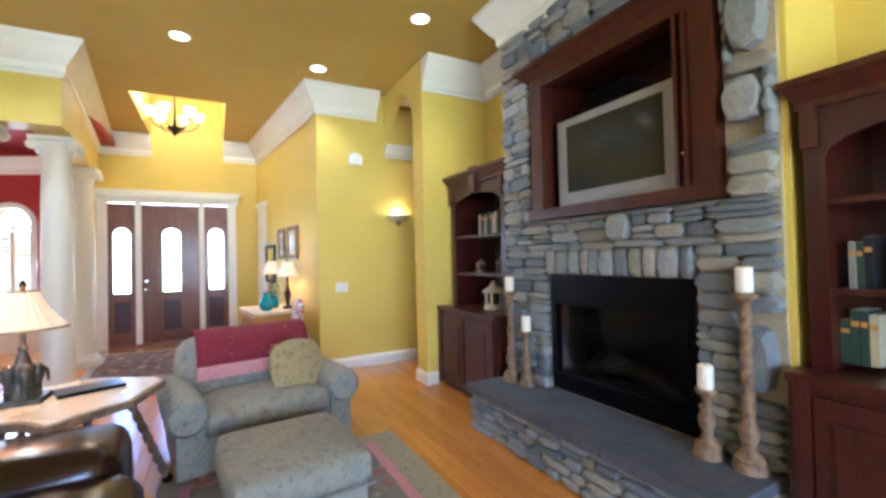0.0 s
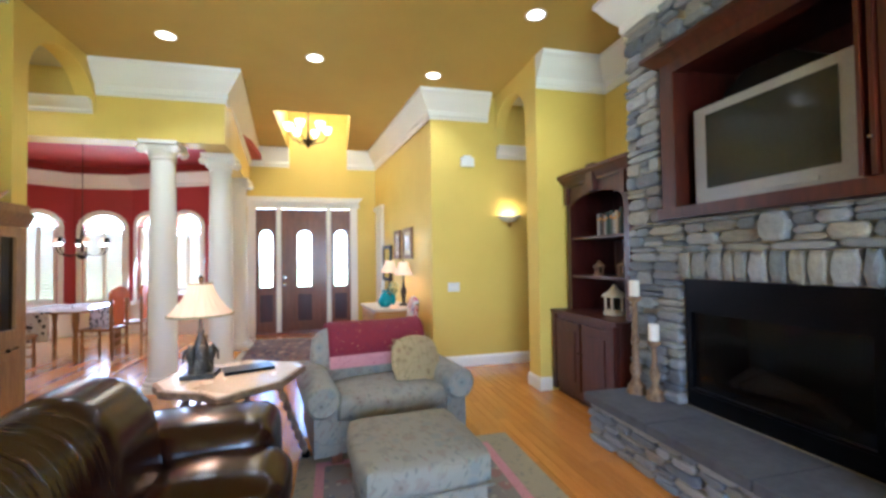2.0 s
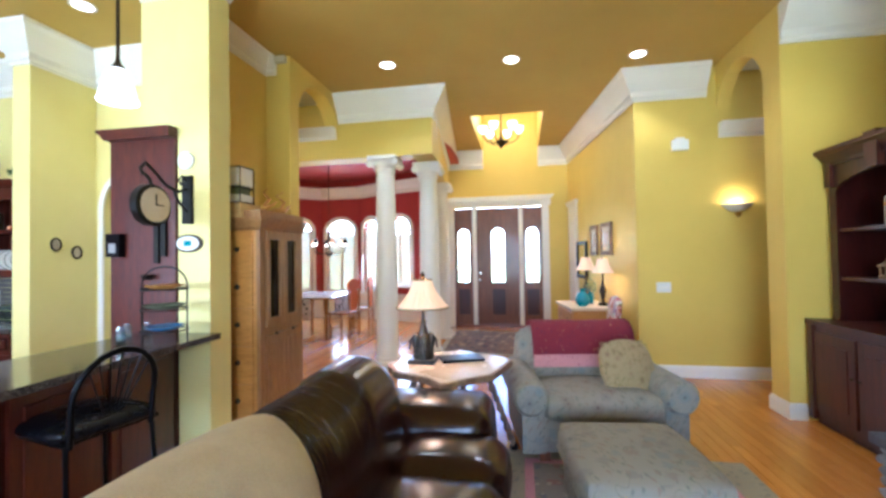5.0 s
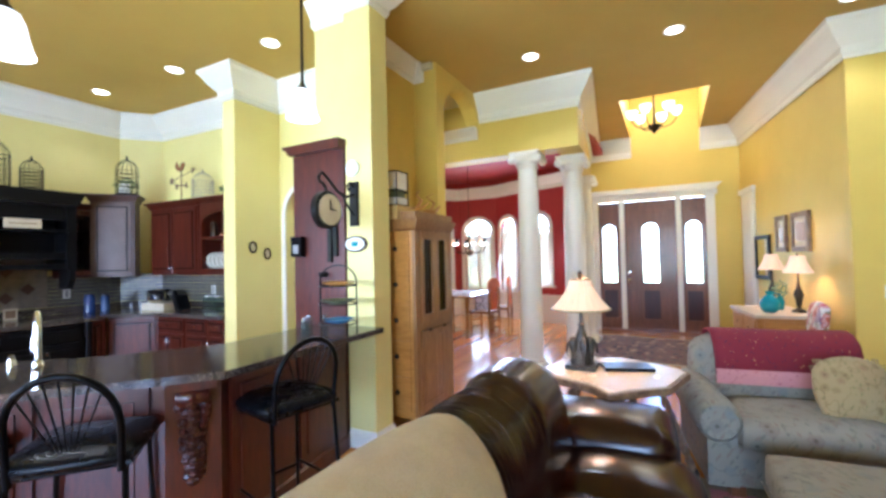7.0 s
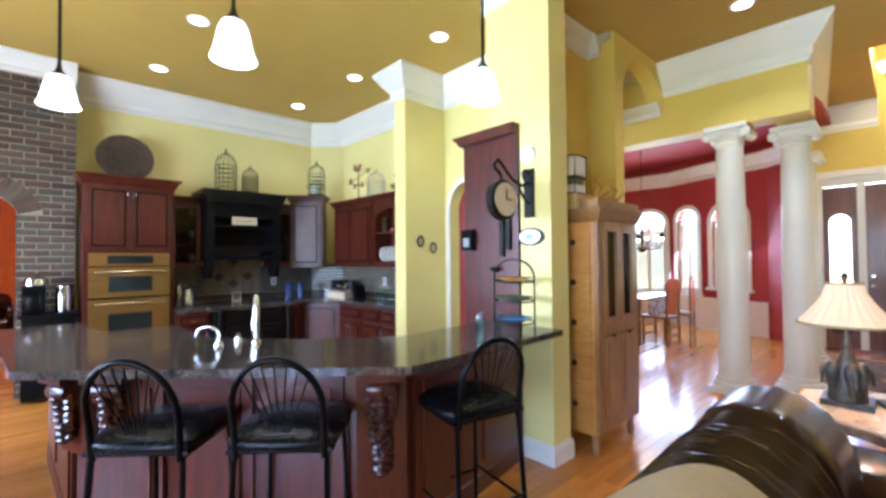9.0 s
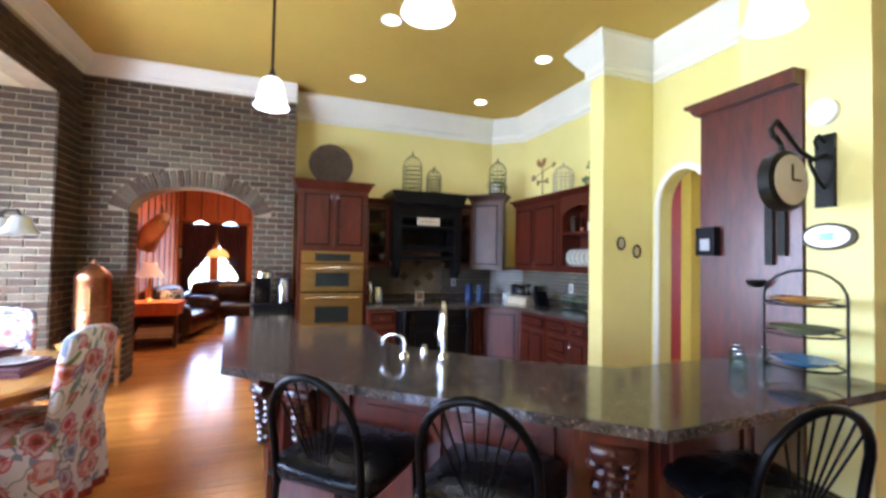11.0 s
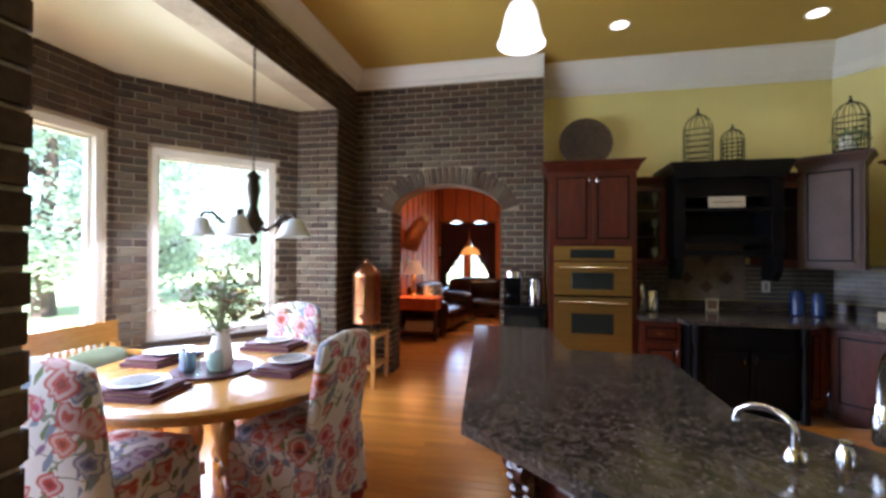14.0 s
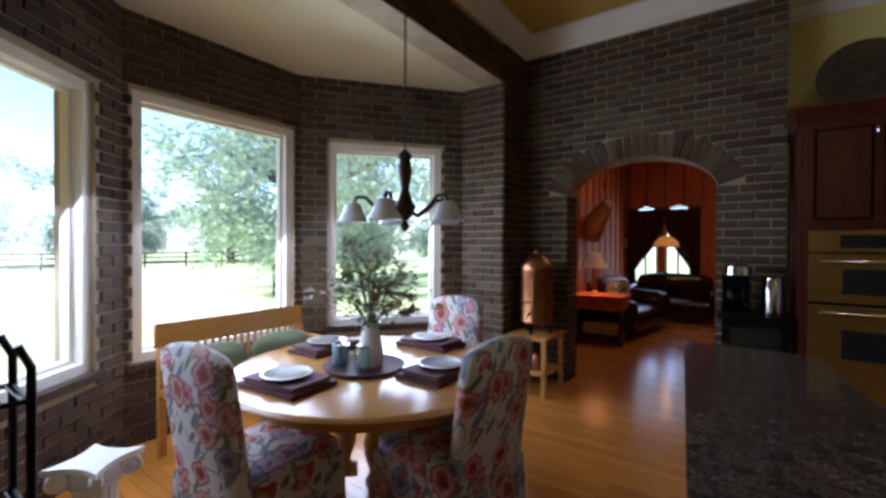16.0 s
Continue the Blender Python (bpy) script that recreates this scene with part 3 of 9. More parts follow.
# cornices and baseboards
crown([(3.4, -4.4), (3.4, 1.1), (2.8, 1.1), (2.8, 3.24), (3.4, 3.24), (3.4, 4.39), (2.53, 4.39)])
crown([(2.43, 5.64), (1.62, 5.64), (1.2, 9.07), (0.62, 9.07)])
crown([(-0.5, 9.07), (-1.24, 9.07), (-0.87, 5.6), (-2.17, 5.6)])
crown([(-2.32, 4.35), (-2.45, 4.35), (-2.45, 3.09), (-1.95, 3.09), (-1.95, 2.87), (-2.21, 2.87), (-2.21, 2.95), (-2.605, 2.95)], drop=0.2, out=0.12)
crown([(-2.605, 3.1), (-2.605, 3.98), (-4.22, 3.98), (-4.22, 3.35), (-4.42, 3.35), (-4.42, 3.98), (-6.6, 3.9), (-6.97, 3.5), (-6.97, 0.53)], drop=0.34)
crown([(-6.66, 0.52), (-6.66, -1.74), (-2.365, -1.74), (-2.365, -0.56), (-1.9, -0.56), (-1.9, -4.4)], drop=0.2, out=0.14)
crown([(4.6, 5.64), (1.62 + 0.93, 5.64)], top=2.98, drop=0.17, out=0.12)
crown([(-2.2, 5.6), (-3.3, 5.6)], top=3.24, drop=0.15, out=0.12)
crown([(-1.4, 8.0)] + DIN, top=3.25, drop=0.28, out=0.16)
baseboard([(3.4, -4.4), (3.4, 0.4)])
baseboard([(2.66, 4.39), (2.53, 4.39), (2.53, 4.66), (2.7, 4.66)])
baseboard([(4.6, 5.64), (1.62, 5.64), (1.2, 9.07), (0.9, 9.07)])
baseboard([(-2.45, 3.09), (-1.95, 3.09), (-1.95, 2.87), (-2.2, 2.87)])
baseboard([(-4.6, 4.13), (-4.22, 3.98), (-4.22, 3.35), (-4.42, 3.35)])

# wainscot of the dining room, under its windows
for k in range(1, 6):
    structure("trim", sweep([DIN[k], DIN[k + 1]], [(0, 0), (0.03, 0), (0.03, 0.56), (0.05, 0.57), (0.05, 0.6), (0, 0.6)]), WHITE)
structure("trim", sweep([DIN[1], DIN[2]], [(0, 0.6), (0.03, 0.6), (0.03, 0.62), (0, 0.62)]), WHITE)


def at_wall(p0, p1, u):
    """A frame with x along the wall, y into the room, at u metres from p0."""
    a = math.atan2(p1[1] - p0[1], p1[0] - p0[0])
    return (p0[0] + u * math.cos(a), p0[1] + u * math.sin(a), 0), math.degrees(a)


# ---- windows ----
def bay_window(p0, p1, u0, u1, z0, z1):
    at, rz = at_wall(p0, p1, u0)
    w = u1 - u0
    e = thing("window", "white-framed picture window in the brick bay", "window", at, rz)
    e["kind"] = "structure"
    b = bmesh.new()
    f = 0.07
    for q in ((0, f, z0, z1), (w - f, w, z0, z1), (f, w - f, z1 - f, z1), (f, w - f, z0, z0 + f)):
        box(q[0], q[1], -0.16, -0.03, q[2], q[3], 0.008, bm=b)
    part("window_frame", b, WHITE, e)
    b = bmesh.new()
    g = f + 0.025
    for q in ((f, g, z0 + f, z1 - f), (w - g, w - f, z0 + f, z1 - f), (g, w - g, z1 - g, z1 - f), (g, w - g, z0 + f, z0 + g)):
        box(q[0], q[1], -0.14, -0.09, q[2], q[3], 0.004, bm=b)
    part("sash", b, WHITE, e)
    part("window_sill", box(-0.04, w + 0.04, -0.16, 0.03, z0 - 0.05, z0 + 0.004, 0.008), BRICK, e, "rough brown masonry sill")
    pane = part("pane", box(g, w - g, -0.12, -0.114, z0 + g, z1 - g), GLASS, e)
    pane.visible_shadow = False


bay_window(BAY[1], BAY[2], 0.24, 1.4, WIN[0], WIN[1])
bay_window(BAY[2], BAY[3], 0.06, 1.38, 0.57, 2.52)
bay_window(BAY[3], BAY[4], 0.24, 1.4, WIN[0], WIN[1])


def dining_window(k):
    u0, u1, z0, z1, rise = DHOLES[k][0]
    at, rz = at_wall(DIN[k], DIN[k + 1], u0)
    w = u1 - u0
    e = thing("window", "arched window with white casing and plantation shutters", "window", at, rz)
    e["kind"] = "structure"
    n = 12
    b = bmesh.new()
    out = arch_pts(-0.09, w + 0.09, z1 - rise, rise + 0.09, n)
    inn = arch_pts(0, w, z1 - rise, rise, n)
    for j in range(n):
        slab([out[j + 1], out[j], inn[j], inn[j + 1]], "y", 0, 0.03, bm=b)
    for q in ((-0.09, 0), (w, w + 0.09)):
        box(q[0], q[1], 0, 0.03, z0, z1 - rise, bm=b)
    box(-0.13, w + 0.13, 0, 0.07, z0 - 0.05, z0, bm=b)
    part("casing", b, WHITE, e)
    b = bmesh.new()
    spring = z1 - rise
    box(0, w, -0.08, -0.03, spring - 0.05, spring, bm=b)
    for q in ((0, 0.05), (w - 0.05, w), (w / 2 - 0.03, w / 2 + 0.03)):
        box(q[0], q[1], -0.08, -0.03, z0, spring - 0.05, bm=b)
    box(0.05, w - 0.05, -0.08, -0.03, z0, z0 + 0.07, bm=b)
    part("shutter_frame", b, WHITE, e)
    b = bmesh.new()
    z = z0 + 0.1
    while z < spring - 0.08:
        for q in ((0.052, w / 2 - 0.032), (w / 2 + 0.032, w - 0.052)):
            s = box(q[0], q[1], -0.034, 0.034, -0.005, 0.005)
            join_into(b, s, Matrix.Translation((0, -0.055, z)) @ Matrix.Rotation(radians(70), 4, "X"))
        z += 0.07
    sl = part("shutter_louvers", b, WHITE, e)
    pane = part("pane", box(0, w, -0.13, -0.124, z0, z1), GLASS, e)
    pane.visible_shadow = False


for k in (1, 2, 3, 4):
    dining_window(k)

# ---- front door ----
fd = thing("door", "stained wood front door with arched glass and two sidelights in white casing", "door", (0, 9.07, 0))
fd["kind"] = "structure"
b = bmesh.new()
for x0, x1 in ((-1.27, -1.13), (0.68, 0.87)):
    box(x0 if x0 < 0 else 0.68, x1 if x0 < 0 else 0.82, -0.03, 0.02, 0, 2.5, 0.006, bm=b)
box(-1.3, 0.86, -0.04, 0.02, 2.5, 2.6, 0.006, bm=b)
part("casing", b, WHITE, fd)
part("casing_cap", slab([(-1.27, 2.6), (0.83, 2.6), (0.93, 2.7), (-1.37, 2.7)], "y", -0.1, 0.02, 0.008), WHITE, fd)
part("threshold", box(-1.13, 0.68, -0.03, 0.12, 0, 0.045, 0.004), MAHOG, fd, "wooden door threshold")
for x0 in (-0.745, 0.208):
    part("mullion", box(x0, x0 + 0.086, -0.02, 0.12, 0.045, 2.5, 0.006), WHITE, fd)


def door_leaf(name, x0, x1, gx0, gx1, label):
    """Leaf with an arched light over a raised panel."""
    leaf = thing_part(name, fd)
    b = bmesh.new()
    y0, y1 = 0.03, 0.08
    z0, s0, s1, top = 0.03, 0.93, 1.93, 2.47
    box(x0, gx0, y0, y1, z0, top, bm=b)
    box(gx1, x1, y0, y1, z0, top, bm=b)
    box(gx0, gx1, y0, y1, z0, 0.25, bm=b)
    box(gx0, gx1, y0, y1, 0.78, s0, bm=b)
    ap = arch_pts(gx0, gx1, s1, 0.12, 10)
    for k in range(10):
        slab([ap[k + 1], ap[k], (ap[k][0], top), (ap[k + 1][0], top)], "y", y0, y1, bm=b)
    body = part(name, b, MAHOG, fd, label)
    part("raised_panel", box(gx0 - 0.01, gx1 + 0.01, y0 + 0.01, y1 - 0.01, 0.24, 0.79, 0.02, 1), DARKW, body)
    part("top_panel", box(x0 + 0.12, x1 - 0.12, y0 - 0.008, y0 + 0.004, 2.2, 2.4, 0.007, 1), MAHOG, body)
    n = 10
    rim = bmesh.new()
    out = arch_pts(gx0 - 0.025, gx1 + 0.025, s1, 0.145, n)
    for k in range(n):
        slab([out[k + 1], out[k], ap[k], ap[k + 1]], "y", y0 - 0.012, y0, bm=rim)
    for q in ((gx0 - 0.025, gx0), (gx1, gx1 + 0.025)):
        box(q[0], q[1], y0 - 0.012, y0, s0 - 0.025, s1, bm=rim)
    box(gx0, gx1, y0 - 0.012, y0, s0 - 0.025, s0, bm=rim)
    part("glass_moulding", rim, MAHOG, body)
    g = part("pane", box(gx0 - 0.005, gx1 + 0.005, 0.05, 0.056, s0 - 0.005, s1 + 0.13), FROST, body, "bright leaded glass")
    g.visible_shadow = False
    return body


def thing_part(name, parent):
    return parent


FROST = glass_mat("etched_glass", (0.95, 0.97, 1, 1))
door_leaf("sidelight", -1.13, -0.745, -1.06, -0.82, "")
leaf = door_leaf("door_leaf", -0.66, 0.21, -0.355, -0.085, "")
door_leaf("sidelight", 0.29, 0.68, 0.36, 0.6, "")
for x0 in (-0.57, 0.0):
    part("raised_panel", box(x0, x0 + 0.13, 0.018, 0.032, 0.25, 1.95, 0.01, 1), MAHOG, leaf)
b = lathe([(0.0, 0), (0.03, 0.0), (0.03, 0.01), (0.012, 0.015), (0.012, 0.04), (0.028, 0.055), (0.028, 0.07), (0, 0.085)], 14)
b.transform(Matrix.Translation((-0.6, 0.03, 0.98)) @ Matrix.Rotation(radians(90), 4, "X"))
part("door_handle", b, CHROME, leaf, "bright metal door handle", True)
b = lathe([(0.0, 0), (0.03, 0.0), (0.03, 0.02), (0, 0.025)], 14)
b.transform(Matrix.Translation((-0.6, 0.03, 1.12)) @ Matrix.Rotation(radians(90), 4, "X"))
part("deadbolt", b, CHROME, leaf, "", True)

# ---- columns ----
def column(at):
    e = thing("column", "cream fluted column with scrolled capital under the dining header", "column", at, group="columns at the dining room")
    b = bmesh.new()
    n = 20
    for _ in (0,):
        rings = []
        for r, z in ((0.15, 0.16), (0.145, 0.2), (0.143, 1.0), (0.132, 2.2), (0.125, 2.62)):
            rings.append([b.verts.new(((r - (0.0012 if k % 2 else 0)) * math.cos(math.pi * k / n), (r - (0.0012 if k % 2 else 0)) * math.sin(math.pi * k / n), z)) for k in range(2 * n)])
        for p, q in zip(rings, rings[1:]):
            for k in range(2 * n):
                b.faces.new((p[k], p[(k + 1) % (2 * n)], q[(k + 1) % (2 * n)], q[k]))
    part("shaft", b, WHITE, e, smooth=True)
    b = box(-0.2, 0.2, -0.2, 0.2, 0, 0.06, 0.005)
    lathe([(0.19, 0.06), (0.195, 0.08), (0.19, 0.1), (0.165, 0.115), (0.17, 0.14), (0.16, 0.16)], 28, b)
    part("base", b, WHITE, e, smooth=True)
    b = lathe([(0.126, 2.6), (0.14, 2.62), (0.13, 2.64), (0.15, 2.69), (0.17, 2.72)], 28)
    box(-0.19, 0.19, -0.19, 0.19, 2.77, 2.815, 0.005, bm=b)
    for sx in (-1, 1):
        s = lathe([(0, -0.17), (0.035, -0.17), (0.055, -0.15), (0.03, -0.1), (0.028, 0.1), (0.055, 0.15), (0.035, 0.17), (0, 0.17)], 16)
        join_into(b, s, Matrix.Translation((sx * 0.165, 0, 2.72)) @ Matrix.Rotation(radians(90), 4, "X"))
    box(-0.16, 0.16, -0.15, 0.15, 2.7, 2.77, bm=b)
    part("capital", b, WHITE, e, smooth=True)
    return e


c0 = column((-1.54, 5.68, 0))
copy_thing(c0, pose(-1.06, 6.2, 0))
copy_thing(c0, pose(-1.2, 7.9, 0))

# ---- fireplace ----
CY0, CY1 = 1.12, 3.24
b = bmesh.new()
box(2.84, 3.4, CY0, 1.54, 0, 1.73, bm=b), box(2.84, 3.4, 2.69, CY1, 0, 1.73, bm=b)
box(2.84, 3.4, 1.54, 2.69, 1.27, 1.73, bm=b), box(2.84, 3.4, 1.54, 2.69, 0, 0.38, bm=b)
box(2.84, 3.4, CY0, 1.4, 1.73, 2.82, bm=b), box(2.84, 3.4, 2.83, CY1, 1.73, 2.82, bm=b)
box(2.84, 3.4, CY0, CY1, 2.82, H, bm=b)
structure("wall_chimney_breast", b, MORTAR)
structure("wall_chimney_side", box(2.86, 3.4, CY0 - 0.03, CY0, 0, H), PAINT)
fbx = thing("gas_fireplace", "black metal gas fireplace with glass front and ceramic logs in stone", "fireplace", (2.81, 2.115, 0.38))
b = bmesh.new()
w = 0.575
box(0.05, 0.55, -w, -w + 0.03, 0, 0.89, bm=b), box(0.05, 0.55, w - 0.03, w, 0, 0.89, bm=b)
box(0.52, 0.55, -w, w, 0, 0.89, bm=b), box(0.05, 0.55, -w, w, 0, 0.03, bm=b), box(0.05, 0.55, -w, w, 0.86, 0.89, bm=b)
part("firebox", b, SOOT, fbx)
b = bmesh.new()
box(0.0, 0.03, -w, w, 0.66, 0.89, 0.004, bm=b), box(0, 0.03, -w, w, 0, 0.13, 0.004, bm=b)
box(0.0, 0.03, -w, -w + 0.05, 0.13, 0.66, 0.004, bm=b), box(0, 0.03, w - 0.05, w, 0.13, 0.66, 0.004, bm=b)
part("surround", b, BLACKM, fbx)
part("louver", box(-0.006, 0.004, -w + 0.03, w - 0.03, 0.1, 0.115), BLACKM, fbx)
part("glass_front", box(0.03, 0.035, -w + 0.05, w - 0.05, 0.13, 0.66), CABGLASS, fbx)
rng = random.Random(4)
for k in range(5):
    lg = tube([(0.15 + 0.05 * k, -0.35 + 0.1 * k, 0.16 + 0.03 * (k % 2)), (0.28, -0.1 + 0.1 * k, 0.2 + 0.02 * k), (0.3 - 0.03 * k, 0.15 + 0.06 * k, 0.17)], [0.035, 0.045, 0.03], 8)
    part("log", lg, BARK, fbx, "charred ceramic log", True)
# hearth slabs
rngs = random.Random(7)
hs = thing("hearth_top", "dark grey slate slabs on the raised stone hearth", "hearth")
for y0, y1 in ((1.13, 1.78), (1.79, 2.5), (2.51, 3.2)):
    part("slab", box(2.3, 2.835, y0, y1, 0.3, 0.36, 0.012), SLATE, hs)
structure("wall_hearth_core", box(2.37, 2.84, 1.17, 3.16, 0, 0.3), MORTAR)

# entertainment niche
tc = thing("television_cabinet", "dark stained wood cabinet framing a recess in the stone chimney", "cabinet", (2.81, 2.115, 0))
b = bmesh.new()
a0, a1, z0, z1 = -0.75, 0.7, 1.73, 2.86
box(-0.06, 0.06, a0, a0 + 0.13, z0, z1, 0.006, bm=b), box(-0.06, 0.06, a1 - 0.13, a1, z0, z1, 0.006, bm=b)
box(-0.06, 0.06, a0 + 0.13, a1 - 0.13, z1 - 0.1, z1, 0.006, bm=b)
part("face_frame", b, CABW, tc)
part("bottom_rail", box(-0.09, 0.06, a0 - 0.02, a1 + 0.02, z0 - 0.03, z0 + 0.05, 0.01), CABW, tc)
for q in ((0.03, 0.555, a0 + 0.05, a0 + 0.08, z0, z1), (0.03, 0.555, a1 - 0.08, a1 - 0.05, z0, z1), (0.555, 0.58, a0 + 0.05, a1 - 0.05, z0, z1), (0.03, 0.555, a0 + 0.08, a1 - 0.08, z1 - 0.05, z1 - 0.03), (0.03, 0.555, a0 + 0.08, a1 - 0.08, z0, z0 + 0.05)):
    part("recess_panel", box(*q), DARKW, tc)
part("cornice", sweep([(-0.0, a0 - 0.04), (-0.06, a0 - 0.04), (-0.06, a1 + 0.04), (0.0, a1 + 0.04)], [(0, z1 - 0.02), (0.0, z1 - 0.02), (0.05, z1 + 0.03), (0.08, z1 + 0.05), (0.08, z1 + 0.08), (0, z1 + 0.08)]), CABW, tc)
for k, (y, a) in enumerate(((a0 + 0.135, 0), (a0 + 0.175, 6))):
    d = box(-0.03, 0.0, 0, 0.03, z0 + 0.06, z1 - 0.11, 0.004)
    box(-0.11, -0.01, 0.005, 0.025, z0 + 0.06, z1 - 0.11, 0.004, bm=d)
    d.transform(Matrix.Translation((0.03, y, 0)) @ Matrix.Rotation(radians(-a), 4, "Z"))
    dd = part("folded_door", d, CABW, tc)
b = lathe([(0, 0), (0.012, 0), (0.012, 0.015), (0, 0.02)], 10)
b.transform(Matrix.Translation((-0.14, a0 + 0.13, 1.95)) @ Matrix.Rotation(radians(90), 4, "X"))
part("knob", b, CHROME, tc, "", True)
tv = thing("television", "bulky silver television with a dark screen in the chimney recess", "television", (2.84, 2.11, 1.79))
part("casing", box(0, 0.1, -0.49, 0.49, 0, 0.66, 0.02), SILVERP, tv)
b = prism([(0.1, -0.45), (0.1, 0.45), (0.48, 0.25), (0.48, -0.25)], 0.05, 0.6, 0.02)
part("back_housing", b, BLACKM, tv)
part("screen", box(-0.006, 0.02, -0.4, 0.39, 0.1, 0.6, 0.01), SCREEN, tv)
part("speaker_bar", box(-0.01, 0.01, -0.3, 0.3, 0.03, 0.055, 0.004), SILVERP, tv)
spk = thing("black_box", "rounded black speaker on top of the television", "speaker", (3.0, 2.2, 2.45))
part("body", slab([(-0.3, 0), (0.3, 0), (0.3, 0.1), (0.15, 0.2), (-0.15, 0.2), (-0.3, 0.1)], "x", 0, 0.2, 0.02), BLACKM, spk)


# ---- candlesticks ----
def candlestick(at, h, r, twist, group="candlesticks on the hearth"):
    e = thing("candlestick", ("tall twisted" if twist else "turned") + " gilded wooden candlestick with a white pillar candle", "candlestick", at, group=group)
    s = h
    pr = [(r, 0), (r, 0.02 * 1), (r * 0.85, 0.04), (r * 0.9, 0.06), (r * 0.5, 0.09), (r * 0.35, 0.12), (r * 0.55, 0.16), (r * 0.6, 0.2), (r * 0.35, 0.24)]
    if not twist:
        pr += [(r * 0.3, h * 0.5), (r * 0.45, h * 0.55), (r * 0.3, h * 0.6), (r * 0.28, h * 0.85)]
    pr += [(r * 0.3, h - 0.05), (r * 0.7, h - 0.025), (r * 0.75, h - 0.005), (r * 0.72, h)]
    b = lathe(pr, 18)
    if twist:
        for ph in (0, math.pi):
            tube([(0.015 * math.cos(ph + k * 0.55), 0.015 * math.sin(ph + k * 0.55), 0.2 + k * (h - 0.26) / 60) for k in range(61)], 0.017, 7, b)
    part("stem", b, PLASTER, e, smooth=True)
    part("candle", lathe([(0.036, h), (0.038, h + 0.01), (0.038, h + 0.12), (0.03, h + 0.125), (0.012, h + 0.118), (0, h + 0.118)], 18), CANDLE, e, "white wax candle", True)
    part("wick", tube([(0, 0, h + 0.115), (0.002, 0, h + 0.135)], 0.002, 5), BLACKM, e)


candlestick((2.68, 3.06, 0.36), 0.76, 0.075, False)
candlestick((2.7, 2.88, 0.36), 0.44, 0.065, False)
candlestick((2.7, 1.43, 0.36), 0.35, 0.07, False)
candlestick((2.73, 1.245, 0.36), 0.86, 0.078, True)


# ---- built-in bookcases ----
def bookcase(y0, y1, set_back=0.0, low=0.0):
    e = thing("bookcase", "dark cherry built-in bookcase with arched top and cupboard beside the chimney", "bookcase", (0, 0, 0), group="bookcases beside the chimney")
    fr, br, bk = 2.68 + set_back, 2.84 + set_back * 0.3, 3.4
    zt, zc = 2.2 - low, 0.84 + low * 0.2
    b = bmesh.new()
    box(fr, bk, y0, y1, 0.08, 0.84, bm=b)
    box(fr + 0.04, bk, y0 + 0.02, y1 - 0.02, 0, 0.08, bm=b)
    body = part("cupboard", b, CABW, e)
    part("counter", box(fr - 0.03, bk, y0, y1, 0.84, 0.88, 0.01), CABW, e)
    m = (y0 + y1) / 2
    for p, q in ((y0 + 0.1, m - 0.015), (m + 0.015, y1 - 0.1)):
        d = box(fr - 0.022, fr, p, q, 0.13, 0.79, 0.004)
        dr = part("door", d, CABW, body)
        part("raised_panel", box(fr - 0.032, fr - 0.02, p + 0.07, q - 0.07, 0.22, 0.7, 0.01, 1), CABW, dr)
        k = lathe([(0, 0), (0.008, 0), (0.014, 0.015), (0, 0.025)], 10)
        k.transform(Matrix.Translation((fr - 0.022, m + (0.035 if p > m else -0.035), 0.5)) @ Matrix.Rotation(radians(-90), 4, "Y"))
        part("knob", k, BRONZE, dr, "", True)
    for y in (y0 + 0.03, y1 - 0.09):
        part("pilaster", box(fr - 0.035, fr, y, y + 0.06, 0.05, 0.84, 0.01), CABW, body)
    b = bmesh.new()
    box(br, bk, y0 + 0.04, y0 + 0.12, 0.88, zt, bm=b), box(br, bk, y1 - 0.12, y1 - 0.04, 0.88, zt, bm=b)
    box(bk - 0.02, bk, y0 + 0.1, y1 - 0.1, 0.88, zt, bm=b)
    ap = arch_pts(y0 + 0.12, y1 - 0.12, zt - 0.25, 0.13, 10)
    for k in range(10):
        slab([ap[k + 1], ap[k], (ap[k][0], zt), (ap[k + 1][0], zt)], "x", br, br + 0.025, bm=b)
    box(br, bk, y0 + 0.04, y1 - 0.04, zt, zt + 0.04, bm=b)
    part("hutch", b, DARKW, e)
    for z in (1.22, 1.62):
        part("shelf", box(br + 0.02, bk - 0.02, y0 + 0.12, y1 - 0.12, z, z + 0.025, 0.004), CABW, e)
    part("cornice", sweep([(bk, y0 + 0.04), (br, y0 + 0.04), (br, y1 - 0.04), (bk, y1 - 0.04)], [(0, zt - 0.02), (0, zt + 0.04), (0.0, zt + 0.12), (0.07, zt + 0.12), (0.07, zt + 0.09), (0.05, zt + 0.07), (0.02, zt + 0.01), (0.02, zt - 0.02)]), CABW, e)
    part("keystone", box(br - 0.05, br + 0.01, m - 0.06, m + 0.06, zt - 0.12, zt + 0.15, 0.015), CABW, e)
    for y in (y0 + 0.06, y1 - 0.1):
        part("corbel", box(br - 0.03, br + 0.01, y, y + 0.06, zt - 0.2, zt, 0.012), CABW, e)


bookcase(3.26, 4.37)
bookcase(0.0, 1.08, 0.05, 0.12)


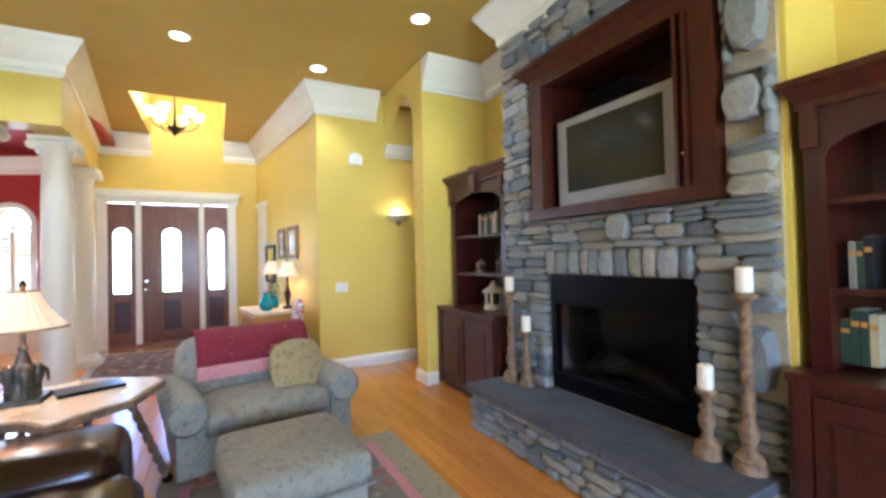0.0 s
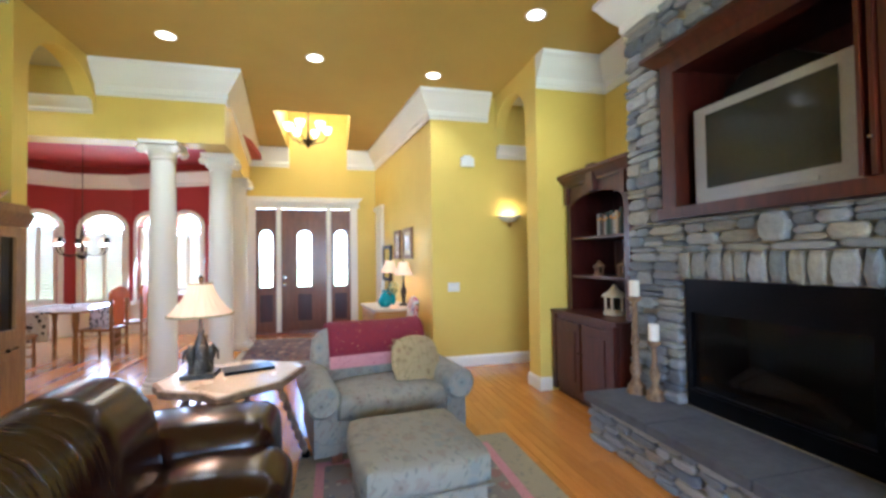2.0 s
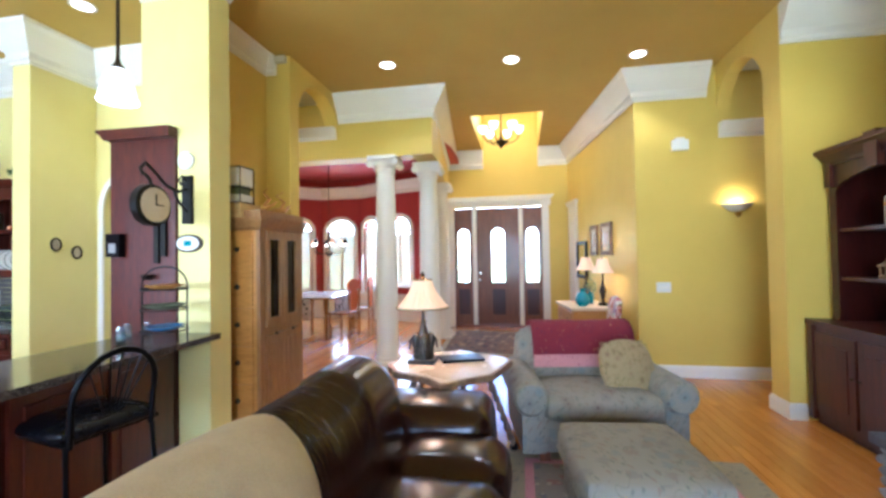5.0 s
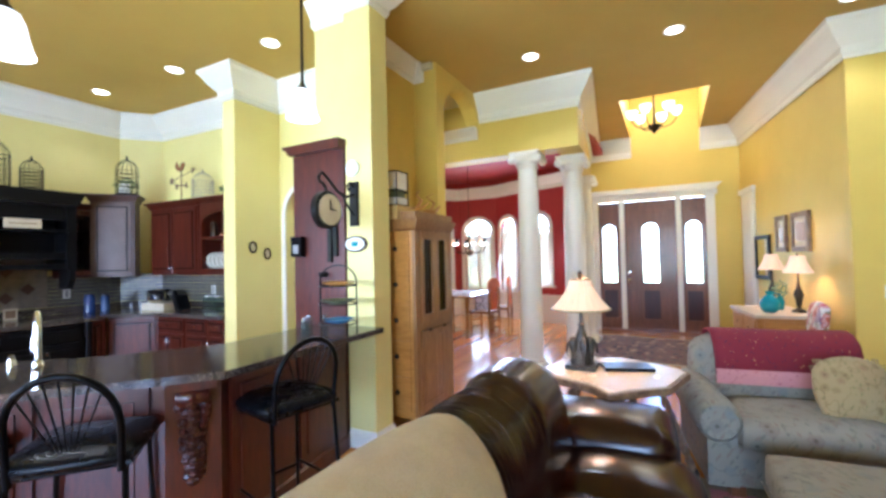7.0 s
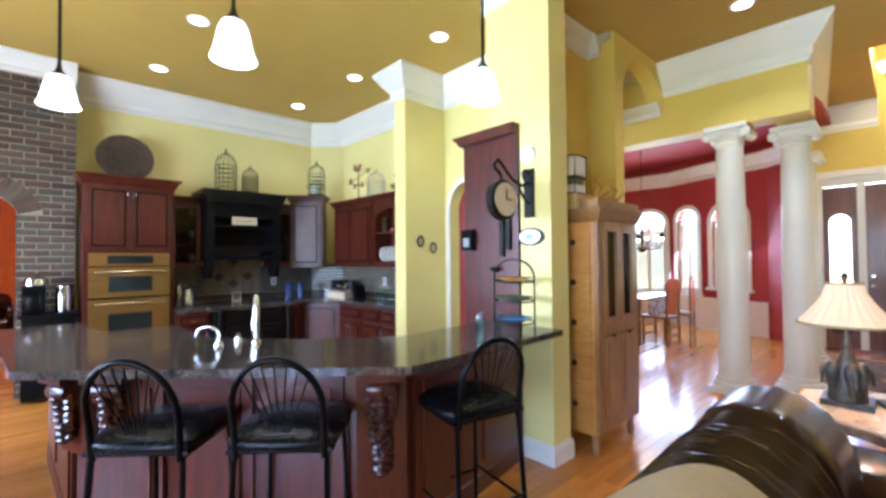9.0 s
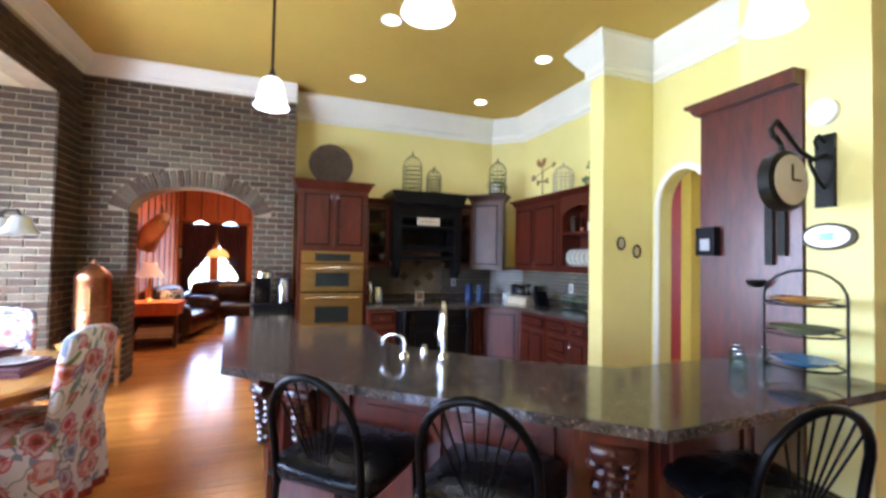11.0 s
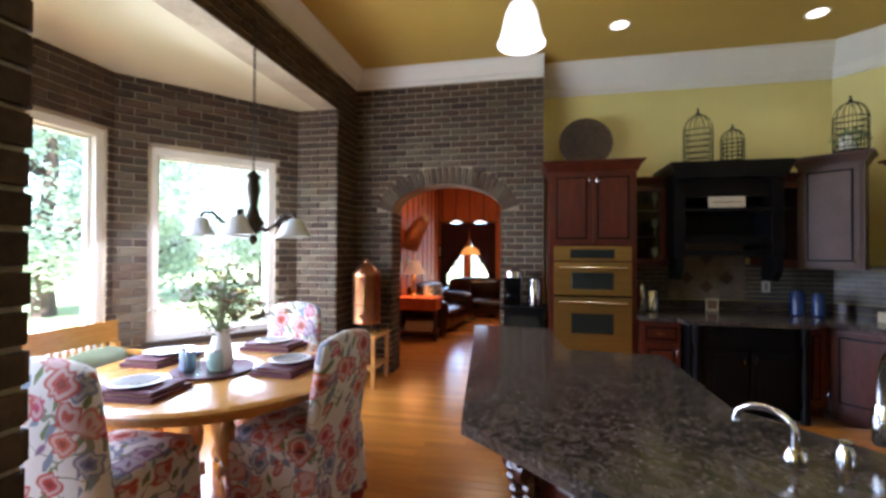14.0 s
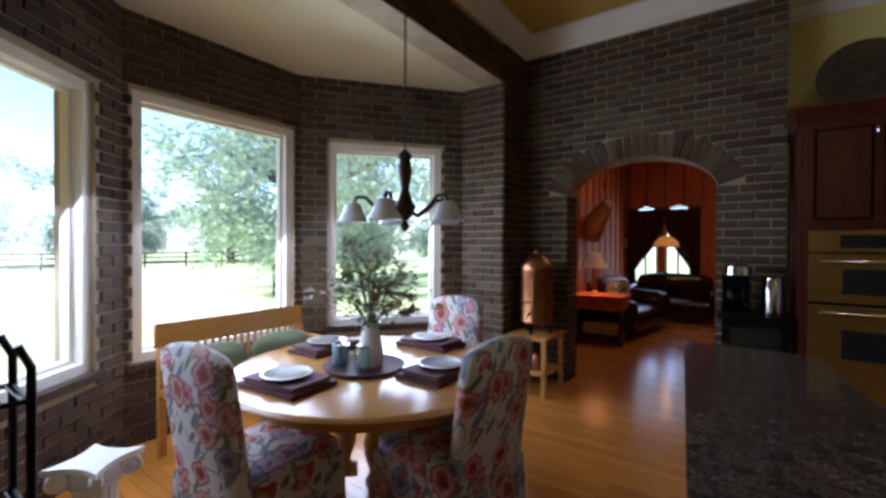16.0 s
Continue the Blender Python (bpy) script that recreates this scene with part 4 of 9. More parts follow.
def books(x, ya, yb, z, n, group, hmax=0.26):
    r = random.Random(int(ya * 100 + z * 10))
    y = ya
    for k in range(n):
        w = r.uniform(0.022, 0.045)
        if y + w > yb:
            break
        h = r.uniform(0.19, hmax)
        c = r.choice(BOOKS)
        e = thing("book", c[1] + " hardback book standing on a shelf", "book", (x + r.uniform(0, 0.02), y, z), group=group)
        b = box(0, 0.16, 0.001, w - 0.001, 0, h, 0.003)
        part("cover", b, c[0], e)
        part("pages", box(0.004, 0.162, 0.004, w - 0.004, 0.004, h + 0.001), CREAMC, e)
        part("title_band", box(-0.0015, 0.002, 0.003, w - 0.003, h * 0.7, h * 0.8), TABLEW, e)
        y += w


BOOKS = [(plain("book_green", "2f4438", rough=0.6), "dark green"), (plain("book_brown", "5a3a26", rough=0.6), "brown"), (plain("book_grey", "8d8a84", rough=0.6), "pale grey"), (plain("book_black", "1e1e20", rough=0.6), "black"), (plain("book_cream", "b9a98a", rough=0.6), "cream")]
books(2.9, 3.5, 4.1, 1.645, 12, "books on the left bookcase")
books(2.92, 0.84, 0.96, 1.245, 4, "books on the right bookcase", 0.23)
books(2.92, 0.83, 0.97, 0.91, 5, "books on the right cupboard", 0.25)


def ornament(at, s=1.0, material=None, label="pale carousel-like ceramic ornament on the cupboard top"):
    e = thing("ornament", label, "ornament", at)
    mt = material or CREAMC
    part("base", lathe([(0.11 * s, 0), (0.11 * s, 0.03 * s), (0.08 * s, 0.05 * s)], 12), mt, e)
    for k in range(5):
        a = k * math.tau / 5
        part("post", tube([(0.085 * s * math.cos(a), 0.085 * s * math.sin(a), 0.03 * s), (0.085 * s * math.cos(a), 0.085 * s * math.sin(a), 0.18 * s)], 0.015 * s, 6), mt, e)
    part("drum", lathe([(0.05 * s, 0.03 * s), (0.045 * s, 0.1 * s), (0.055 * s, 0.18 * s)], 12), BRONZE, e)
    part("roof", lathe([(0.13 * s, 0.18 * s), (0.12 * s, 0.2 * s), (0.05 * s, 0.25 * s), (0.02 * s, 0.3 * s), (0, 0.31 * s)], 14), mt, e)


ornament((2.98, 3.72, 0.88), 0.95)
ornament((2.98, 3.95, 1.245), 0.5, PLASTER, "small weathered ornament on the bookcase shelf")
ornament((3.0, 3.6, 1.245), 0.55, PLASTER, "squat carved ornament on the bookcase shelf")
ornament((2.98, 0.6, 1.245), 0.8, CREAMC, "pale horse-shaped ornament on the bookcase shelf")

def thick(ob, t=0.003):
    m = ob.modifiers.new("thickness", "SOLIDIFY")
    m.thickness = t
    return ob


# ---- leather sofa ----
sf = thing("sofa", "dark brown leather reclining sofa with a pleated padded back", "sofa", (0, 0, 0))
part("base", box(-0.5, 0.08, 0.75, 2.75, 0.06, 0.3, 0.03), LEATHER, sf)
for y0, y1 in ((0.78, 1.3), (1.31, 2.04), (2.05, 2.5)):
    part("seat_cushion", cushion(-0.42, 0.15, y0, y1, 0.26, 0.515, 0.09, 0.03, 9), LEATHER, sf, smooth=True)
ROLL = [(-0.36, 0.3), (-0.37, 0.48), (-0.385, 0.6), (-0.4, 0.7), (-0.43, 0.79), (-0.48, 0.86), (-0.55, 0.905), (-0.62, 0.92), (-0.7, 0.91), (-0.77, 0.87), (-0.82, 0.79), (-0.84, 0.68), (-0.83, 0.5), (-0.8, 0.3)]


def back_roll(y0, y1, lift, pleats):
    """A stuffed back: the rolled outline drawn along the sofa, drawn in at both ends, gathered in pleats."""
    b = bmesh.new()
    rings = []
    n = 220 if pleats else 40
    for k in range(n + 1):
        y = y0 + (y1 - y0) * k / n
        e = min(y - y0, y1 - y)
        q = 1 if e > 0.09 else 0.9 + 0.1 * math.sqrt(max(0, 1 - (1 - e / 0.09) ** 2))
        ring = []
        for i, (x, z) in enumerate(ROLL):
            m = q
            if pleats:
                a = max(0, 1 - abs(y - pleats[0]) / pleats[1]) * max(0, 1 - abs(i - 6) / 5.5)
                m += 0.024 * min(1, 2.5 * a) * math.sin(y * 230 + 0.9 * math.sin(y * 31) + i * 0.12)
            ring.append(b.verts.new((-0.6 + (x + 0.6) * m, y, 0.5 + (z - 0.5 + (lift if z > 0.6 else 0)) * (m if z > 0.5 else 1))))
        rings.append(ring)
    for p, q in zip(rings, rings[1:]):
        for i in range(len(ROLL)):
            m = (i + 1) % len(ROLL)
            b.faces.new((p[i], p[m], q[m], q[i]))
    b.faces.new(rings[0][::-1]), b.faces.new(rings[-1])
    return b


part("backrest", back_roll(0.78, 1.0, 0.0, None), LEATHER, sf, smooth=True)
part("backrest", back_roll(0.98, 1.98, 0.0, (1.72, 0.32)), LEATHER, sf, "pleated leather back", smooth=True)
part("backrest", back_roll(1.95, 2.38, 0.03, None), LEATHER, sf, smooth=True)
b = cushion(-0.66, 0.06, 2.42, 2.9, 0.1, 0.625, 0.09, 0.025, 9)
part("arm", b, LEATHER, sf, smooth=True)
part("foot", box(-0.1, 0.0, 2.6, 2.7, 0, 0.08, 0.01), DARKW, sf)
part("foot", box(-0.6, -0.5, 2.6, 2.7, 0, 0.08, 0.01), DARKW, sf)
part("foot", box(-0.1, 0.0, 0.8, 0.9, 0, 0.08, 0.01), DARKW, sf)
th = thing("throw", "cream woven throw draped over the sofa back", "blanket", (0, 0, 0))
def drape(x0, x1, z0, y_edge, top, off):
    """Cloth over the back roll, hanging down both sides, with soft folds."""
    b = bmesh.new()
    rows = []
    nu, nv = 30, 24
    for i in range(nu + 1):
        y = 0.74 + (y_edge - 0.74) * i / nu
        f = i / nu
        row = []
        for k in range(nv + 1):
            a = math.pi * k / nv
            rx, cx = (x1 - x0) / 2, (x0 + x1) / 2
            shrink = math.sqrt(max(0.0, 1 - max(0, (f - 0.45) / 0.55) ** 2)) * 0.35 + 0.65
            wob = 1 + 0.008 * math.sin(9 * a + 3 * y)
            row.append((cx - rx * math.cos(a) * shrink * wob + off, y, z0 + (top - z0) * math.sin(a) ** 0.75 * (0.86 + 0.14 * shrink)))
        rows.append([b.verts.new((p[0], p[1], p[2])) for p in row])
    for p, q in zip(rows, rows[1:]):
        for k in range(nv):
            b.faces.new((p[k], p[k + 1], q[k + 1], q[k]))
    return b


o = part("cloth", drape(-0.86, -0.29, 0.5, 1.42, 0.99, 0), CREAMC, th, smooth=True)
thick(o, 0.012)
b = bmesh.new()
for k in range(24):
    tube([(-0.295, 0.76 + 0.018 * k, 0.51), (-0.292, 0.762 + 0.018 * k, 0.49), (-0.294, 0.76 + 0.018 * k, 0.46)], 0.003, 5, b)
tagged(part("fringe", b, CREAMC, th), kind="stuff")

# ---- rustic table with lamp ----
tb = thing("side_table", "rustic side table with a live-edge pale top and twisted splayed legs", "table", (-0.25, 3.28, 0), -4)
pts = [(-0.5, -0.05), (-0.4, -0.26), (-0.12, -0.36), (0.02, -0.5), (0.16, -0.34), (0.3, -0.2), (0.4, 0.22), (0.34, 0.33), (0.12, 0.42), (-0.08, 0.5), (-0.3, 0.36), (-0.47, 0.22)]
r = random.Random(2)
fine = []
for k in range(len(pts)):
    a, c = Vector(pts[k]), Vector(pts[(k + 1) % len(pts)])
    for j in range(3):
        p = a.lerp(c, j / 3)
        p *= 1 + r.uniform(-0.025, 0.025)
        fine.append(tuple(p))
part("top", prism(fine, 0.625, 0.665, 0.008, 1), PLASTER, tb, "dark live edge board")
part("top_surface", prism([(x * 0.94, y * 0.94) for x, y in fine], 0.66, 0.671), plain("pale_travertine", "d8cbb4", "c7b79c", 0.25, bump=0.05), tb, "pale polished top")
for (x0, y0), (x1, y1) in (((0.2, 0.12), (0.4, 0.2)), ((-0.28, 0.2), (-0.5, 0.42)), ((-0.25, -0.15), (-0.42, -0.3)), ((0.1, -0.22), (0.2, -0.42))):
    b = bmesh.new()
    a, c = Vector((x0, y0, 0.63)), Vector((x1, y1, 0.03))
    d = (c - a).normalized()
    s1 = d.orthogonal().normalized()
    s2 = d.cross(s1)
    for ph in (0, math.pi):
        tube([a.lerp(c, k / 36) + (s1 * math.cos(ph + k * 0.7) + s2 * math.sin(ph + k * 0.7)) * 0.012 for k in range(37)], 0.016, 7, b)
    lg = part("leg", b, PLASTER, tb, "twisted pale wooden leg", True)
    part("foot", lathe([(0.0, 0), (0.03, 0.005), (0.035, 0.03), (0.02, 0.055), (0, 0.06)], 12, at=(x1, y1, 0)), BLACKM, lg, "dark ball foot", True)

lp = thing("table_lamp", "table lamp with sculpted dark animal base and pleated lit shade", "lamp", (-0.5, 3.34, 0.671))
b = box(-0.1, 0.1, -0.1, 0.1, 0, 0.03, 0.01)
lathe([(0.08, 0.03), (0.07, 0.06), (0.05, 0.1), (0.045, 0.2), (0.03, 0.25), (0.018, 0.28), (0.024, 0.3), (0.014, 0.32), (0.012, 0.4), (0.02, 0.41), (0.008, 0.44)], 12, b)
for k in range(4):
    a = k * math.pi / 2 + 0.4
    lathe([(0.0, 0.02), (0.022, 0.03), (0.02, 0.1), (0.032, 0.14), (0.034, 0.18), (0.02, 0.21), (0, 0.22)], 10, b, (0.058 * math.cos(a), 0.058 * math.sin(a), 0))
    tube([(0.07 * math.cos(a), 0.07 * math.sin(a), 0.19), (0.1 * math.cos(a), 0.1 * math.sin(a), 0.16), (0.105 * math.cos(a), 0.105 * math.sin(a), 0.1)], [0.016, 0.01, 0.006], 7, b)
part("base", b, plain("dull_pewter", "55534e", "34322e", 0.38, 0.5, fine=60, broad=14, bump=0.4), lp, "dark pewter carved base", True)


def shade_mesh(r0, r1, h, n=48, flute=0.006):
    b = bmesh.new()
    rings = []
    for j in range(5):
        f = j / 4
        rr = r0 + (r1 - r0) * (1 - (1 - f) ** 1.5)
        rings.append([b.verts.new(((rr + (flute if k % 2 else 0)) * math.cos(math.tau * k / n), (rr + (flute if k % 2 else 0)) * math.sin(math.tau * k / n), h * f)) for k in range(n)])
    for p, q in zip(rings, rings[1:]):
        for k in range(n):
            b.faces.new((p[k], p[(k + 1) % n], q[(k + 1) % n], q[k]))
    return b


def ring_part(name, r, z, t, material, parent):
    return part(name, tube([(r * math.cos(math.tau * k / 32), r * math.sin(math.tau * k / 32), z) for k in range(32)], t, 6, closed=True), material, parent)


sh = shade_mesh(0.195, 0.065, 0.21)
sh.transform(Matrix.Translation((0, 0, 0.41)))
thick(part("shade", sh, LAMPSHADE, lp, "pleated cream fabric shade"))
ring_part("shade_trim", 0.198, 0.412, 0.007, GOLDFAB, lp)
ring_part("shade_trim", 0.073, 0.62, 0.005, GOLDFAB, lp)
part("finial", lathe([(0.01, 0.6), (0.012, 0.64), (0.02, 0.655), (0.008, 0.675), (0, 0.685)], 10), BRONZE, lp, "", True)
bulb("table_lamp_bulb", (-0.5, 3.34, 1.17), 9)
bk = thing("folder", "dark folder lying on the pale side table", "book", (-0.22, 3.42, 0.672), 20)
part("cover", box(-0.16, 0.16, -0.09, 0.09, 0, 0.022, 0.004), BLACKM, bk)
part("pages", box(-0.155, 0.162, -0.085, 0.085, 0.004, 0.018), CERAM, bk)

# ---- armchair and ottoman ----
ac = thing("armchair", "sage grey figured oversized armchair with rolled arms", "armchair", (0.74, 3.72, 0), 9)
part("base", box(-0.48, 0.48, -0.38, 0.36, 0.07, 0.3, 0.03), GREYFAB, ac)
part("seat_cushion", cushion(-0.42, 0.42, -0.45, 0.2, 0.28, 0.46, 0.07, 0.03, 6), GREYFAB, ac, smooth=True)
b = cushion(-0.5, 0.5, 0.12, 0.42, 0.28, 0.84, 0.12, 0.03, 6)
for v in b.verts:
    v.co.y += 0.18 * (v.co.z - 0.28)
part("backrest", b, GREYFAB, ac, smooth=True)
for s in (-1, 1):
    b = box(s * 0.42 if s > 0 else -0.58, 0.58 if s > 0 else -0.42, -0.4, 0.4, 0.07, 0.48, 0.03)
    t = lathe([(0.0, -0.45), (0.1, -0.45), (0.125, -0.42), (0.125, 0.36), (0.1, 0.4), (0, 0.4)], 20)
    join_into(b, t, Matrix.Translation((s * 0.52, 0, 0.46)) @ Matrix.Rotation(radians(-90), 4, "X"))
    part("arm", b, GREYFAB, ac, smooth=True)
for x in (-0.42, 0.42):
    for y in (-0.34, 0.32):
        part("foot", box(x - 0.04, x + 0.04, y - 0.04, y + 0.04, 0, 0.08, 0.01), MAHOG, ac, "wooden foot")
bl = thing("throw", "wine red figured throw folded over the armchair back", "blanket", (0.74, 3.72, 0), 9)
prof = [(-0.0 + 0.06, 0.62), (0.085, 0.72), (0.13, 0.83), (0.2, 0.885), (0.3, 0.9), (0.42, 0.86), (0.5, 0.74), (0.53, 0.55)]
b = bmesh.new()
rows = [[b.verts.new((x + 0.003 * math.sin(7 * x + 3 * j), y + 0.03, z + 0.004 * math.sin(9 * x + j))) for x in np.linspace(-0.4, 0.44, 15)] for j, (y, z) in enumerate(prof)]
for p, q in zip(rows, rows[1:]):
    for k in range(14):
        b.faces.new((p[k], p[k + 1], q[k + 1], q[k]))
thick(part("cloth", b, REDTHROW, bl, smooth=True), 0.012)
b = bmesh.new()
rows = [[b.verts.new((x, y, z)) for x in np.linspace(-0.4, 0.44, 15)] for y, z in ((0.082, 0.55), (0.086, 0.62), (0.095, 0.65))]
for p, q in zip(rows, rows[1:]):
    for k in range(14):
        b.faces.new((p[k], p[k + 1], q[k + 1], q[k]))
thick(part("border", b, PINKTHROW, bl, "pink striped border"), 0.012)
pl_ = thing("pillow", "gold floral square pillow with fringe on the armchair", "pillow", (1.02, 3.62, 0.6), 20)
b = cushion(-0.18, 0.18, -0.025, 0.025, -0.17, 0.17, 0.024, 0.045, 9)
b.transform(Matrix.Rotation(radians(-20), 4, "X"))
part("cover", b, GOLDFAB, pl_, smooth=True)
b = bmesh.new()
rr = random.Random(5)
for k in range(90):
    t = k / 90 * 4
    sgn, f = int(t), t % 1
    p = [(-0.18 + 0.36 * f, 0.17), (0.18, 0.17 - 0.34 * f), (0.18 - 0.36 * f, -0.17), (-0.18, -0.17 + 0.34 * f)][sgn]
    o = [(0, 0.03), (0.03, 0), (0, -0.03), (-0.03, 0)][sgn]
    tube([(p[0], 0, p[1]), (p[0] + o[0] + rr.uniform(-0.006, 0.006), rr.uniform(-0.01, 0.01), p[1] + o[1])], 0.004, 4, b)
b.transform(Matrix.Rotation(radians(-20), 4, "X"))
part("fringe", b, GOLDFAB, pl_)

ot = thing("ottoman", "sage grey figured square ottoman on the rug", "ottoman", (0.8, 2.56, 0), 5)
part("base", box(-0.3, 0.3, -0.35, 0.33, 0.06, 0.3, 0.02), GREYFAB, ot)
part("cushion", cushion(-0.33, 0.33, -0.38, 0.36, 0.28, 0.46, 0.05, 0.02, 6), GREYFAB, ot, smooth=True)
part("piping", tube([(-0.33, -0.38, 0.29), (0.33, -0.38, 0.29), (0.33, 0.36, 0.29), (-0.33, 0.36, 0.29)], 0.006, 6, closed=True), GREYFAB, ot)
for x in (-0.25, 0.25):
    for y in (-0.3, 0.28):
        part("foot", box(x - 0.03, x + 0.03, y - 0.03, y + 0.03, 0, 0.07, 0.008), MAHOG, ot, "wooden foot")

# ---- rugs ----
rg = thing("rug", "faded grey and red patterned rug with beige border under the ottoman", "rug", (0, 0, 0))
part("field", box(0.3, 1.45, 0.4, 3.25, 0, 0.009), RUGM, rg)
part("border", box(0.12, 1.72, 0.2, 3.45, 0, 0.006, 0.002, 1), RUGB, rg)
part("fringe_band", box(0.24, 1.52, 0.33, 3.32, 0.001, 0.0075), PINKTHROW, rg, "narrow faded red band")
rg2 = thing("rug", "brown patterned rug in the foyer before the front door", "rug", (0, 0, 0))
part("field", prism([(-0.95, 6.7), (0.95, 6.5), (0.95, 8.3), (-1.05, 8.5)], 0, 0.01), RUGF, rg2)
part("border", prism([(-1.05, 6.6), (1.05, 6.4), (1.03, 8.4), (-1.12, 8.6)], 0, 0.007), RUGB, rg2)

# ---- kitchen cabinets ----
def xf(x, y, rz):
    return Matrix.Translation((x, y, 0)) @ Matrix.Rotation(radians(rz), 4, "Z")


def handle(parent, x, z, y, horizontal=True, mt=None):
    """A bowed pull on a front whose face lies at y."""
    if horizontal:
        p = [(x - 0.05, y, z), (x - 0.045, y - 0.025, z - 0.004), (x, y - 0.03, z - 0.01), (x + 0.045, y - 0.025, z - 0.004), (x + 0.05, y, z)]
    else:
        p = [(x, y, z - 0.02), (x, y - 0.025, z - 0.018), (x, y - 0.03, z), (x, y - 0.025, z + 0.018), (x, y, z + 0.02)]
    part("handle", tube(p, 0.005, 6), mt or CHROME, parent, "", True)


def front(parent, name, x0, x1, z0, z1, material=None, glass=False):
    """A raised-panel front on the plane y = 0 of its cabinet, facing -y."""
    mt = material or CHERRY
    if glass:
        b = bmesh.new()
        f = 0.055
        for q in ((x0, x0 + f, z0, z1), (x1 - f, x1, z0, z1), (x0 + f, x1 - f, z0, z0 + f), (x0 + f, x1 - f, z1 - f, z1)):
            box(q[0], q[1], -0.022, 0, q[2], q[3], 0.003, bm=b)
        d = part(name, b, mt, parent)
        part("pane", box(x0 + f, x1 - f, -0.012, -0.008, z0 + f, z1 - f), CABGLASS, d)
        return d
    d = part(name, box(x0, x1, -0.02, 0, z0, z1, 0.005), mt, parent)
    w = min(0.06, (z1 - z0) * 0.25)
    # thin black plate, paints the shade of a groove round the panel
    part("groove", box(x0 + w - 0.018, x1 - w + 0.018, -0.0215, -0.019, z0 + w - 0.018, z1 - w + 0.018), BLACKW, d)
    part("raised_panel", box(x0 + w, x1 - w, -0.033, -0.018, z0 + w, z1 - w, 0.013, 1), mt, d)
    return d


def cabinet(label, at, rz, w, d, z0, z1, fronts, material=None, name="cabinet", crown_up=0.0, group="kitchen cabinets", toe=True, open_box=False):
    """fronts: (kind, x0, x1, z0, z1, handle) with kind door, drawer or glass. Faces its own -y; the back is at y = d."""
    mt = material or CHERRY
    e = thing(name, label, "cabinet", (*at, 0), rz, group)
    b = bmesh.new()
    if open_box:
        t = 0.02
        box(0, t, 0, d, z0, z1, bm=b), box(w - t, w, 0, d, z0, z1, bm=b), box(t, w - t, d - t, d, z0, z1, bm=b)
        box(t, w - t, 0, d - t, z0, z0 + t, bm=b), box(t, w - t, 0, d - t, z1 - t, z1, bm=b)
        for z in (z0 + (z1 - z0) * 0.36, z0 + (z1 - z0) * 0.68):
            box(t, w - t, 0.02, d - t, z, z + 0.012, bm=b)
    elif toe and z0 < 0.05:
        box(0, w, 0, d, 0.1, z1, bm=b), box(0, w, 0.06, d, 0, 0.1, bm=b)
    else:
        box(0, w, 0, d, z0, z1, bm=b)
    body = part("body", b, mt, e)
    for kind, x0, x1, a, c, h in fronts:
        f = front(body, "drawer_front" if kind == "drawer" else "door", x0, x1, a, c, mt, kind == "glass")
        if h == "mid":
            handle(f, (x0 + x1) / 2, (a + c) / 2 + 0.01, -0.028)
        elif h:
            handle(f, x0 + 0.03 if h == "l" else x1 - 0.03, a + 0.06 if z0 > 1 else c - 0.08, -0.02, False)
    if crown_up:
        part("cornice", sweep([(w, d), (w, 0), (0, 0), (0, d)], [(0, z1 - 0.02), (0.012, z1 - 0.02), (0.02, z1), (0.045, z1 + crown_up * 0.6), (0.07, z1 + crown_up * 0.8), (0.07, z1 + crown_up), (0, z1 + crown_up)]), mt, e)
        # the moulding turns outward on the right of its path
    return e


# west wall: facing +x, so turned 90 degrees; local x runs along +y
FX, UX = -6.22, -6.62
tall = cabinet("tall dark cherry oven cabinet with two doors above the ovens", (FX, 0.56), 90, 0.84, 0.7, 0, 2.3, [("door", 0.03, 0.415, 1.56, 2.27, "r"), ("door", 0.425, 0.81, 1.56, 2.27, "l"), ("drawer", 0.06, 0.78, 0.12, 0.33, "mid")], crown_up=0.09)
ov = thing("double_oven", "brass-toned stainless double wall oven built into a tall cabinet", "oven", (FX + 0.002, 0.6, 0), 90)
part("control_panel", box(0.01, 0.75, -0.02, 0.0, 1.385, 1.53, 0.004), STEEL, ov)
part("display", box(0.17, 0.59, -0.024, -0.018, 1.41, 1.5, 0.003), SCREEN, ov)
for z0, z1, g0, g1 in ((1.04, 1.37, 1.1, 1.27), (0.44, 1.02, 0.66, 0.86)):
    d = part("oven_door", box(0.01, 0.75, -0.03, 0.0, z0, z1, 0.006), STEEL, ov)
    part("window", box(0.18, 0.58, -0.034, -0.028, g0, g1, 0.004), SCREEN, d)
    b = tube([(0.06, -0.065, z1 - 0.05), (0.7, -0.065, z1 - 0.05)], 0.011, 10)
    for x in (0.08, 0.68):
        tube([(x, -0.03, z1 - 0.05), (x, -0.065, z1 - 0.05)], 0.008, 8, b)
    part("handle", b, CHROME, d, "", True)
part("trim", box(0.01, 0.75, -0.012, 0.0, 0.36, 0.43, 0.003), STEEL, ov)
part("gap", box(0.012, 0.748, -0.01, 0.0, 1.021, 1.039), BLACKM, ov)

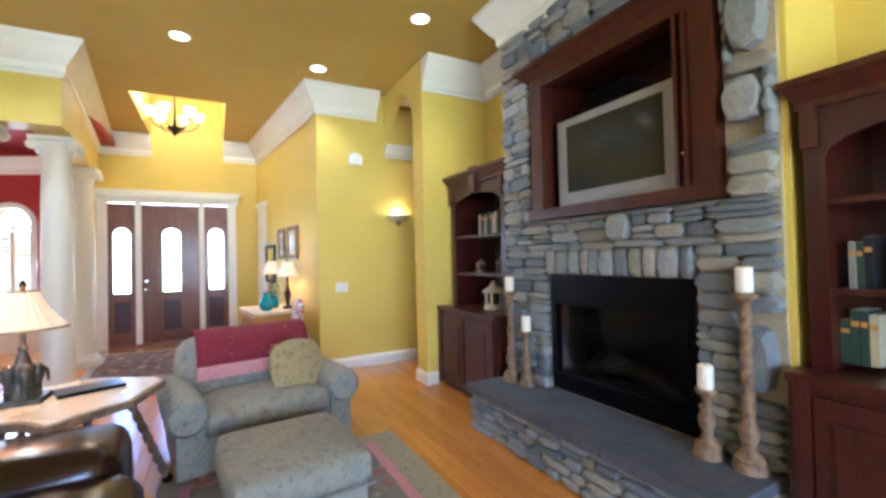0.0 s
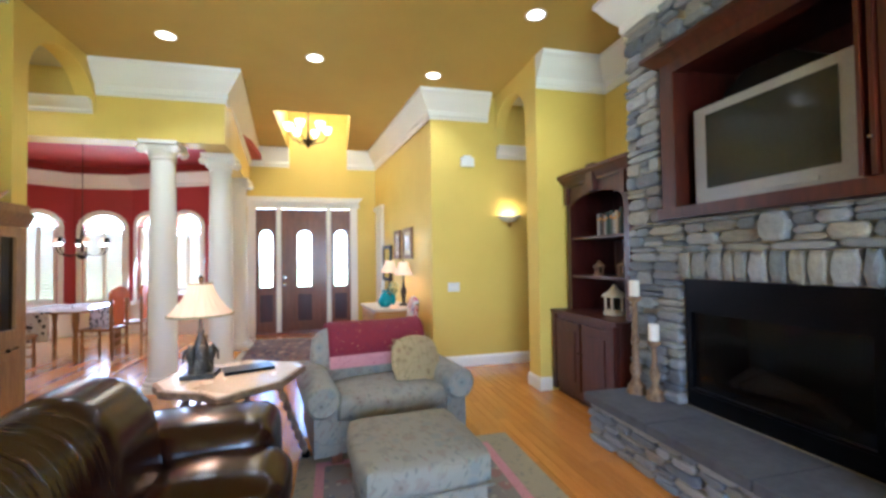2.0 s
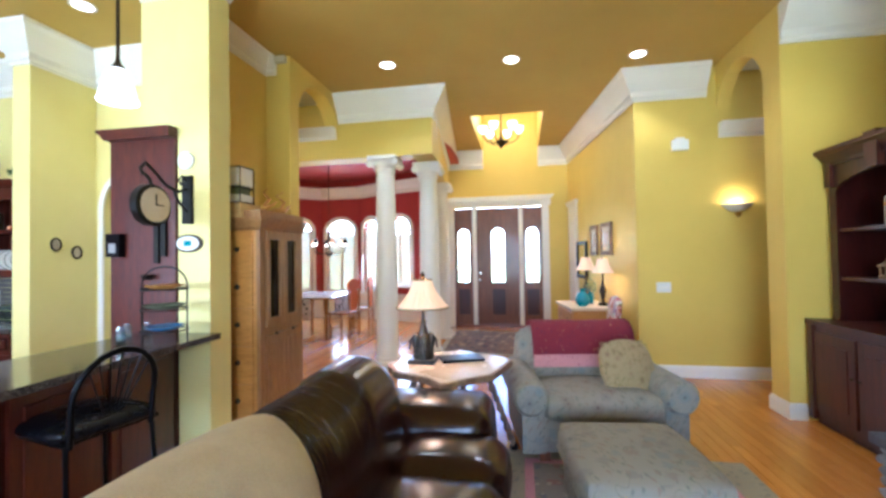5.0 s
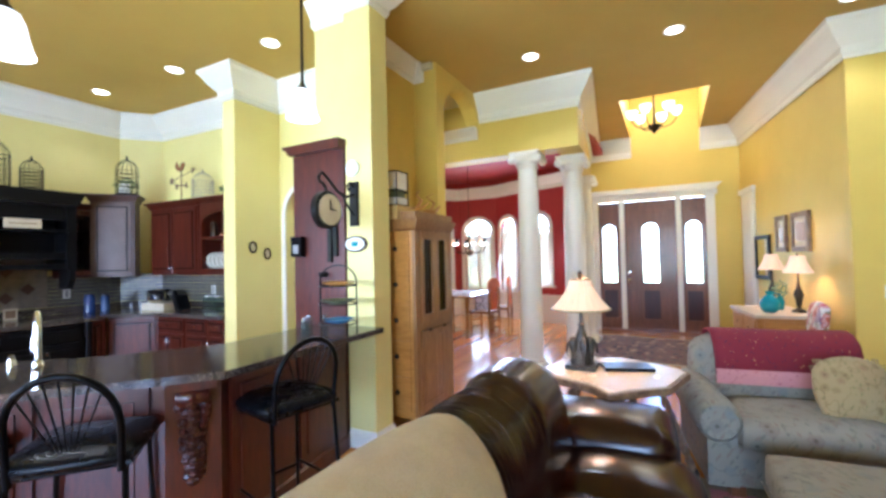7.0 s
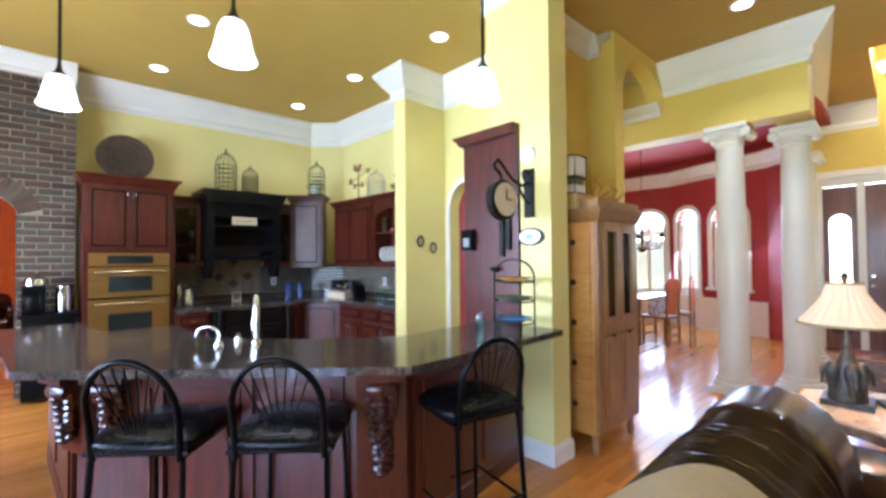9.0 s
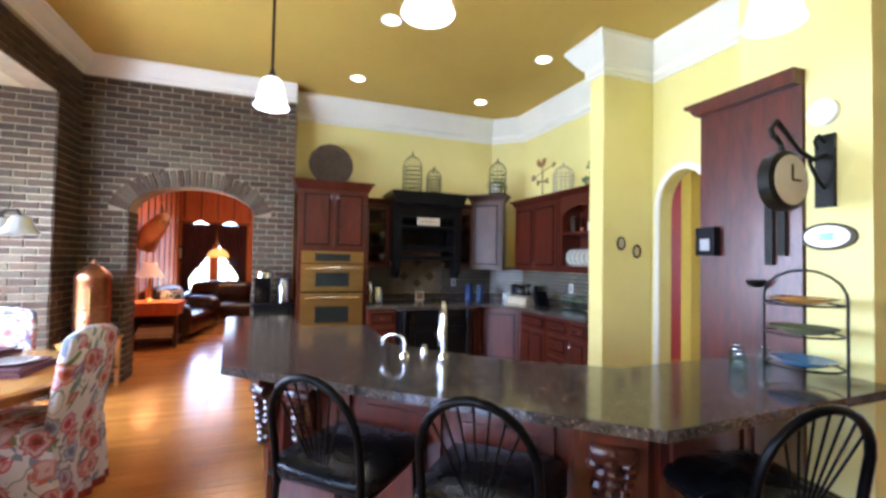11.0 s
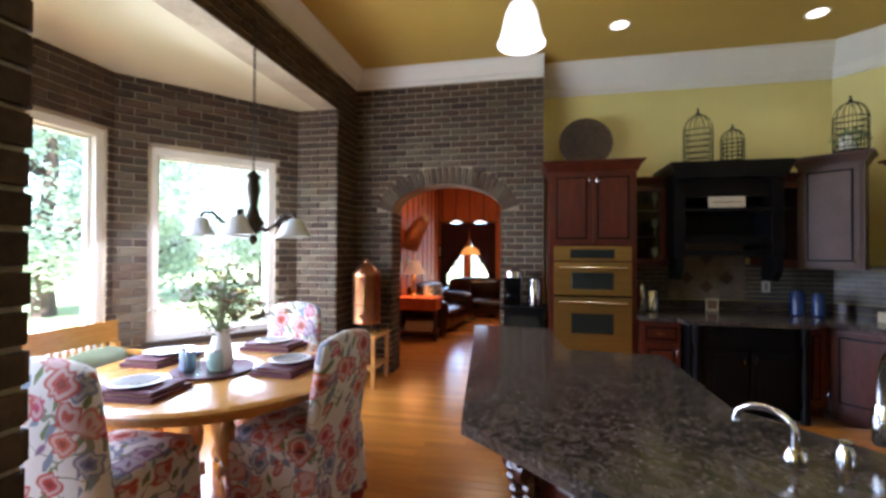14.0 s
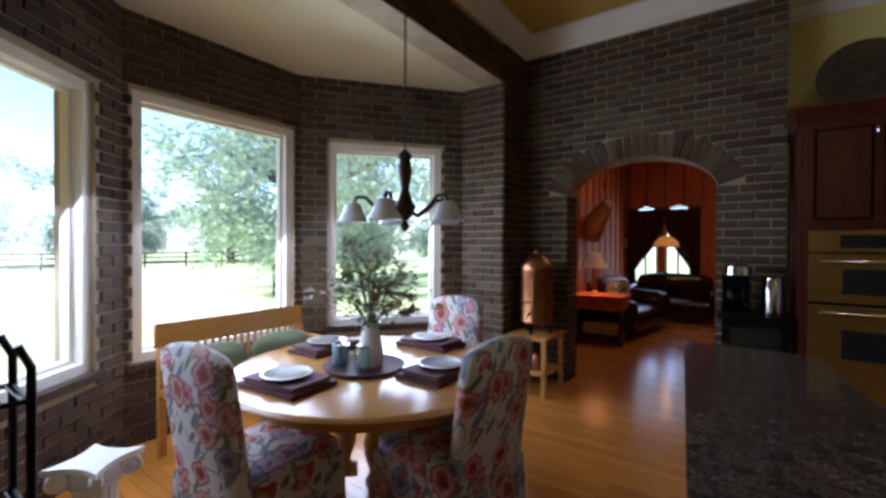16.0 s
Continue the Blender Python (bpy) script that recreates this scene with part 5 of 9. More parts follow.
cabinet("cherry wall cabinet with a glass door holding glassware", (UX, 1.41), 90, 0.38, 0.34, 1.32, 2.22, [("glass", 0.02, 0.36, 1.35, 2.18, "r")], open_box=True, toe=False, crown_up=0.05)
cabinet("cherry wall cabinet with a glass door beside the black hood", (UX, 2.72), 90, 0.34, 0.34, 1.32, 2.22, [("glass", 0.02, 0.32, 1.35, 2.18, "l")], open_box=True, toe=False, crown_up=0.05)
cabinet("cherry base cabinet with drawer and doors", (-6.12, 1.41), 90, 0.36, 0.8, 0, 0.82, [("drawer", 0.02, 0.34, 0.62, 0.79, "mid"), ("door", 0.02, 0.34, 0.13, 0.6, "r")])
cabinet("black painted range base cabinet with turned corner posts", (-5.98, 1.79), 90, 0.95, 0.94, 0, 0.82, [("door", 0.12, 0.46, 0.13, 0.6, "r"), ("door", 0.49, 0.83, 0.13, 0.6, "l"), ("drawer", 0.12, 0.83, 0.63, 0.79, "")], BLACKW)
post = thing("turned_post", "black turned corner post on the range cabinet", "post", (-5.95, 1.84, 0), group="range cabinet posts")
part("shaft", lathe([(0.035, 0), (0.035, 0.1), (0.02, 0.14), (0.032, 0.3), (0.025, 0.5), (0.018, 0.62), (0.034, 0.68), (0.034, 0.82)], 14), BLACKW, post, smooth=True)
copy_thing(post, pose(-5.95, 2.69, 0))
cabinet("cherry base cabinet beside the range cabinet", (-6.12, 2.75), 90, 0.2, 0.8, 0, 0.82, [("door", 0.02, 0.18, 0.13, 0.79, "l")])
# corner base and north run (facing -y and the diagonal)
cabinet("cherry diagonal corner base cabinet", (-6.12, 2.96), 42, 0.55, 0.5, 0, 0.82, [("door", 0.03, 0.52, 0.13, 0.79, "r")])
NX = (-5.71, 3.33)
cabinet("cherry base cabinet with a drawer over two doors", NX, 2, 0.55, 0.5, 0, 0.82, [("drawer", 0.02, 0.53, 0.64, 0.79, "mid"), ("door", 0.02, 0.27, 0.13, 0.61, "r"), ("door", 0.28, 0.53, 0.13, 0.61, "l")])
cabinet("cherry base cabinet with three drawers", (-5.15, 3.35), 2, 0.4, 0.5, 0, 0.82, [("drawer", 0.02, 0.38, 0.64, 0.79, "mid"), ("drawer", 0.02, 0.38, 0.4, 0.61, "mid"), ("drawer", 0.02, 0.38, 0.13, 0.37, "mid")])
cabinet("cherry base cabinet with a drawer over one door", (-4.74, 3.365), 2, 0.3, 0.48, 0, 0.82, [("drawer", 0.02, 0.28, 0.64, 0.79, "mid"), ("door", 0.02, 0.28, 0.13, 0.61, "l")])
ct = thing("worktop", "dark polished granite worktop running round the kitchen walls", "worktop")
part("slab", prism([(-6.92, 1.405), (-6.08, 1.405), (-6.08, 1.72), (-5.93, 1.76), (-5.93, 2.78), (-6.08, 2.82), (-6.08, 2.93), (-5.7, 3.28), (-4.43, 3.33), (-4.43, 3.87), (-6.58, 3.83), (-6.92, 3.45)], 0.82, 0.86, 0.008), GRANITE, ct)
part("upstand", sweep([(-4.45, 3.96), (-6.59, 3.88), (-6.95, 3.49), (-6.95, 1.41)], [(0, 0.86), (0.02, 0.86), (0.02, 0.95), (0, 0.95)]), GRANITE, ct)
TILE = plain("grey_brown_backsplash_tile", "77736a", "5f5b54", 0.3, fine=14, broad=4, bump=0.15, piece="object")
bs = thing("backsplash", "grey-brown narrow tiles on the wall between worktop and cabinets", "tiles")


def tile_run(p0, p1, z0, z1, tw=0.15, th=0.05):
    at, rz = at_wall(p0, p1, 0)
    L = math.dist(p0, p1)
    b = bmesh.new()
    row = 0
    z = z0
    while z < z1 - 0.01:
        x = -(row % 2) * tw / 2
        while x < L:
            a, c = max(0, x) + 0.002, min(L, x + tw) - 0.002
            if c - a > 0.02:
                box(a, c, -0.0, 0.008, z + 0.002, z + th - 0.002, bm=b)
            x += tw
        z += th
        row += 1
    b.transform(xf(at[0], at[1], rz))
    t = part("tiles", b, TILE, bs)
    tagged(t, kind="stuff")


tile_run((-4.45, 3.955), (-6.59, 3.875), 0.955, 1.32)
tile_run((-6.59, 3.875), (-6.945, 3.49), 0.955, 1.32)
tile_run((-6.945, 3.49), (-6.945, 1.42), 0.955, 1.32)
tm = thing("tile_panel", "beige stone tile panel with a diamond pattern over the range", "tiles", (-6.93, 2.27, 0), 90)
b = bmesh.new()
for i in range(6):
    for j in range(5):
        box(-0.39 + i * 0.13, -0.39 + i * 0.13 + 0.126, -0.014, -0.002, 0.96 + j * 0.13, 0.96 + j * 0.13 + 0.126, 0.003, bm=b)
part("tiles", b, plain("beige_stone_tile", "8d8270", "6f6556", 0.5, fine=10, bump=0.3), tm)
for x, z in ((-0.2, 1.2), (0.0, 1.42), (0.2, 1.2), (0.0, 1.1)):
    d = box(-0.05, 0.05, -0.019, -0.013, -0.05, 0.05)
    d.transform(Matrix.Translation((x, 0, z)) @ Matrix.Rotation(radians(45), 4, "Y"))
    part("inset", d, plain("rust_slate_inset", "5d4436", "4a3830", 0.5), tm)

# black hood
hd = thing("range_hood", "black painted mantel hood with a niche over the range", "hood", (-6.35, 1.78, 0), 90)
b = bmesh.new()
box(0, 0.1, 0, 0.58, 1.42, 2.2, 0.006, bm=b), box(0.86, 0.96, 0, 0.58, 1.42, 2.2, 0.006, bm=b)
box(0.1, 0.86, 0.03, 0.58, 2.02, 2.2, bm=b), box(0.1, 0.86, 0.32, 0.58, 1.62, 2.02, bm=b)
box(0.1, 0.86, 0.04, 0.58, 1.56, 1.64, 0.006, bm=b)
part("body", b, BLACKW, hd)
part("shelf", box(0.08, 0.88, -0.03, 0.3, 1.88, 1.91, 0.006), BLACKW, hd)
part("cornice", slab([(-0.0, 2.2), (0.96, 2.2), (0.98, 2.26), (1.01, 2.32), (1.01, 2.36), (-0.05, 2.36), (-0.05, 2.32), (-0.02, 2.26)], "y", -0.08, 0.58, 0.01), BLACKW, hd)
for x in (0.02, 0.88):
    part("corbel", slab([(-0.02, 1.42), (-0.02, 1.3), (0.06, 1.2), (0.25, 1.2), (0.25, 1.42)], "x", x, x + 0.06, 0.01), BLACKW, hd)
part("lower_valance", box(0.1, 0.86, 0.02, 0.05, 1.44, 1.5, 0.006), BLACKW, hd)
sg = thing("plaque", "small cream plaque standing on the hood shelf", "sign", (-6.3, 2.25, 1.911), 90)
part("board", box(-0.16, 0.16, 0.05, 0.07, 0, 0.11, 0.004), CREAMC, sg)
part("lettering_bar", box(-0.12, 0.12, 0.046, 0.051, 0.05, 0.06), PLASTER, sg)

# upper corner and north run
# greyer than the other cherry: its reflection is mixed into the wood colour
cabinet("diagonal corner wall cabinet greyed by a painted-in reflection, one panelled door", (-6.6, 2.98), 52, 0.48, 0.3, 1.32, 2.34, [("door", 0.03, 0.45, 1.35, 2.3, "r")], plain("reflection_greyed_cherry", "5f4a42", "4a3832", 0.4, bump=0.1), crown_up=0.07, toe=False)
cabinet("cherry wall cabinet with two panelled doors", (-6.28, 3.56), 2, 1.0, 0.3, 1.33, 2.24, [("door", 0.03, 0.48, 1.36, 2.2, "r"), ("door", 0.5, 0.97, 1.36, 2.2, "l")], crown_up=0.07, toe=False)
op = thing("plate_rack_cabinet", "cherry open wall cabinet with arched top, shelf and standing plates", "cabinet", (-5.27, 3.6, 0), 2, "kitchen cabinets")
b = bmesh.new()
w = 0.84
box(0, 0.04, 0, 0.3, 1.33, 2.24, bm=b), box(w - 0.04, w, 0, 0.3, 1.33, 2.24, bm=b), box(0.04, w - 0.04, 0.28, 0.3, 1.33, 2.24, bm=b)
box(0.04, w - 0.04, 0, 0.28, 1.33, 1.4, bm=b)
ap = arch_pts(0.04, w - 0.04, 1.98, 0.14, 10)
for k in range(10):
    slab([ap[k + 1], ap[k], (ap[k][0], 2.24), (ap[k + 1][0], 2.24)], "y", 0, 0.02, bm=b)
part("body", b, CHERRY, op)
part("shelf", box(0.04, w - 0.04, 0.01, 0.28, 1.78, 1.81, 0.004), CHERRY, op)
part("cornice", sweep([(w, 0.3), (w, 0), (0, 0), (0, 0.3)], [(0, 2.24), (0.02, 2.25), (0.05, 2.29), (0.07, 2.3), (0.07, 2.31), (0, 2.31)]), CHERRY, op)
PLATE, RIMC = plain("cream_china", "b8b4a8", "a8a498", 0.2, bump=0.02), plain("grey_china_rim", "6c6c6a", "8a8880", 0.25, bump=0.02)
for k in range(8):
    p = thing("plate", "grey and white patterned plate standing in the rack", "plate", (-5.17 + 0.085 * k, 3.74, 1.402), 38 + 3 * (k % 3), "plates in the rack")
    m = lathe([(0.0, 0), (0.06, 0.0), (0.1, 0.012), (0.105, 0.014), (0.1, 0.018), (0.06, 0.006), (0, 0.006)], 24)
    m.transform(Matrix.Translation((0, 0, 0.106)) @ Matrix.Rotation(radians(90), 4, "X"))
    part("disc", m, PLATE, p, smooth=True)
    q = tube([(0.1 * math.cos(math.tau * j / 28), 0.0, 0.106 + 0.1 * math.sin(math.tau * j / 28)) for j in range(28)], 0.006, 6, closed=True)
    q.transform(Matrix.Translation((0, -0.014, 0)))
    part("rim", q, RIMC, p, "grey patterned rim", True)


def jar(at, r, h, body, lid, label, cat="jar", group=""):
    e = thing("jar", label, cat, at, group=group)
    part("body", lathe([(r * 0.8, 0), (r, 0.01), (r, h * 0.8), (r * 0.8, h * 0.88), (r * 0.8, h * 0.9)], 18), body, e, smooth=True)
    part("lid", lathe([(r * 0.85, h * 0.9), (r * 0.85, h * 0.95), (r * 0.3, h), (0, h)], 18), lid, e, smooth=True)
    return e


REDC = plain("red_enamel", "a02a22", rough=0.3, bump=0)
jar((-5.15, 3.72, 1.812), 0.045, 0.2, BRONZE, BRONZE, "dark bronze canister on the plate rack shelf")
jar((-4.86, 3.74, 1.812), 0.04, 0.12, CERAM, REDC, "white jar with a red lid on the plate rack shelf")
jar((-4.62, 3.74, 1.812), 0.04, 0.13, CERAM, CERAM, "white jar on the plate rack shelf")
jar((-5.02, 3.74, 1.812), 0.025, 0.05, COPPER, COPPER, "small copper pot on the plate rack shelf")
JG = glass_mat("jar_glass", (0.75, 0.85, 0.82, 1))
jar((-5.2, 3.68, 0.862), 0.075, 0.2, JG, CHROME, "clear glass canister on the worktop", group="glass canisters")
jar((-5.0, 3.68, 0.862), 0.075, 0.2, JG, CHROME, "clear glass canister on the worktop", group="glass canisters")
jar((-4.62, 3.66, 0.862), 0.08, 0.22, PLASTER, BRONZE, "brown patterned canister on the worktop")
jar((-6.55, 2.95, 0.862), 0.06, 0.26, plain("blue_enamel", "1f3566", rough=0.25, bump=0), BLACKM, "dark blue canister beside the range", group="blue canisters")
jar((-6.5, 3.1, 0.862), 0.05, 0.24, plain("blue_enamel_b", "27406f", rough=0.25, bump=0), BLACKM, "dark blue canister beside the range", group="blue canisters")
jar((-6.5, 1.6, 0.862), 0.07, 0.24, CHROME, BLACKM, "steel coffee press on the worktop", "coffee maker")
jar((-6.4, 1.48, 0.862), 0.04, 0.3, CHROME, CHROME, "tall steel mill on the worktop", "mill")
fr = thing("framed_card", "small pale framed card standing behind the range", "frame", (-6.7, 2.25, 0.862), 90)
part("frame", box(-0.06, 0.06, 0, 0.015, 0, 0.13, 0.003), CREAMC, fr)
part("card", box(-0.045, 0.045, -0.003, 0.001, 0.02, 0.11), PLASTER, fr)
ts = thing("toaster", "white and steel toaster on a cream bread box", "toaster", (-6.05, 3.55, 0.862), 10)
part("bread_box", box(-0.2, 0.2, -0.12, 0.12, 0, 0.09, 0.01), CREAMC, ts)
part("body", cushion(-0.17, 0.17, -0.09, 0.09, 0.09, 0.27, 0.04, 0.004, 4), CHROME, ts, smooth=True)
part("slot", box(-0.13, 0.13, -0.03, 0.03, 0.268, 0.274), BLACKM, ts)
mx = thing("knife_block", "black slanted knife block on the worktop", "knife block", (-5.72, 3.66, 0.862), 0)
b = box(-0.05, 0.05, -0.08, 0.08, 0, 0.2, 0.006)
for v in b.verts:
    v.co.y -= 0.3 * v.co.z
part("block", b, BLACKW, mx)
for k in range(3):
    part("knife_handle", box(-0.035 + 0.025 * k, -0.02 + 0.025 * k, -0.12, -0.1, 0.2, 0.27, 0.003), BLACKM, mx)
ou = thing("outlet", "white double wall socket on the tiles", "socket", (-5.45, 3.905, 1.05), 2)
part("plate", box(-0.04, 0.04, 0, 0.006, 0, 0.12, 0.002), CERAM, ou)
part("sockets", box(-0.015, 0.015, -0.002, 0.001, 0.02, 0.1), SILVERP, ou)
ou2 = thing("outlet", "white wall socket beside the range", "socket", (-6.93, 2.86, 1.05), 90)
part("plate", box(-0.04, 0.04, 0, 0.006, 0, 0.12, 0.002), CERAM, ou2)
part("sockets", box(-0.015, 0.015, -0.002, 0.001, 0.02, 0.1), SILVERP, ou2)


def goblet(at, h, label="clear stemmed glass on a shelf behind the cabinet's glass door"):
    e = thing("glass", label, "glassware", at, group="glasses in the wall cabinets")
    part("bowl", lathe([(0.026, 0), (0.026, 0.004), (0.005, 0.01), (0.005, h * 0.45), (0.03, h * 0.6), (0.034, h * 0.8), (0.028, h), (0.025, h), (0.03, h * 0.8), (0.0, h * 0.58)], 14), CERAM if h > 0.17 else JG, e, smooth=True)


for zs in (1.346, 1.656, 1.944):
    for k in range(3):
        goblet((UX - 0.12, 1.5 + 0.1 * k, zs), 0.14 + 0.02 * (k % 3))
    for k in range(2):
        goblet((UX - 0.12, 2.82 + 0.11 * k, zs), 0.15)


# ---- things on top of the cabinets ----
def birdcage(at, r, h, mt, bars=14, wreath=False, label="dark wire birdcage on top of the cabinets"):
    e = thing("birdcage", label, "birdcage", at, group="birdcages on the cabinets")
    part("base", lathe([(r * 1.08, 0), (r * 1.08, 0.02), (r, 0.03), (0, 0.03)], 20), mt, e)
    b = bmesh.new()
    for k in range(bars):
        a = math.tau * k / bars
        pts = [(r * math.cos(a), r * math.sin(a), 0.02), (r * math.cos(a), r * math.sin(a), h * 0.6)]
        for j in range(1, 6):
            t = j / 5 * math.pi / 2
            pts.append((r * math.cos(t) * math.cos(a), r * math.cos(t) * math.sin(a), h * (0.6 + 0.28 * math.sin(t))))
        tube(pts, 0.003, 4, b)
    tagged(part("wires", b, mt, e), kind="stuff")
    b = bmesh.new()
    for z in (0.1, 0.2, 0.3, 0.4, 0.5, 0.6):
        tube([(r * math.cos(math.tau * k / 20), r * math.sin(math.tau * k / 20), h * z) for k in range(20)], 0.005, 5, b, closed=True)
    tagged(part("bands", b, mt, e), kind="stuff")
    part("finial", lathe([(0.01, h * 0.87), (0.02, h * 0.9), (0.006, h * 0.94), (0.012, h * 0.97), (0, h)], 10), mt, e, "", True)
    return e


birdcage((-6.6, 2.08, 2.362), 0.135, 0.62, IRON)
birdcage((-6.6, 2.4, 2.362), 0.105, 0.43, IRON)
birdcage((-6.45, 3.34, 2.412), 0.13, 0.56, IRON, label="wire birdcage with ivy and a white pot on the corner cabinet")
birdcage((-5.42, 3.75, 2.312), 0.13, 0.42, plain("pale_wire", "a8a290", rough=0.6), label="pale wire birdcage on top of the cabinets")
jar((-6.43, 3.3, 2.445), 0.06, 0.14, CERAM, CERAM, "white pot inside a birdcage", "pot")


def leaf_ball(name, at, label, cat, n, rx, rz, size, seed, mt, parent=None):
    r = random.Random(seed)
    vs, fs = [], []
    for k in range(n):
        d = Vector((r.gauss(0, 1), r.gauss(0, 1), r.gauss(0, 1))).normalized() * r.uniform(0.4, 1.0)
        c = Vector((d.x * rx, d.y * rx, d.z * rz))
        u = Vector((r.gauss(0, 1), r.gauss(0, 1), r.gauss(0, 1))).normalized() * size * r.uniform(0.6, 1.3)
        w = u.orthogonal().normalized() * u.length * 0.45
        i = len(vs)
        vs += [c - u, c - w, c + u, c + w]
        fs.append((i, i + 1, i + 2, i + 3))
    me = bpy.data.meshes.new(name)
    me.from_pydata([tuple(v) for v in vs], [], fs)
    me.materials.append(mt)
    ob = new(name, me)
    ob.parent = parent
    ob.location = at
    return ob


ivy = thing("trailing_ivy", "green trailing ivy in a pot on the cabinets", "plant", (-4.72, 3.75, 2.312))
part("pot", lathe([(0.05, 0), (0.075, 0.12), (0.08, 0.13)], 16), IRON, ivy)
tagged(leaf_ball("foliage", (0, 0, 0.22), "", "", 160, 0.16, 0.16, 0.035, 3, LEAF, ivy), kind="stuff")
tagged(leaf_ball("foliage", (-0.16, -0.05, 0.08), "", "", 60, 0.1, 0.06, 0.03, 4, LEAF, ivy), kind="stuff")
wr = thing("ivy_wreath", "green ivy twined round the birdcage base", "plant", (-6.43, 3.32, 2.42))
tagged(leaf_ball("foliage", (0, 0, 0.14), "", "", 130, 0.16, 0.1, 0.025, 9, LEAF, wr), kind="stuff")
wv = thing("weathervane", "rusty copper weathervane with rooster and arrow on the cabinets", "weathervane", (-5.85, 3.72, 2.312), 0)
part("rod", tube([(0, 0, 0), (0, 0, 0.55)], 0.008, 8), PLASTER, wv)
part("stand", lathe([(0.06, 0), (0.02, 0.02)], 12), PLASTER, wv)
b = tube([(-0.22, 0, 0.32), (0.24, 0, 0.42)], 0.006, 6)
slab([(0.24, 0.38), (0.32, 0.435), (0.24, 0.46)], "y", -0.004, 0.004, bm=b)
slab([(-0.26, 0.28), (-0.16, 0.3), (-0.2, 0.37), (-0.27, 0.35)], "y", -0.004, 0.004, bm=b)
part("arrow", b, PLASTER, wv)
part("rooster", slab([(-0.1, 0.46), (-0.02, 0.44), (0.05, 0.46), (0.09, 0.54), (0.04, 0.56), (0.0, 0.5), (-0.06, 0.52), (-0.1, 0.58), (-0.14, 0.52)], "y", -0.005, 0.005), COPPER, wv)
b = tube([(-0.11, 0, 0.24), (0.11, 0, 0.24)], 0.006, 6)
tube([(0, -0.11, 0.24), (0, 0.11, 0.24)], 0.006, 6, b)
for x in (-0.13, 0.09):
    slab([(x, 0.2), (x + 0.04, 0.2), (x + 0.04, 0.27), (x, 0.27)], "y", -0.004, 0.004, bm=b)
part("compass_letters", b, PLASTER, wv)
bk2 = thing("round_basket", "large dark woven round tray leaning on the wall above the ovens", "tray", (-6.78, 0.98, 2.4), 90)
b = lathe([(0, 0), (0.1, 0.004), (0.28, 0.03), (0.29, 0.045), (0.27, 0.045), (0.1, 0.02), (0, 0.02)], 36)
b.transform(Matrix.Translation((0, 0, 0.3)) @ Matrix.Rotation(radians(80), 4, "X"))
WICK = plain("dark_wicker", "4a3820", "2c2011", 0.8, fine=60, broad=12, bump=0.8)
part("disc", b, WICK, bk2, smooth=True)
for rr_ in (0.08, 0.15, 0.22, 0.285):
    b = tube([(rr_ * math.cos(math.tau * k / 32), rr_ * math.sin(math.tau * k / 32), 0.02 + rr_ * 0.09) for k in range(32)], 0.008, 5, closed=True)
    b.transform(Matrix.Translation((0, -0.0, 0.3)) @ Matrix.Rotation(radians(80), 4, "X"))
    part("woven_ring", b, WICK, bk2)
b = bmesh.new()
for k in range(14):
    a = math.tau * k / 14
    tube([(0.05 * math.cos(a), 0.05 * math.sin(a), 0.022), (0.27 * math.cos(a), 0.27 * math.sin(a), 0.045)], 0.006, 4, b)
b.transform(Matrix.Translation((0, 0, 0.3)) @ Matrix.Rotation(radians(80), 4, "X"))
part("spokes", b, BRONZE, bk2)
part("stand", box(-0.15, 0.15, -0.12, 0.06, 0, 0.015), CREAMC, bk2)

# ---- island ----
isl = thing("island", "curved dark cherry kitchen island with polished brown granite top", "island")
TOP = [(-4.72, 0.0), (-3.0, 0.18), (-1.81, 1.52), (-1.86, 2.86), (-2.5, 2.84), (-2.46, 1.95), (-2.75, 1.5), (-3.3, 1.03), (-4.04, 1.03), (-4.07, 0.57), (-4.7, 0.5)]
part("worktop", prism(TOP, 0.912, 0.95, 0.012), GRANITE, isl, "brown polished granite worktop")
BASE = [(-4.58, 0.33), (-3.12, 0.42), (-2.14, 1.43), (-2.0, 1.63), (-2.2, 2.82), (-2.48, 2.8), (-2.5, 1.95), (-2.8, 1.55), (-3.3, 1.0), (-4.0, 0.98), (-4.03, 0.54), (-4.58, 0.47)]
part("body", prism(BASE, 0.0, 0.912), CHERRY, isl)


def face_panel(p0, p1, u0, u1, z0, z1, name="panel", mt=CHERRY, out=0.02):
    at, rz = at_wall(p0, p1, 0)
    b = box(u0, u1, -out, 0, z0, z1, 0.006)
    b.transform(xf(at[0], at[1], rz))
    p = part(name, b, mt, isl)
    b = box(u0 + 0.06, u1 - 0.06, -out - 0.01, -out + 0.002, z0 + 0.07, z1 - 0.07, 0.012, 1)
    b.transform(xf(at[0], at[1], rz))
    part("raised_panel", b, mt, p)


L1 = math.dist(BASE[1], BASE[2])
for k in range(3):
    face_panel(BASE[1], BASE[2], 0.04 + k * (L1 - 0.06) / 3, (k + 1) * (L1 - 0.06) / 3, 0.12, 0.88)
face_panel(BASE[3], BASE[4], 0.05, 0.58, 0.12, 0.88)
face_panel(BASE[3], BASE[4], 0.62, 1.16, 0.12, 0.88)
face_panel(BASE[0], BASE[1], 0.1, 0.75, 0.12, 0.88)
face_panel(BASE[0], BASE[1], 0.8, 1.45, 0.12, 0.88)
part("plinth", sweep([BASE[0], BASE[1], BASE[2], BASE[3], BASE[4]][::-1], [(0, 0), (0.025, 0), (0.025, 0.1), (0.01, 0.115), (0, 0.115)]), CHERRY, isl)


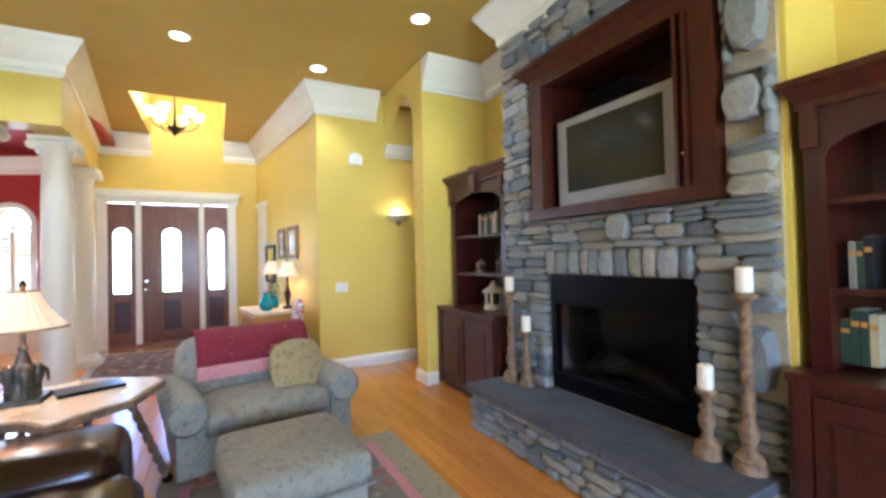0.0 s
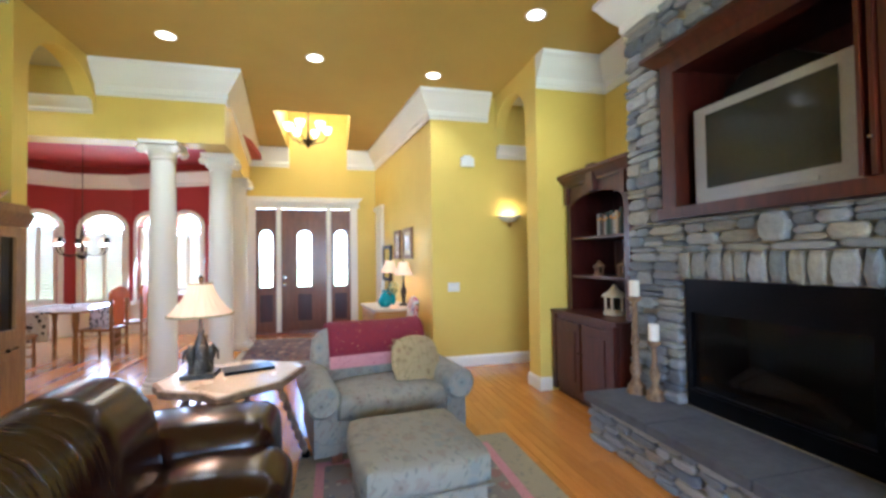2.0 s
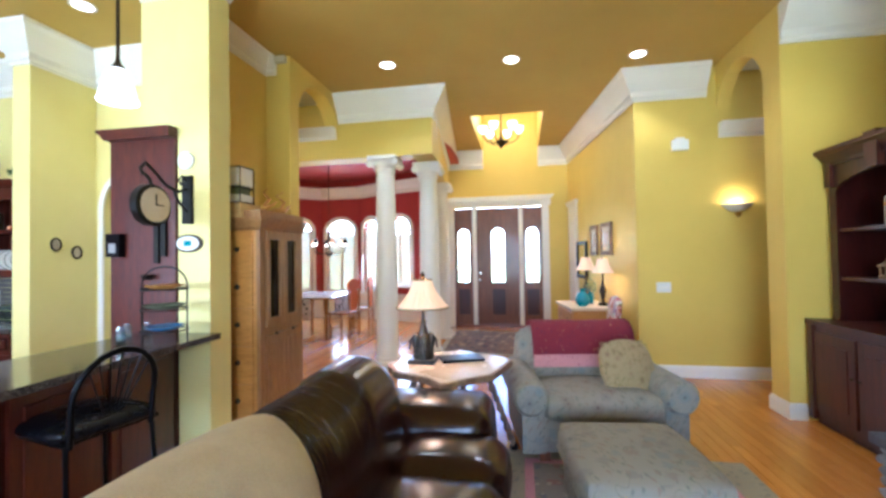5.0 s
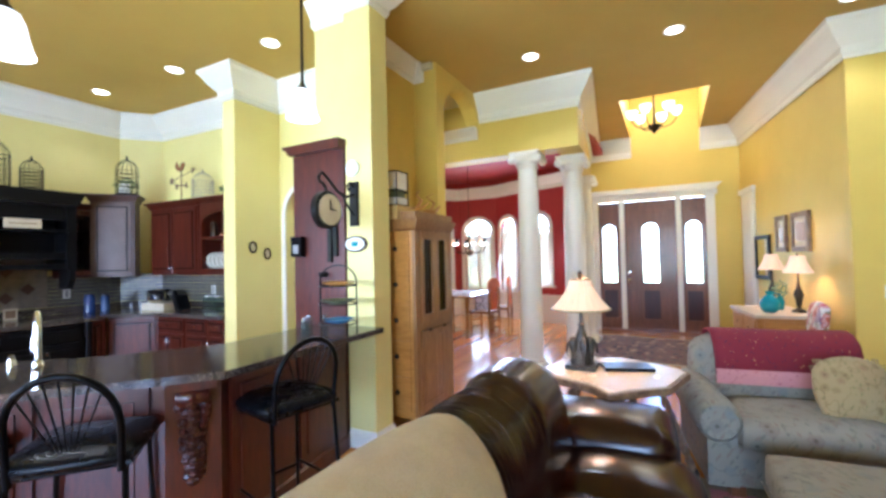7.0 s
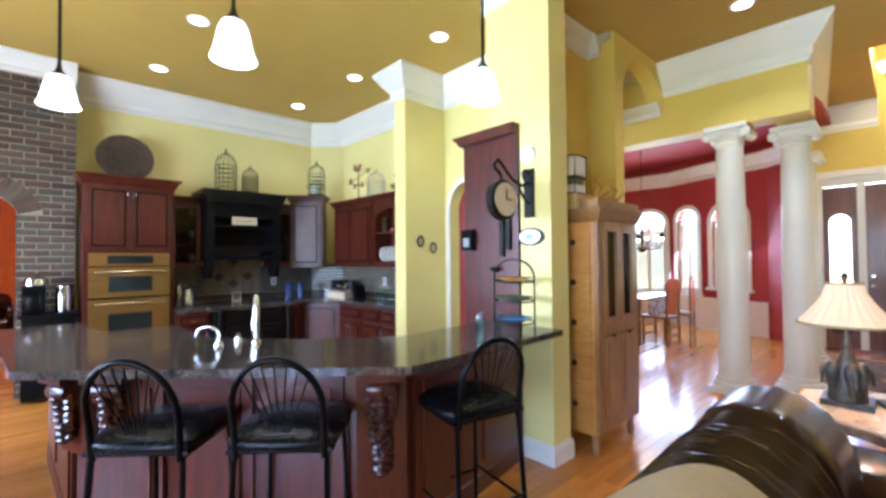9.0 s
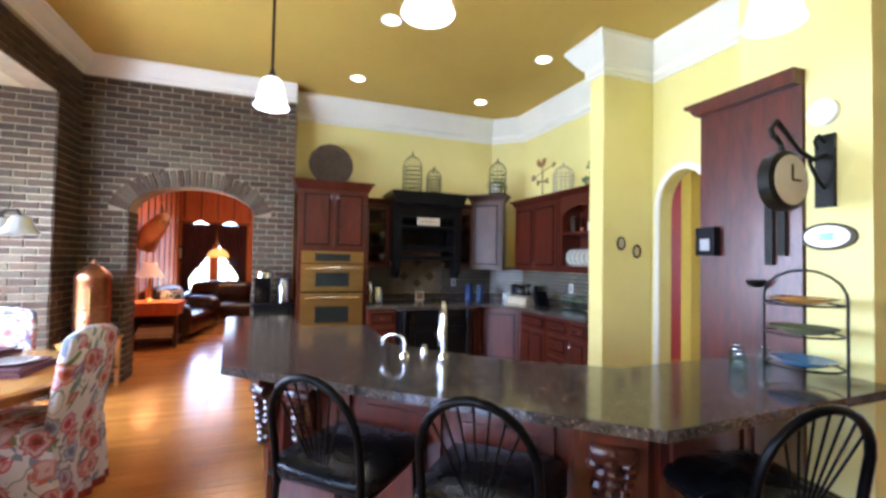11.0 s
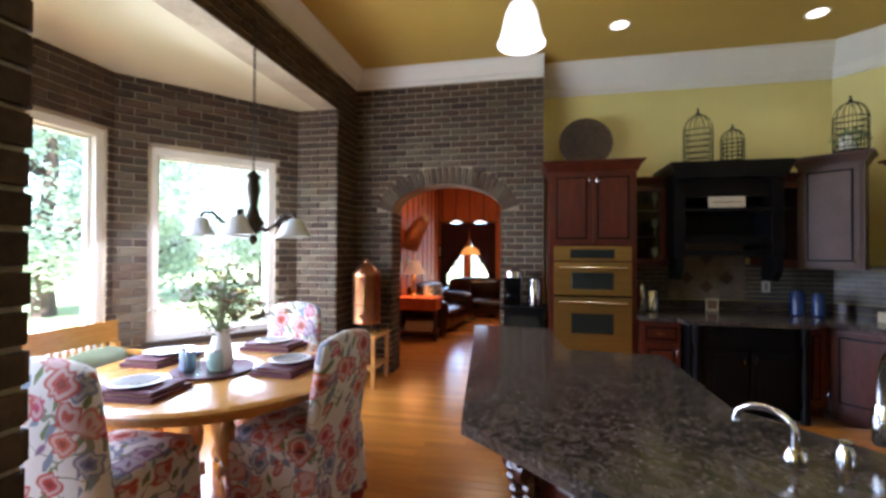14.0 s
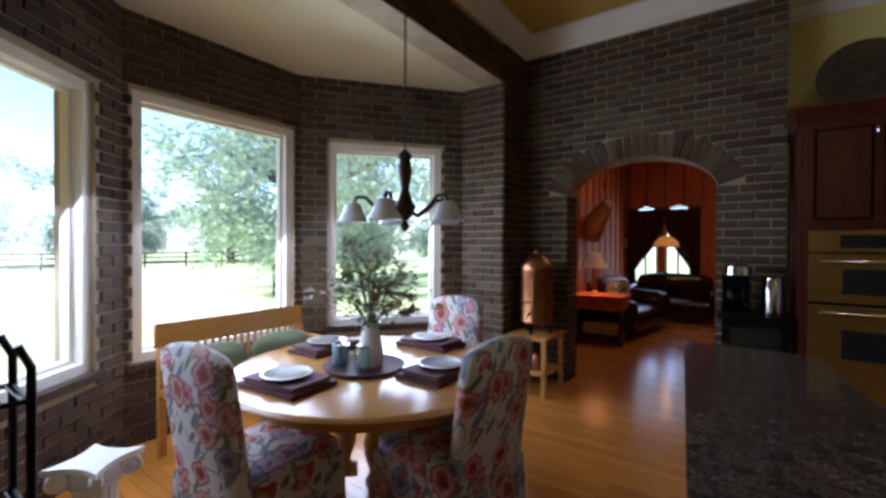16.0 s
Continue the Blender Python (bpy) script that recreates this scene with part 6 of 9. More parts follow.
def corbel(at, rz, low=0.42):
    """A carved bracket: scroll at the top, leaves and berries down the front."""
    e = thing("corbel", "carved dark wooden corbel with fruit and leaves under the island top", "corbel", at, rz, "carved corbels of the island")
    part("backplate", box(-0.12, 0.12, -0.035, 0, 0.12 if low < 0.5 else low - 0.08, 0.91, 0.006), CHERRY, e)
    part("cap", box(-0.1, 0.1, -0.14, -0.03, 0.86, 0.91, 0.01), CHERRY, e)
    r = random.Random(3)
    z = 0.84
    while z > low:
        w = 0.07 * (0.4 + 0.6 * (z - low) / (0.86 - low))
        for sgn in (-1, 1):
            part("carved_leaf", lathe([(0, -0.026), (0.02, -0.018), (0.028, 0), (0.02, 0.018), (0, 0.026)], 8, at=(sgn * w * r.uniform(0.4, 0.9), -0.05 - 0.1 * max(0, z - 0.5), z + r.uniform(-0.01, 0.01))), DARKW, e, smooth=True)
        part("carved_berry", lathe([(0, -0.03), (0.022, -0.02), (0.032, 0), (0.022, 0.02), (0, 0.03)], 8, at=(r.uniform(-0.012, 0.012), -0.06 - 0.14 * max(0, z - 0.5), z - 0.02)), DARKW, e, smooth=True)
        z -= 0.034
    sc = lathe([(0, -0.07), (0.03, -0.07), (0.045, -0.05), (0.04, 0.05), (0.03, 0.07), (0, 0.07)], 14)
    sc.transform(Matrix.Translation((0, -0.09, 0.82)) @ Matrix.Rotation(radians(90), 4, "Y"))
    part("scroll", sc, DARKW, e, smooth=True)


m01 = math.degrees(math.atan2(BASE[3][1] - BASE[2][1], BASE[3][0] - BASE[2][0]))
corbel(((BASE[2][0] + BASE[3][0]) / 2 + 0.005, (BASE[2][1] + BASE[3][1]) / 2, 0), m01)
corbel((-3.08, 0.44, 0), 22, 0.58)
corbel((-2.97, 0.58, 0), 48, 0.55)
for at, h, sp, rz, lbl in (((-2.94, 1.02, 0.95), 0.11, 0.13, 225, "small chrome arched tap on the island"), ((-2.86, 1.2, 0.95), 0.27, 0.13, 165, "tall chrome gooseneck tap on the island")):
    e = thing("tap", lbl, "tap", at, rz)
    pts = [(0, 0, 0)] + [(0, 0, h * 0.5)] + [(sp / 2 - sp / 2 * math.cos(t), 0, h * 0.6 + h * 0.4 * math.sin(t)) for t in np.linspace(0, math.pi, 9)] + [(sp, 0, h * 0.5)]
    part("spout", tube(pts, 0.009 if h < 0.2 else 0.015, 12), CHROME, e, smooth=True)
    part("base", lathe([(0.026, 0), (0.026, 0.01), (0.016, 0.03)], 14), CHROME, e, smooth=True)
    if h > 0.2:
        part("nozzle", lathe([(0.017, 0), (0.023, -0.03), (0.023, -0.09), (0.018, -0.1)], 14, at=(sp, 0, h * 0.5)), CHROME, e, smooth=True)
e = thing("soap_dispenser", "small chrome soap dispenser on the island", "soap dispenser", (-2.93, 1.12, 0.95))
part("body", lathe([(0.02, 0), (0.02, 0.03), (0.012, 0.05), (0.016, 0.06), (0, 0.065)], 12), CHROME, e, smooth=True)


# ---- stools ----
def stool(at, rz):
    e = thing("bar_stool", "black metal bar stool with vinyl seat and arched spoked back", "stool", at, rz, "bar stools at the island")
    part("seat", cushion(-0.21, 0.21, -0.21, 0.21, 0.675, 0.75, 0.035, 0.018, 7), LEATHER_B, e, smooth=True)
    for sx in (-1, 1):
        part("front_leg", tube([(sx * 0.17, 0.17, 0.69), (sx * 0.2, 0.21, 0)], 0.011, 8), BLACKM, e)
        part("back_leg", tube([(sx * 0.18, -0.19, 0.72), (sx * 0.2, -0.24, 0)], 0.012, 8), BLACKM, e)
    pts = [(-0.172, -0.2, 0.66), (-0.176, -0.215, 0.8)] + [(-0.176 * math.cos(t), -0.225 - 0.05 * math.sin(t), 0.86 + 0.2 * math.sin(t)) for t in np.linspace(0, math.pi, 13)] + [(0.176, -0.215, 0.8), (0.172, -0.2, 0.66)]
    part("back_hoop", tube(pts, 0.014, 10), BLACKM, e, smooth=True)
    b = bmesh.new()
    for k in range(7):
        x = -0.036 + 0.012 * k
        t = math.radians(40 + k * 100 / 6)
        tube([(x, -0.2, 0.76), (-0.166 * math.cos(t), -0.23 - 0.04 * math.sin(t), 0.86 + 0.19 * math.sin(t))], 0.004, 6, b)
    part("spokes", b, BLACKM, e)
    part("seat_rim", tube([(-0.2, -0.2, 0.685), (0.2, -0.2, 0.685), (0.2, 0.2, 0.685), (-0.2, 0.2, 0.685)], 0.012, 8, closed=True), BLACKM, e)
    b = tube([(-0.19, -0.23, 0.28), (0.19, -0.23, 0.28)], 0.008, 6)
    tube([(-0.19, 0.2, 0.22), (0.19, 0.2, 0.22)], 0.009, 6, b)
    for sx in (-1, 1):
        tube([(sx * 0.195, -0.22, 0.25), (sx * 0.19, 0.2, 0.25)], 0.008, 6, b)
    part("stretchers", b, BLACKM, e)
    return e


s0 = stool((-2.485, 0.7, 0), 47)
copy_thing(s0, pose(-2.125, 1.115, 0, 0, 0, 49))
copy_thing(s0, pose(-1.84, 1.9, 0, 0, 0, 78))


# ---- pendants ----
def pendant(at, r):
    e = thing("pendant_lamp", "lit white frosted glass bell pendant on a dark rod", "lamp", at, group="pendants over the island")
    h = H - at[2]
    part("rod", tube([(0, 0, 0.2), (0, 0, h)], 0.009, 8), BRONZE, e)
    part("canopy", lathe([(0.06, h), (0.06, h - 0.015), (0.02, h - 0.03)], 18), BRONZE, e)
    part("cap", lathe([(0.009, 0.235), (0.016, 0.205), (0.032, 0.185), (0.036, 0.165)], 16), BRONZE, e, smooth=True)
    part("shade", lathe([(r * 0.34, 0.175), (r * 0.5, 0.165), (r * 0.66, 0.13), (r * 0.76, 0.08), (r * 0.88, 0.03), (r, 0.0), (r * 0.96, 0.0), (r * 0.84, 0.03), (r * 0.72, 0.08), (r * 0.62, 0.13), (r * 0.3, 0.168)], 28), SHADEGLOW, e, "lit white glass bell shade", True)
    bulb("pendant_bulb", (at[0], at[1], at[2] - 0.06), 4, (1, 0.88, 0.7), 0.06)


pendant((-1.87, 2.09, 2.325), 0.097)
pendant((-2.28, 0.9, 2.325), 0.097)
pendant((-3.53, 0.34, 2.325), 0.1)


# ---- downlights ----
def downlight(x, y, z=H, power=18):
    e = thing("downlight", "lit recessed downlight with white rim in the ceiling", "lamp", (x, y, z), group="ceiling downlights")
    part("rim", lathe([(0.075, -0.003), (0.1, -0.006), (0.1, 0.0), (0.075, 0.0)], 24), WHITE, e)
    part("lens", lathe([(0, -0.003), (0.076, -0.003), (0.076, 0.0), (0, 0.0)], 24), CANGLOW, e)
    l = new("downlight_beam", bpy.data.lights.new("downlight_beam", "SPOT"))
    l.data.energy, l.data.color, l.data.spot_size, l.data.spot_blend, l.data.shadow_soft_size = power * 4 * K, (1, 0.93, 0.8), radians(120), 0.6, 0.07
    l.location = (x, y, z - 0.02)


for x, y in ((-1.21, 4.79), (0.18, 4.96), (1.55, 5.12), (2.18, 3.66)):
    downlight(x, y)
for x, y in ((-3.4, 3.16), (-4.8, 3.03), (-6.2, 2.93), (-6.07, 1.21), (-3.6, 1.35), (-4.67, 1.3)):
    downlight(x, y, H, 12)
# two more, out of view: added to brighten the halls behind the arches
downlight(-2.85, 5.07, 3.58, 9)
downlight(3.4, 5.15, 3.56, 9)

# ---- pier decorations ----
sd = thing("smoke_detector", "round white smoke detector high on the pier", "detector", (-2.13, 2.868, 2.19))
b = lathe([(0.065, 0), (0.065, 0.02), (0.05, 0.035), (0, 0.04)], 24)
b.transform(Matrix.Rotation(radians(90), 4, "X"))
part("case", b, CERAM, sd, smooth=True)
ck = thing("bracket_clock", "black iron scroll bracket holding a round double-faced station clock", "clock", (-2.12, 2.868, 0))
part("backplate", box(-0.04, 0.04, -0.02, 0, 1.73, 2.08, 0.004), IRON, ck)
b = tube([(0, -0.02, 1.98), (0, -0.1, 1.95), (0, -0.2, 1.98), (0, -0.3, 2.06), (0, -0.36, 2.1), (0, -0.4, 2.06), (0, -0.38, 2.02)], 0.011, 8)
tube([(0, -0.02, 1.82), (0, -0.07, 1.86), (0, -0.12, 1.92), (0, -0.14, 1.97)], 0.009, 8, b)
tube([(0, -0.02, 2.04), (0, -0.06, 2.07), (0, -0.09, 2.04), (0, -0.07, 2.0)], 0.008, 8, b)
part("scroll_arm", b, IRON, ck, smooth=True)
b = lathe([(0, -0.035), (0.12, -0.035), (0.135, -0.025), (0.135, 0.025), (0.12, 0.035), (0, 0.035)], 32)
b.transform(Matrix.Translation((0, -0.32, 1.83)) @ Matrix.Rotation(radians(90), 4, "Y"))
drum = part("drum", b, IRON, ck, "black round clock case", True)
b = lathe([(0, 0), (0.112, 0), (0.112, 0.003), (0, 0.003)], 32)
b.transform(Matrix.Translation((0.036, -0.32, 1.83)) @ Matrix.Rotation(radians(90), 4, "Y"))
part("dial", b, CREAMC, drum, "cream clock dial")
b = box(0.040, 0.043, -0.325, -0.315, 1.83, 1.9)
box(0.040, 0.043, -0.32, -0.26, 1.826, 1.834, bm=b)
part("clock_hands", b, BLACKM, drum)
b = tube([(0, -0.32, 1.96), (0, -0.33, 2.0), (0, -0.37, 2.03)], 0.012, 8)
part("hanger", b, IRON, ck)
ps = thing("oval_plaque", "oval white plaque with dark rim and blue motif on the pier", "sign", (-2.115, 2.866, 1.59))
b = lathe([(0, 0), (1, 0), (1, 0.012), (0.86, 0.014), (0, 0.014)], 32)
b.transform(Matrix.Rotation(radians(90), 4, "X") @ Matrix.Diagonal((0.115, 0.065, 1, 1)))
part("rim", b, BRONZE, ps, smooth=True)
b = lathe([(0, 0.012), (0.8, 0.012), (0.8, 0.017), (0, 0.017)], 32)
b.transform(Matrix.Rotation(radians(90), 4, "X") @ Matrix.Diagonal((0.115, 0.065, 1, 1)))
part("face", b, CERAM, ps, smooth=True)
part("motif", box(-0.03, 0.03, -0.02, -0.016, -0.02, 0.02), BLUEC, ps)
tr = thing("tiered_rack", "three-tier black wire rack holding plates on the island", "rack", (-2.07, 2.6, 0.95), 10)
b = tube([(-0.15, 0, 0), (-0.15, 0, 0.36)] + [(-0.15 * math.cos(t), 0, 0.36 + 0.12 * math.sin(t)) for t in np.linspace(0.2, math.pi - 0.2, 9)] + [(0.15, 0, 0.36), (0.15, 0, 0)], 0.006, 6)
part("frame", b, IRON, tr, smooth=True)
for z, mt, lb in ((0.06, BLUEC, "blue dish"), (0.2, GREENC, "green dish"), (0.33, TABLEW, "yellow dish")):
    ring_part("tier", 0.135, z, 0.005, IRON, tr)
    m = lathe([(0, 0), (0.06, 0), (0.12, 0.025), (0.125, 0.03), (0.115, 0.03), (0.06, 0.008), (0, 0.008)], 24, at=(0, 0, z))
    part("dish", m, mt if z > 0.1 else plain("blue_glass_dish", "4f86b5", "3d6d9c", 0.1, bump=0), tr, lb, True)
for k, (x, y) in enumerate(((-2.3, 2.5), (-2.38, 2.62), (-2.22, 2.42), (-2.3, 2.7))):
    jar((x, y, 0.95), 0.028, 0.1, JG, CHROME, "small clear glass jar on the island", group="small glass jars")
pc = thing("pantry_cabinet", "tall dark red wooden pantry cabinet with cornice beside the pier", "cabinet")
part("body", prism([(-2.77, 2.85), (-2.215, 2.85), (-2.215, 3.08), (-2.61, 3.08), (-2.61, 3.9), (-2.77, 3.9)], 0, 2.36, 0.004, 1), CHERRY, pc)
part("cornice", slab([(-2.77, 2.36), (-2.215, 2.36), (-2.215, 2.44), (-2.84, 2.44), (-2.84, 2.42), (-2.8, 2.4)], "y", 2.79, 2.9, 0.004), CHERRY, pc)
ph = thing("wall_phone", "small black wall phone on the red pantry side", "phone", (-2.7, 2.848, 1.5))
part("body", box(-0.06, 0.06, -0.05, 0, 0, 0.17, 0.015), BLACKM, ph)
part("keypad", box(-0.03, 0.03, -0.054, -0.049, 0.03, 0.1, 0.002), SILVERP, ph)
sp = thing("hanging_utensil", "long dark iron utensils hanging on the pantry side", "utensil", (-2.36, 2.848, 1.35))
for x, l in ((0, 0.4), (0.06, 0.35)):
    part("handle", box(x - 0.02, x + 0.02, -0.02, 0, 0.5 - l, 0.5, 0.006), IRON, sp)
part("ladle", lathe([(0, -0.02), (0.03, -0.015), (0.045, 0.01), (0.04, 0.02)], 12, at=(-0.05, -0.04, 0)), IRON, sp)
for y, z in ((3.57, 1.645), (3.77, 1.57)):
    e = thing("oval_picture", "small oval picture in a dark beaded frame on the wing wall", "picture", (-4.218, y, z), 90, "oval pictures")
    b = tube([(0.045 * math.cos(math.tau * k / 24), -0.008, 0.06 * math.sin(math.tau * k / 24)) for k in range(24)], 0.01, 6, closed=True)
    part("frame", b, BRONZE, e, smooth=True)
    b = lathe([(0, 0), (1, 0), (1, 0.006), (0, 0.006)], 24)
    b.transform(Matrix.Rotation(radians(90), 4, "X") @ Matrix.Diagonal((0.042, 0.056, 1, 1)))
    part("picture", b, CREAMC, e)
fg = thing("refrigerator", "steel refrigerator in the red hall beyond the arch", "refrigerator", (-4.2, 4.75, 0))
part("body", box(-0.0, 0.5, 0, 0.5, 0.02, 1.75, 0.02), SILVERP, fg)
part("door", box(0.01, 0.49, -0.04, 0, 0.05, 1.74, 0.01), SILVERP, fg)
part("handle", tube([(0.44, -0.08, 0.6), (0.44, -0.08, 1.5)], 0.012, 8), CHROME, fg)
b = bmesh.new()
n = 12
out, inn = arch_pts(-0.06, 0.6, 2.02, 0.4, n), arch_pts(0, 0.54, 2.02, 0.34, n)
for k in range(n):
    slab([out[k + 1], out[k], inn[k], inn[k + 1]], "y", -0.02, 0, bm=b)
for q in ((-0.06, 0), (0.54, 0.6)):
    box(q[0], q[1], -0.02, 0, 0, 2.02, bm=b)
b.transform(xf(-4.12, 3.98, 0))
structure("trim", b, WHITE)

# ---- pine armoire ----
ar = thing("armoire", "honey pine armoire with glazed doors and iron-knobbed side drawers", "armoire", (-2.42, 3.22, 0))
W, D = 0.64, 0.66
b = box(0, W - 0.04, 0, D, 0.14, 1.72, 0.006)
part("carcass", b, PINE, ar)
for x in (0.03, W - 0.06):
    for y in (0.03, D - 0.06):
        part("leg", lathe([(0.02, 0), (0.03, 0.06), (0.022, 0.1), (0.032, 0.14)], 12, at=(x, y, 0)), PINE_V, ar)
for k in range(5):
    z = 0.2 + k * 0.3
    d = part("side_drawer", box(0.3, W - 0.07, -0.012, 0.002, z, z + 0.28, 0.004), PINE, ar)
    kn = lathe([(0, 0), (0.022, 0), (0.022, 0.006), (0.01, 0.01), (0.014, 0.022), (0, 0.026)], 12)
    kn.transform(Matrix.Translation((0.44, -0.012, z + 0.15)) @ Matrix.Rotation(radians(90), 4, "X"))
    part("knob", kn, IRON, d, "", True)
b = bmesh.new()
X = W - 0.04
box(X, X + 0.03, 0, 0.07, 0.16, 1.72, 0.006, bm=b), box(X, X + 0.03, D - 0.07, D, 0.16, 1.72, 0.006, bm=b)
box(X, X + 0.03, 0.07, D - 0.07, 0.16, 0.24, bm=b), box(X, X + 0.03, 0.07, D - 0.07, 0.86, 0.92, bm=b)
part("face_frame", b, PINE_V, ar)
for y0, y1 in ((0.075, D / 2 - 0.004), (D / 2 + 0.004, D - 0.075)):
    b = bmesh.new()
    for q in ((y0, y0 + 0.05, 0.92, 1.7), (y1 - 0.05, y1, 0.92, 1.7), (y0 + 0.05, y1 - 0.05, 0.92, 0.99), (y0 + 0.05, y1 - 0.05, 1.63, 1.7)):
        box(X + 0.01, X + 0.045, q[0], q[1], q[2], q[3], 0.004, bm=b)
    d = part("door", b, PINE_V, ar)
    # tint stands in for the shaded inside; the carcass behind is solid
    part("pane", box(X + 0.02, X + 0.024, y0 + 0.05, y1 - 0.05, 0.99, 1.63), glass_mat("shade_dimmed_glass", (0.35, 0.33, 0.3, 1)), d)
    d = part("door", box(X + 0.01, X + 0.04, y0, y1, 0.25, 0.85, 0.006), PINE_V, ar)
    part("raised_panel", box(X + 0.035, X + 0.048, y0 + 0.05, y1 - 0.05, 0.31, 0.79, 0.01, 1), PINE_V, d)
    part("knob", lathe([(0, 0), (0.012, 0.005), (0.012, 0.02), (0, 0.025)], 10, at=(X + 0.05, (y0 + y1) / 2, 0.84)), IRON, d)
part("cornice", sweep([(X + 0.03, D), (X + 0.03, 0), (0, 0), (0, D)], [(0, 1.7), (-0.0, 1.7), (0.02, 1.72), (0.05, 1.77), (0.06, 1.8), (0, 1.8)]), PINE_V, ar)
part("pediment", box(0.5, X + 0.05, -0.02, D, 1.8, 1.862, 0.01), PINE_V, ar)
cr = thing("wooden_box", "plain pale pine box on top of the armoire", "box", (-2.32, 3.27, 1.8))
part("body", box(-0.09, 0.37, -0.06, 0.3, 0, 0.125, 0.006), plain("pale_pine", "cfae6c", "b8955a", 0.5, fine=12, bump=0.1, stretch=(1, 1, 6)), cr)
ln = thing("lantern", "wire lantern with cream panels on the armoire", "lantern", (-2.07, 3.34, 1.926))
b = bmesh.new()
for x in (-0.09, 0.09):
    for y in (-0.09, 0.09):
        tube([(x, y, 0), (x, y, 0.3)], 0.005, 6, b)
for z in (0.01, 0.13, 0.3):
    tube([(-0.09, -0.09, z), (0.09, -0.09, z), (0.09, 0.09, z), (-0.09, 0.09, z)], 0.006, 6, b, closed=True)
part("frame", b, IRON, ln)
part("upper_panel", box(-0.084, 0.084, -0.084, 0.084, 0.15, 0.295, 0.004), CERAM, ln)
part("band", box(-0.07, 0.07, -0.07, 0.07, 0.075, 0.15, 0.004), GREENC, ln, "green middle band")
part("lower_panel", box(-0.084, 0.084, -0.084, 0.084, 0.01, 0.075, 0.004), CERAM, ln)
for k, (x, y, s) in enumerate(((-1.95, 3.5, 0.13), (-1.92, 3.72, 0.1))):
    e = thing("driftwood", "dry twisted driftwood piece on the armoire", "ornament", (x, y, 1.862), 40 * k)
    part("branch", tube([(-s, 0, 0.02), (-s * 0.3, 0.02, 0.05), (s * 0.4, -0.02, 0.04), (s, 0.02, 0.1)], [0.02, 0.026, 0.02, 0.008], 8), PINE, e, smooth=True)
    part("twig", tube([(0, 0, 0.04), (0.05, 0.03, 0.13), (-0.02, 0.05, 0.19), (0.04, 0.02, 0.22)], [0.018, 0.014, 0.01, 0.006], 6), PINE, e, smooth=True)


# ---- breakfast bay ----
def slip_chair(at, rz, name="dining_chair", zb=0.98):
    e = thing(name, "slipcovered dining chair in white floral cloth with red hem", "chair", at, rz, "floral chairs round the table")
    part("seat", cushion(-0.24, 0.24, -0.22, 0.26, 0.4, 0.5, 0.035, 0.02, 5), FLORAL, e, smooth=True)
    b = cushion(-0.235, 0.235, -0.28, -0.19, 0.3, zb, 0.04, 0.012, 7)
    for v in b.verts:
        v.co.y -= 0.14 * max(0, v.co.z - 0.45)
        if v.co.z > zb - 0.08:
            v.co.z += 0.03 * (1 - (v.co.x / 0.235) ** 2)
    part("backrest", b, FLORAL, e, smooth=True)
    n = 64
    b = bmesh.new()
    per = [(-0.245, -0.27), (0.245, -0.27), (0.25, 0.27), (-0.25, 0.27)]
    rings = []
    for z, o in ((0.42, 0.0), (0.25, 0.012), (0.08, 0.025), (0.03, 0.03)):
        ring = []
        for k in range(n):
            t = k / n * 4
            i, f = int(t), t % 1
            p = Vector(per[i]).lerp(Vector(per[(i + 1) % 4]), f)
            wob = math.sin(k * 1.55) * o * 0.6
            p = p * (1 + (o + wob) / 0.3)
            ring.append(b.verts.new((p.x, p.y, z)))
        rings.append(ring)
    for p, q in zip(rings, rings[1:]):
        for k in range(n):
            b.faces.new((p[k], p[(k + 1) % n], q[(k + 1) % n], q[k]))
    part("skirt", b, FLORAL, e, smooth=True)
    b = bmesh.new()
    ring2 = []
    for z, o in ((0.055, 0.03), (0.008, 0.034)):
        ring = []
        for k in range(n):
            t = k / n * 4
            i, f = int(t), t % 1
            p = Vector(per[i]).lerp(Vector(per[(i + 1) % 4]), f)
            p = p * (1 + (o + math.sin(k * 1.55) * 0.018) / 0.3)
            ring.append(b.verts.new((p.x, p.y, z)))
        ring2.append(ring)
    for k in range(n):
        b.faces.new((ring2[0][k], ring2[0][(k + 1) % n], ring2[1][(k + 1) % n], ring2[1][k]))
    part("hem", b, plain("red_hem_cloth", "a03a2e", rough=0.9, bump=0.2) if "red_hem_cloth" not in bpy.data.materials else bpy.data.materials["red_hem_cloth"], e, "red hem band")
    for x in (-0.2, 0.2):
        for y in (-0.22, 0.22):
            part("leg", tube([(x, y, 0), (x, y, 0.42)], 0.02, 6), TABLEW, e)
    return e


ch = slip_chair((-3.42, -1.58, 0), 93)
copy_thing(ch, pose(-4.0, -0.93, 0, 0, 0, 172))
copy_thing(ch, pose(-4.8, -1.62, 0, 0, 0, -90))
dt = thing("round_table", "round light oak pedestal dining table with four place settings", "table", (-4.08, -1.5, 0))
dt.scale = (1, 1, 0.962)
part("tabletop", lathe([(0, 0.725), (0.76, 0.725), (0.79, 0.73), (0.8, 0.742), (0.79, 0.755), (0.77, 0.76), (0, 0.76)], 64), TABLEW, dt, smooth=True)
part("apron", lathe([(0.68, 0.66), (0.7, 0.66), (0.7, 0.726), (0.68, 0.726)], 48), TABLEW, dt)
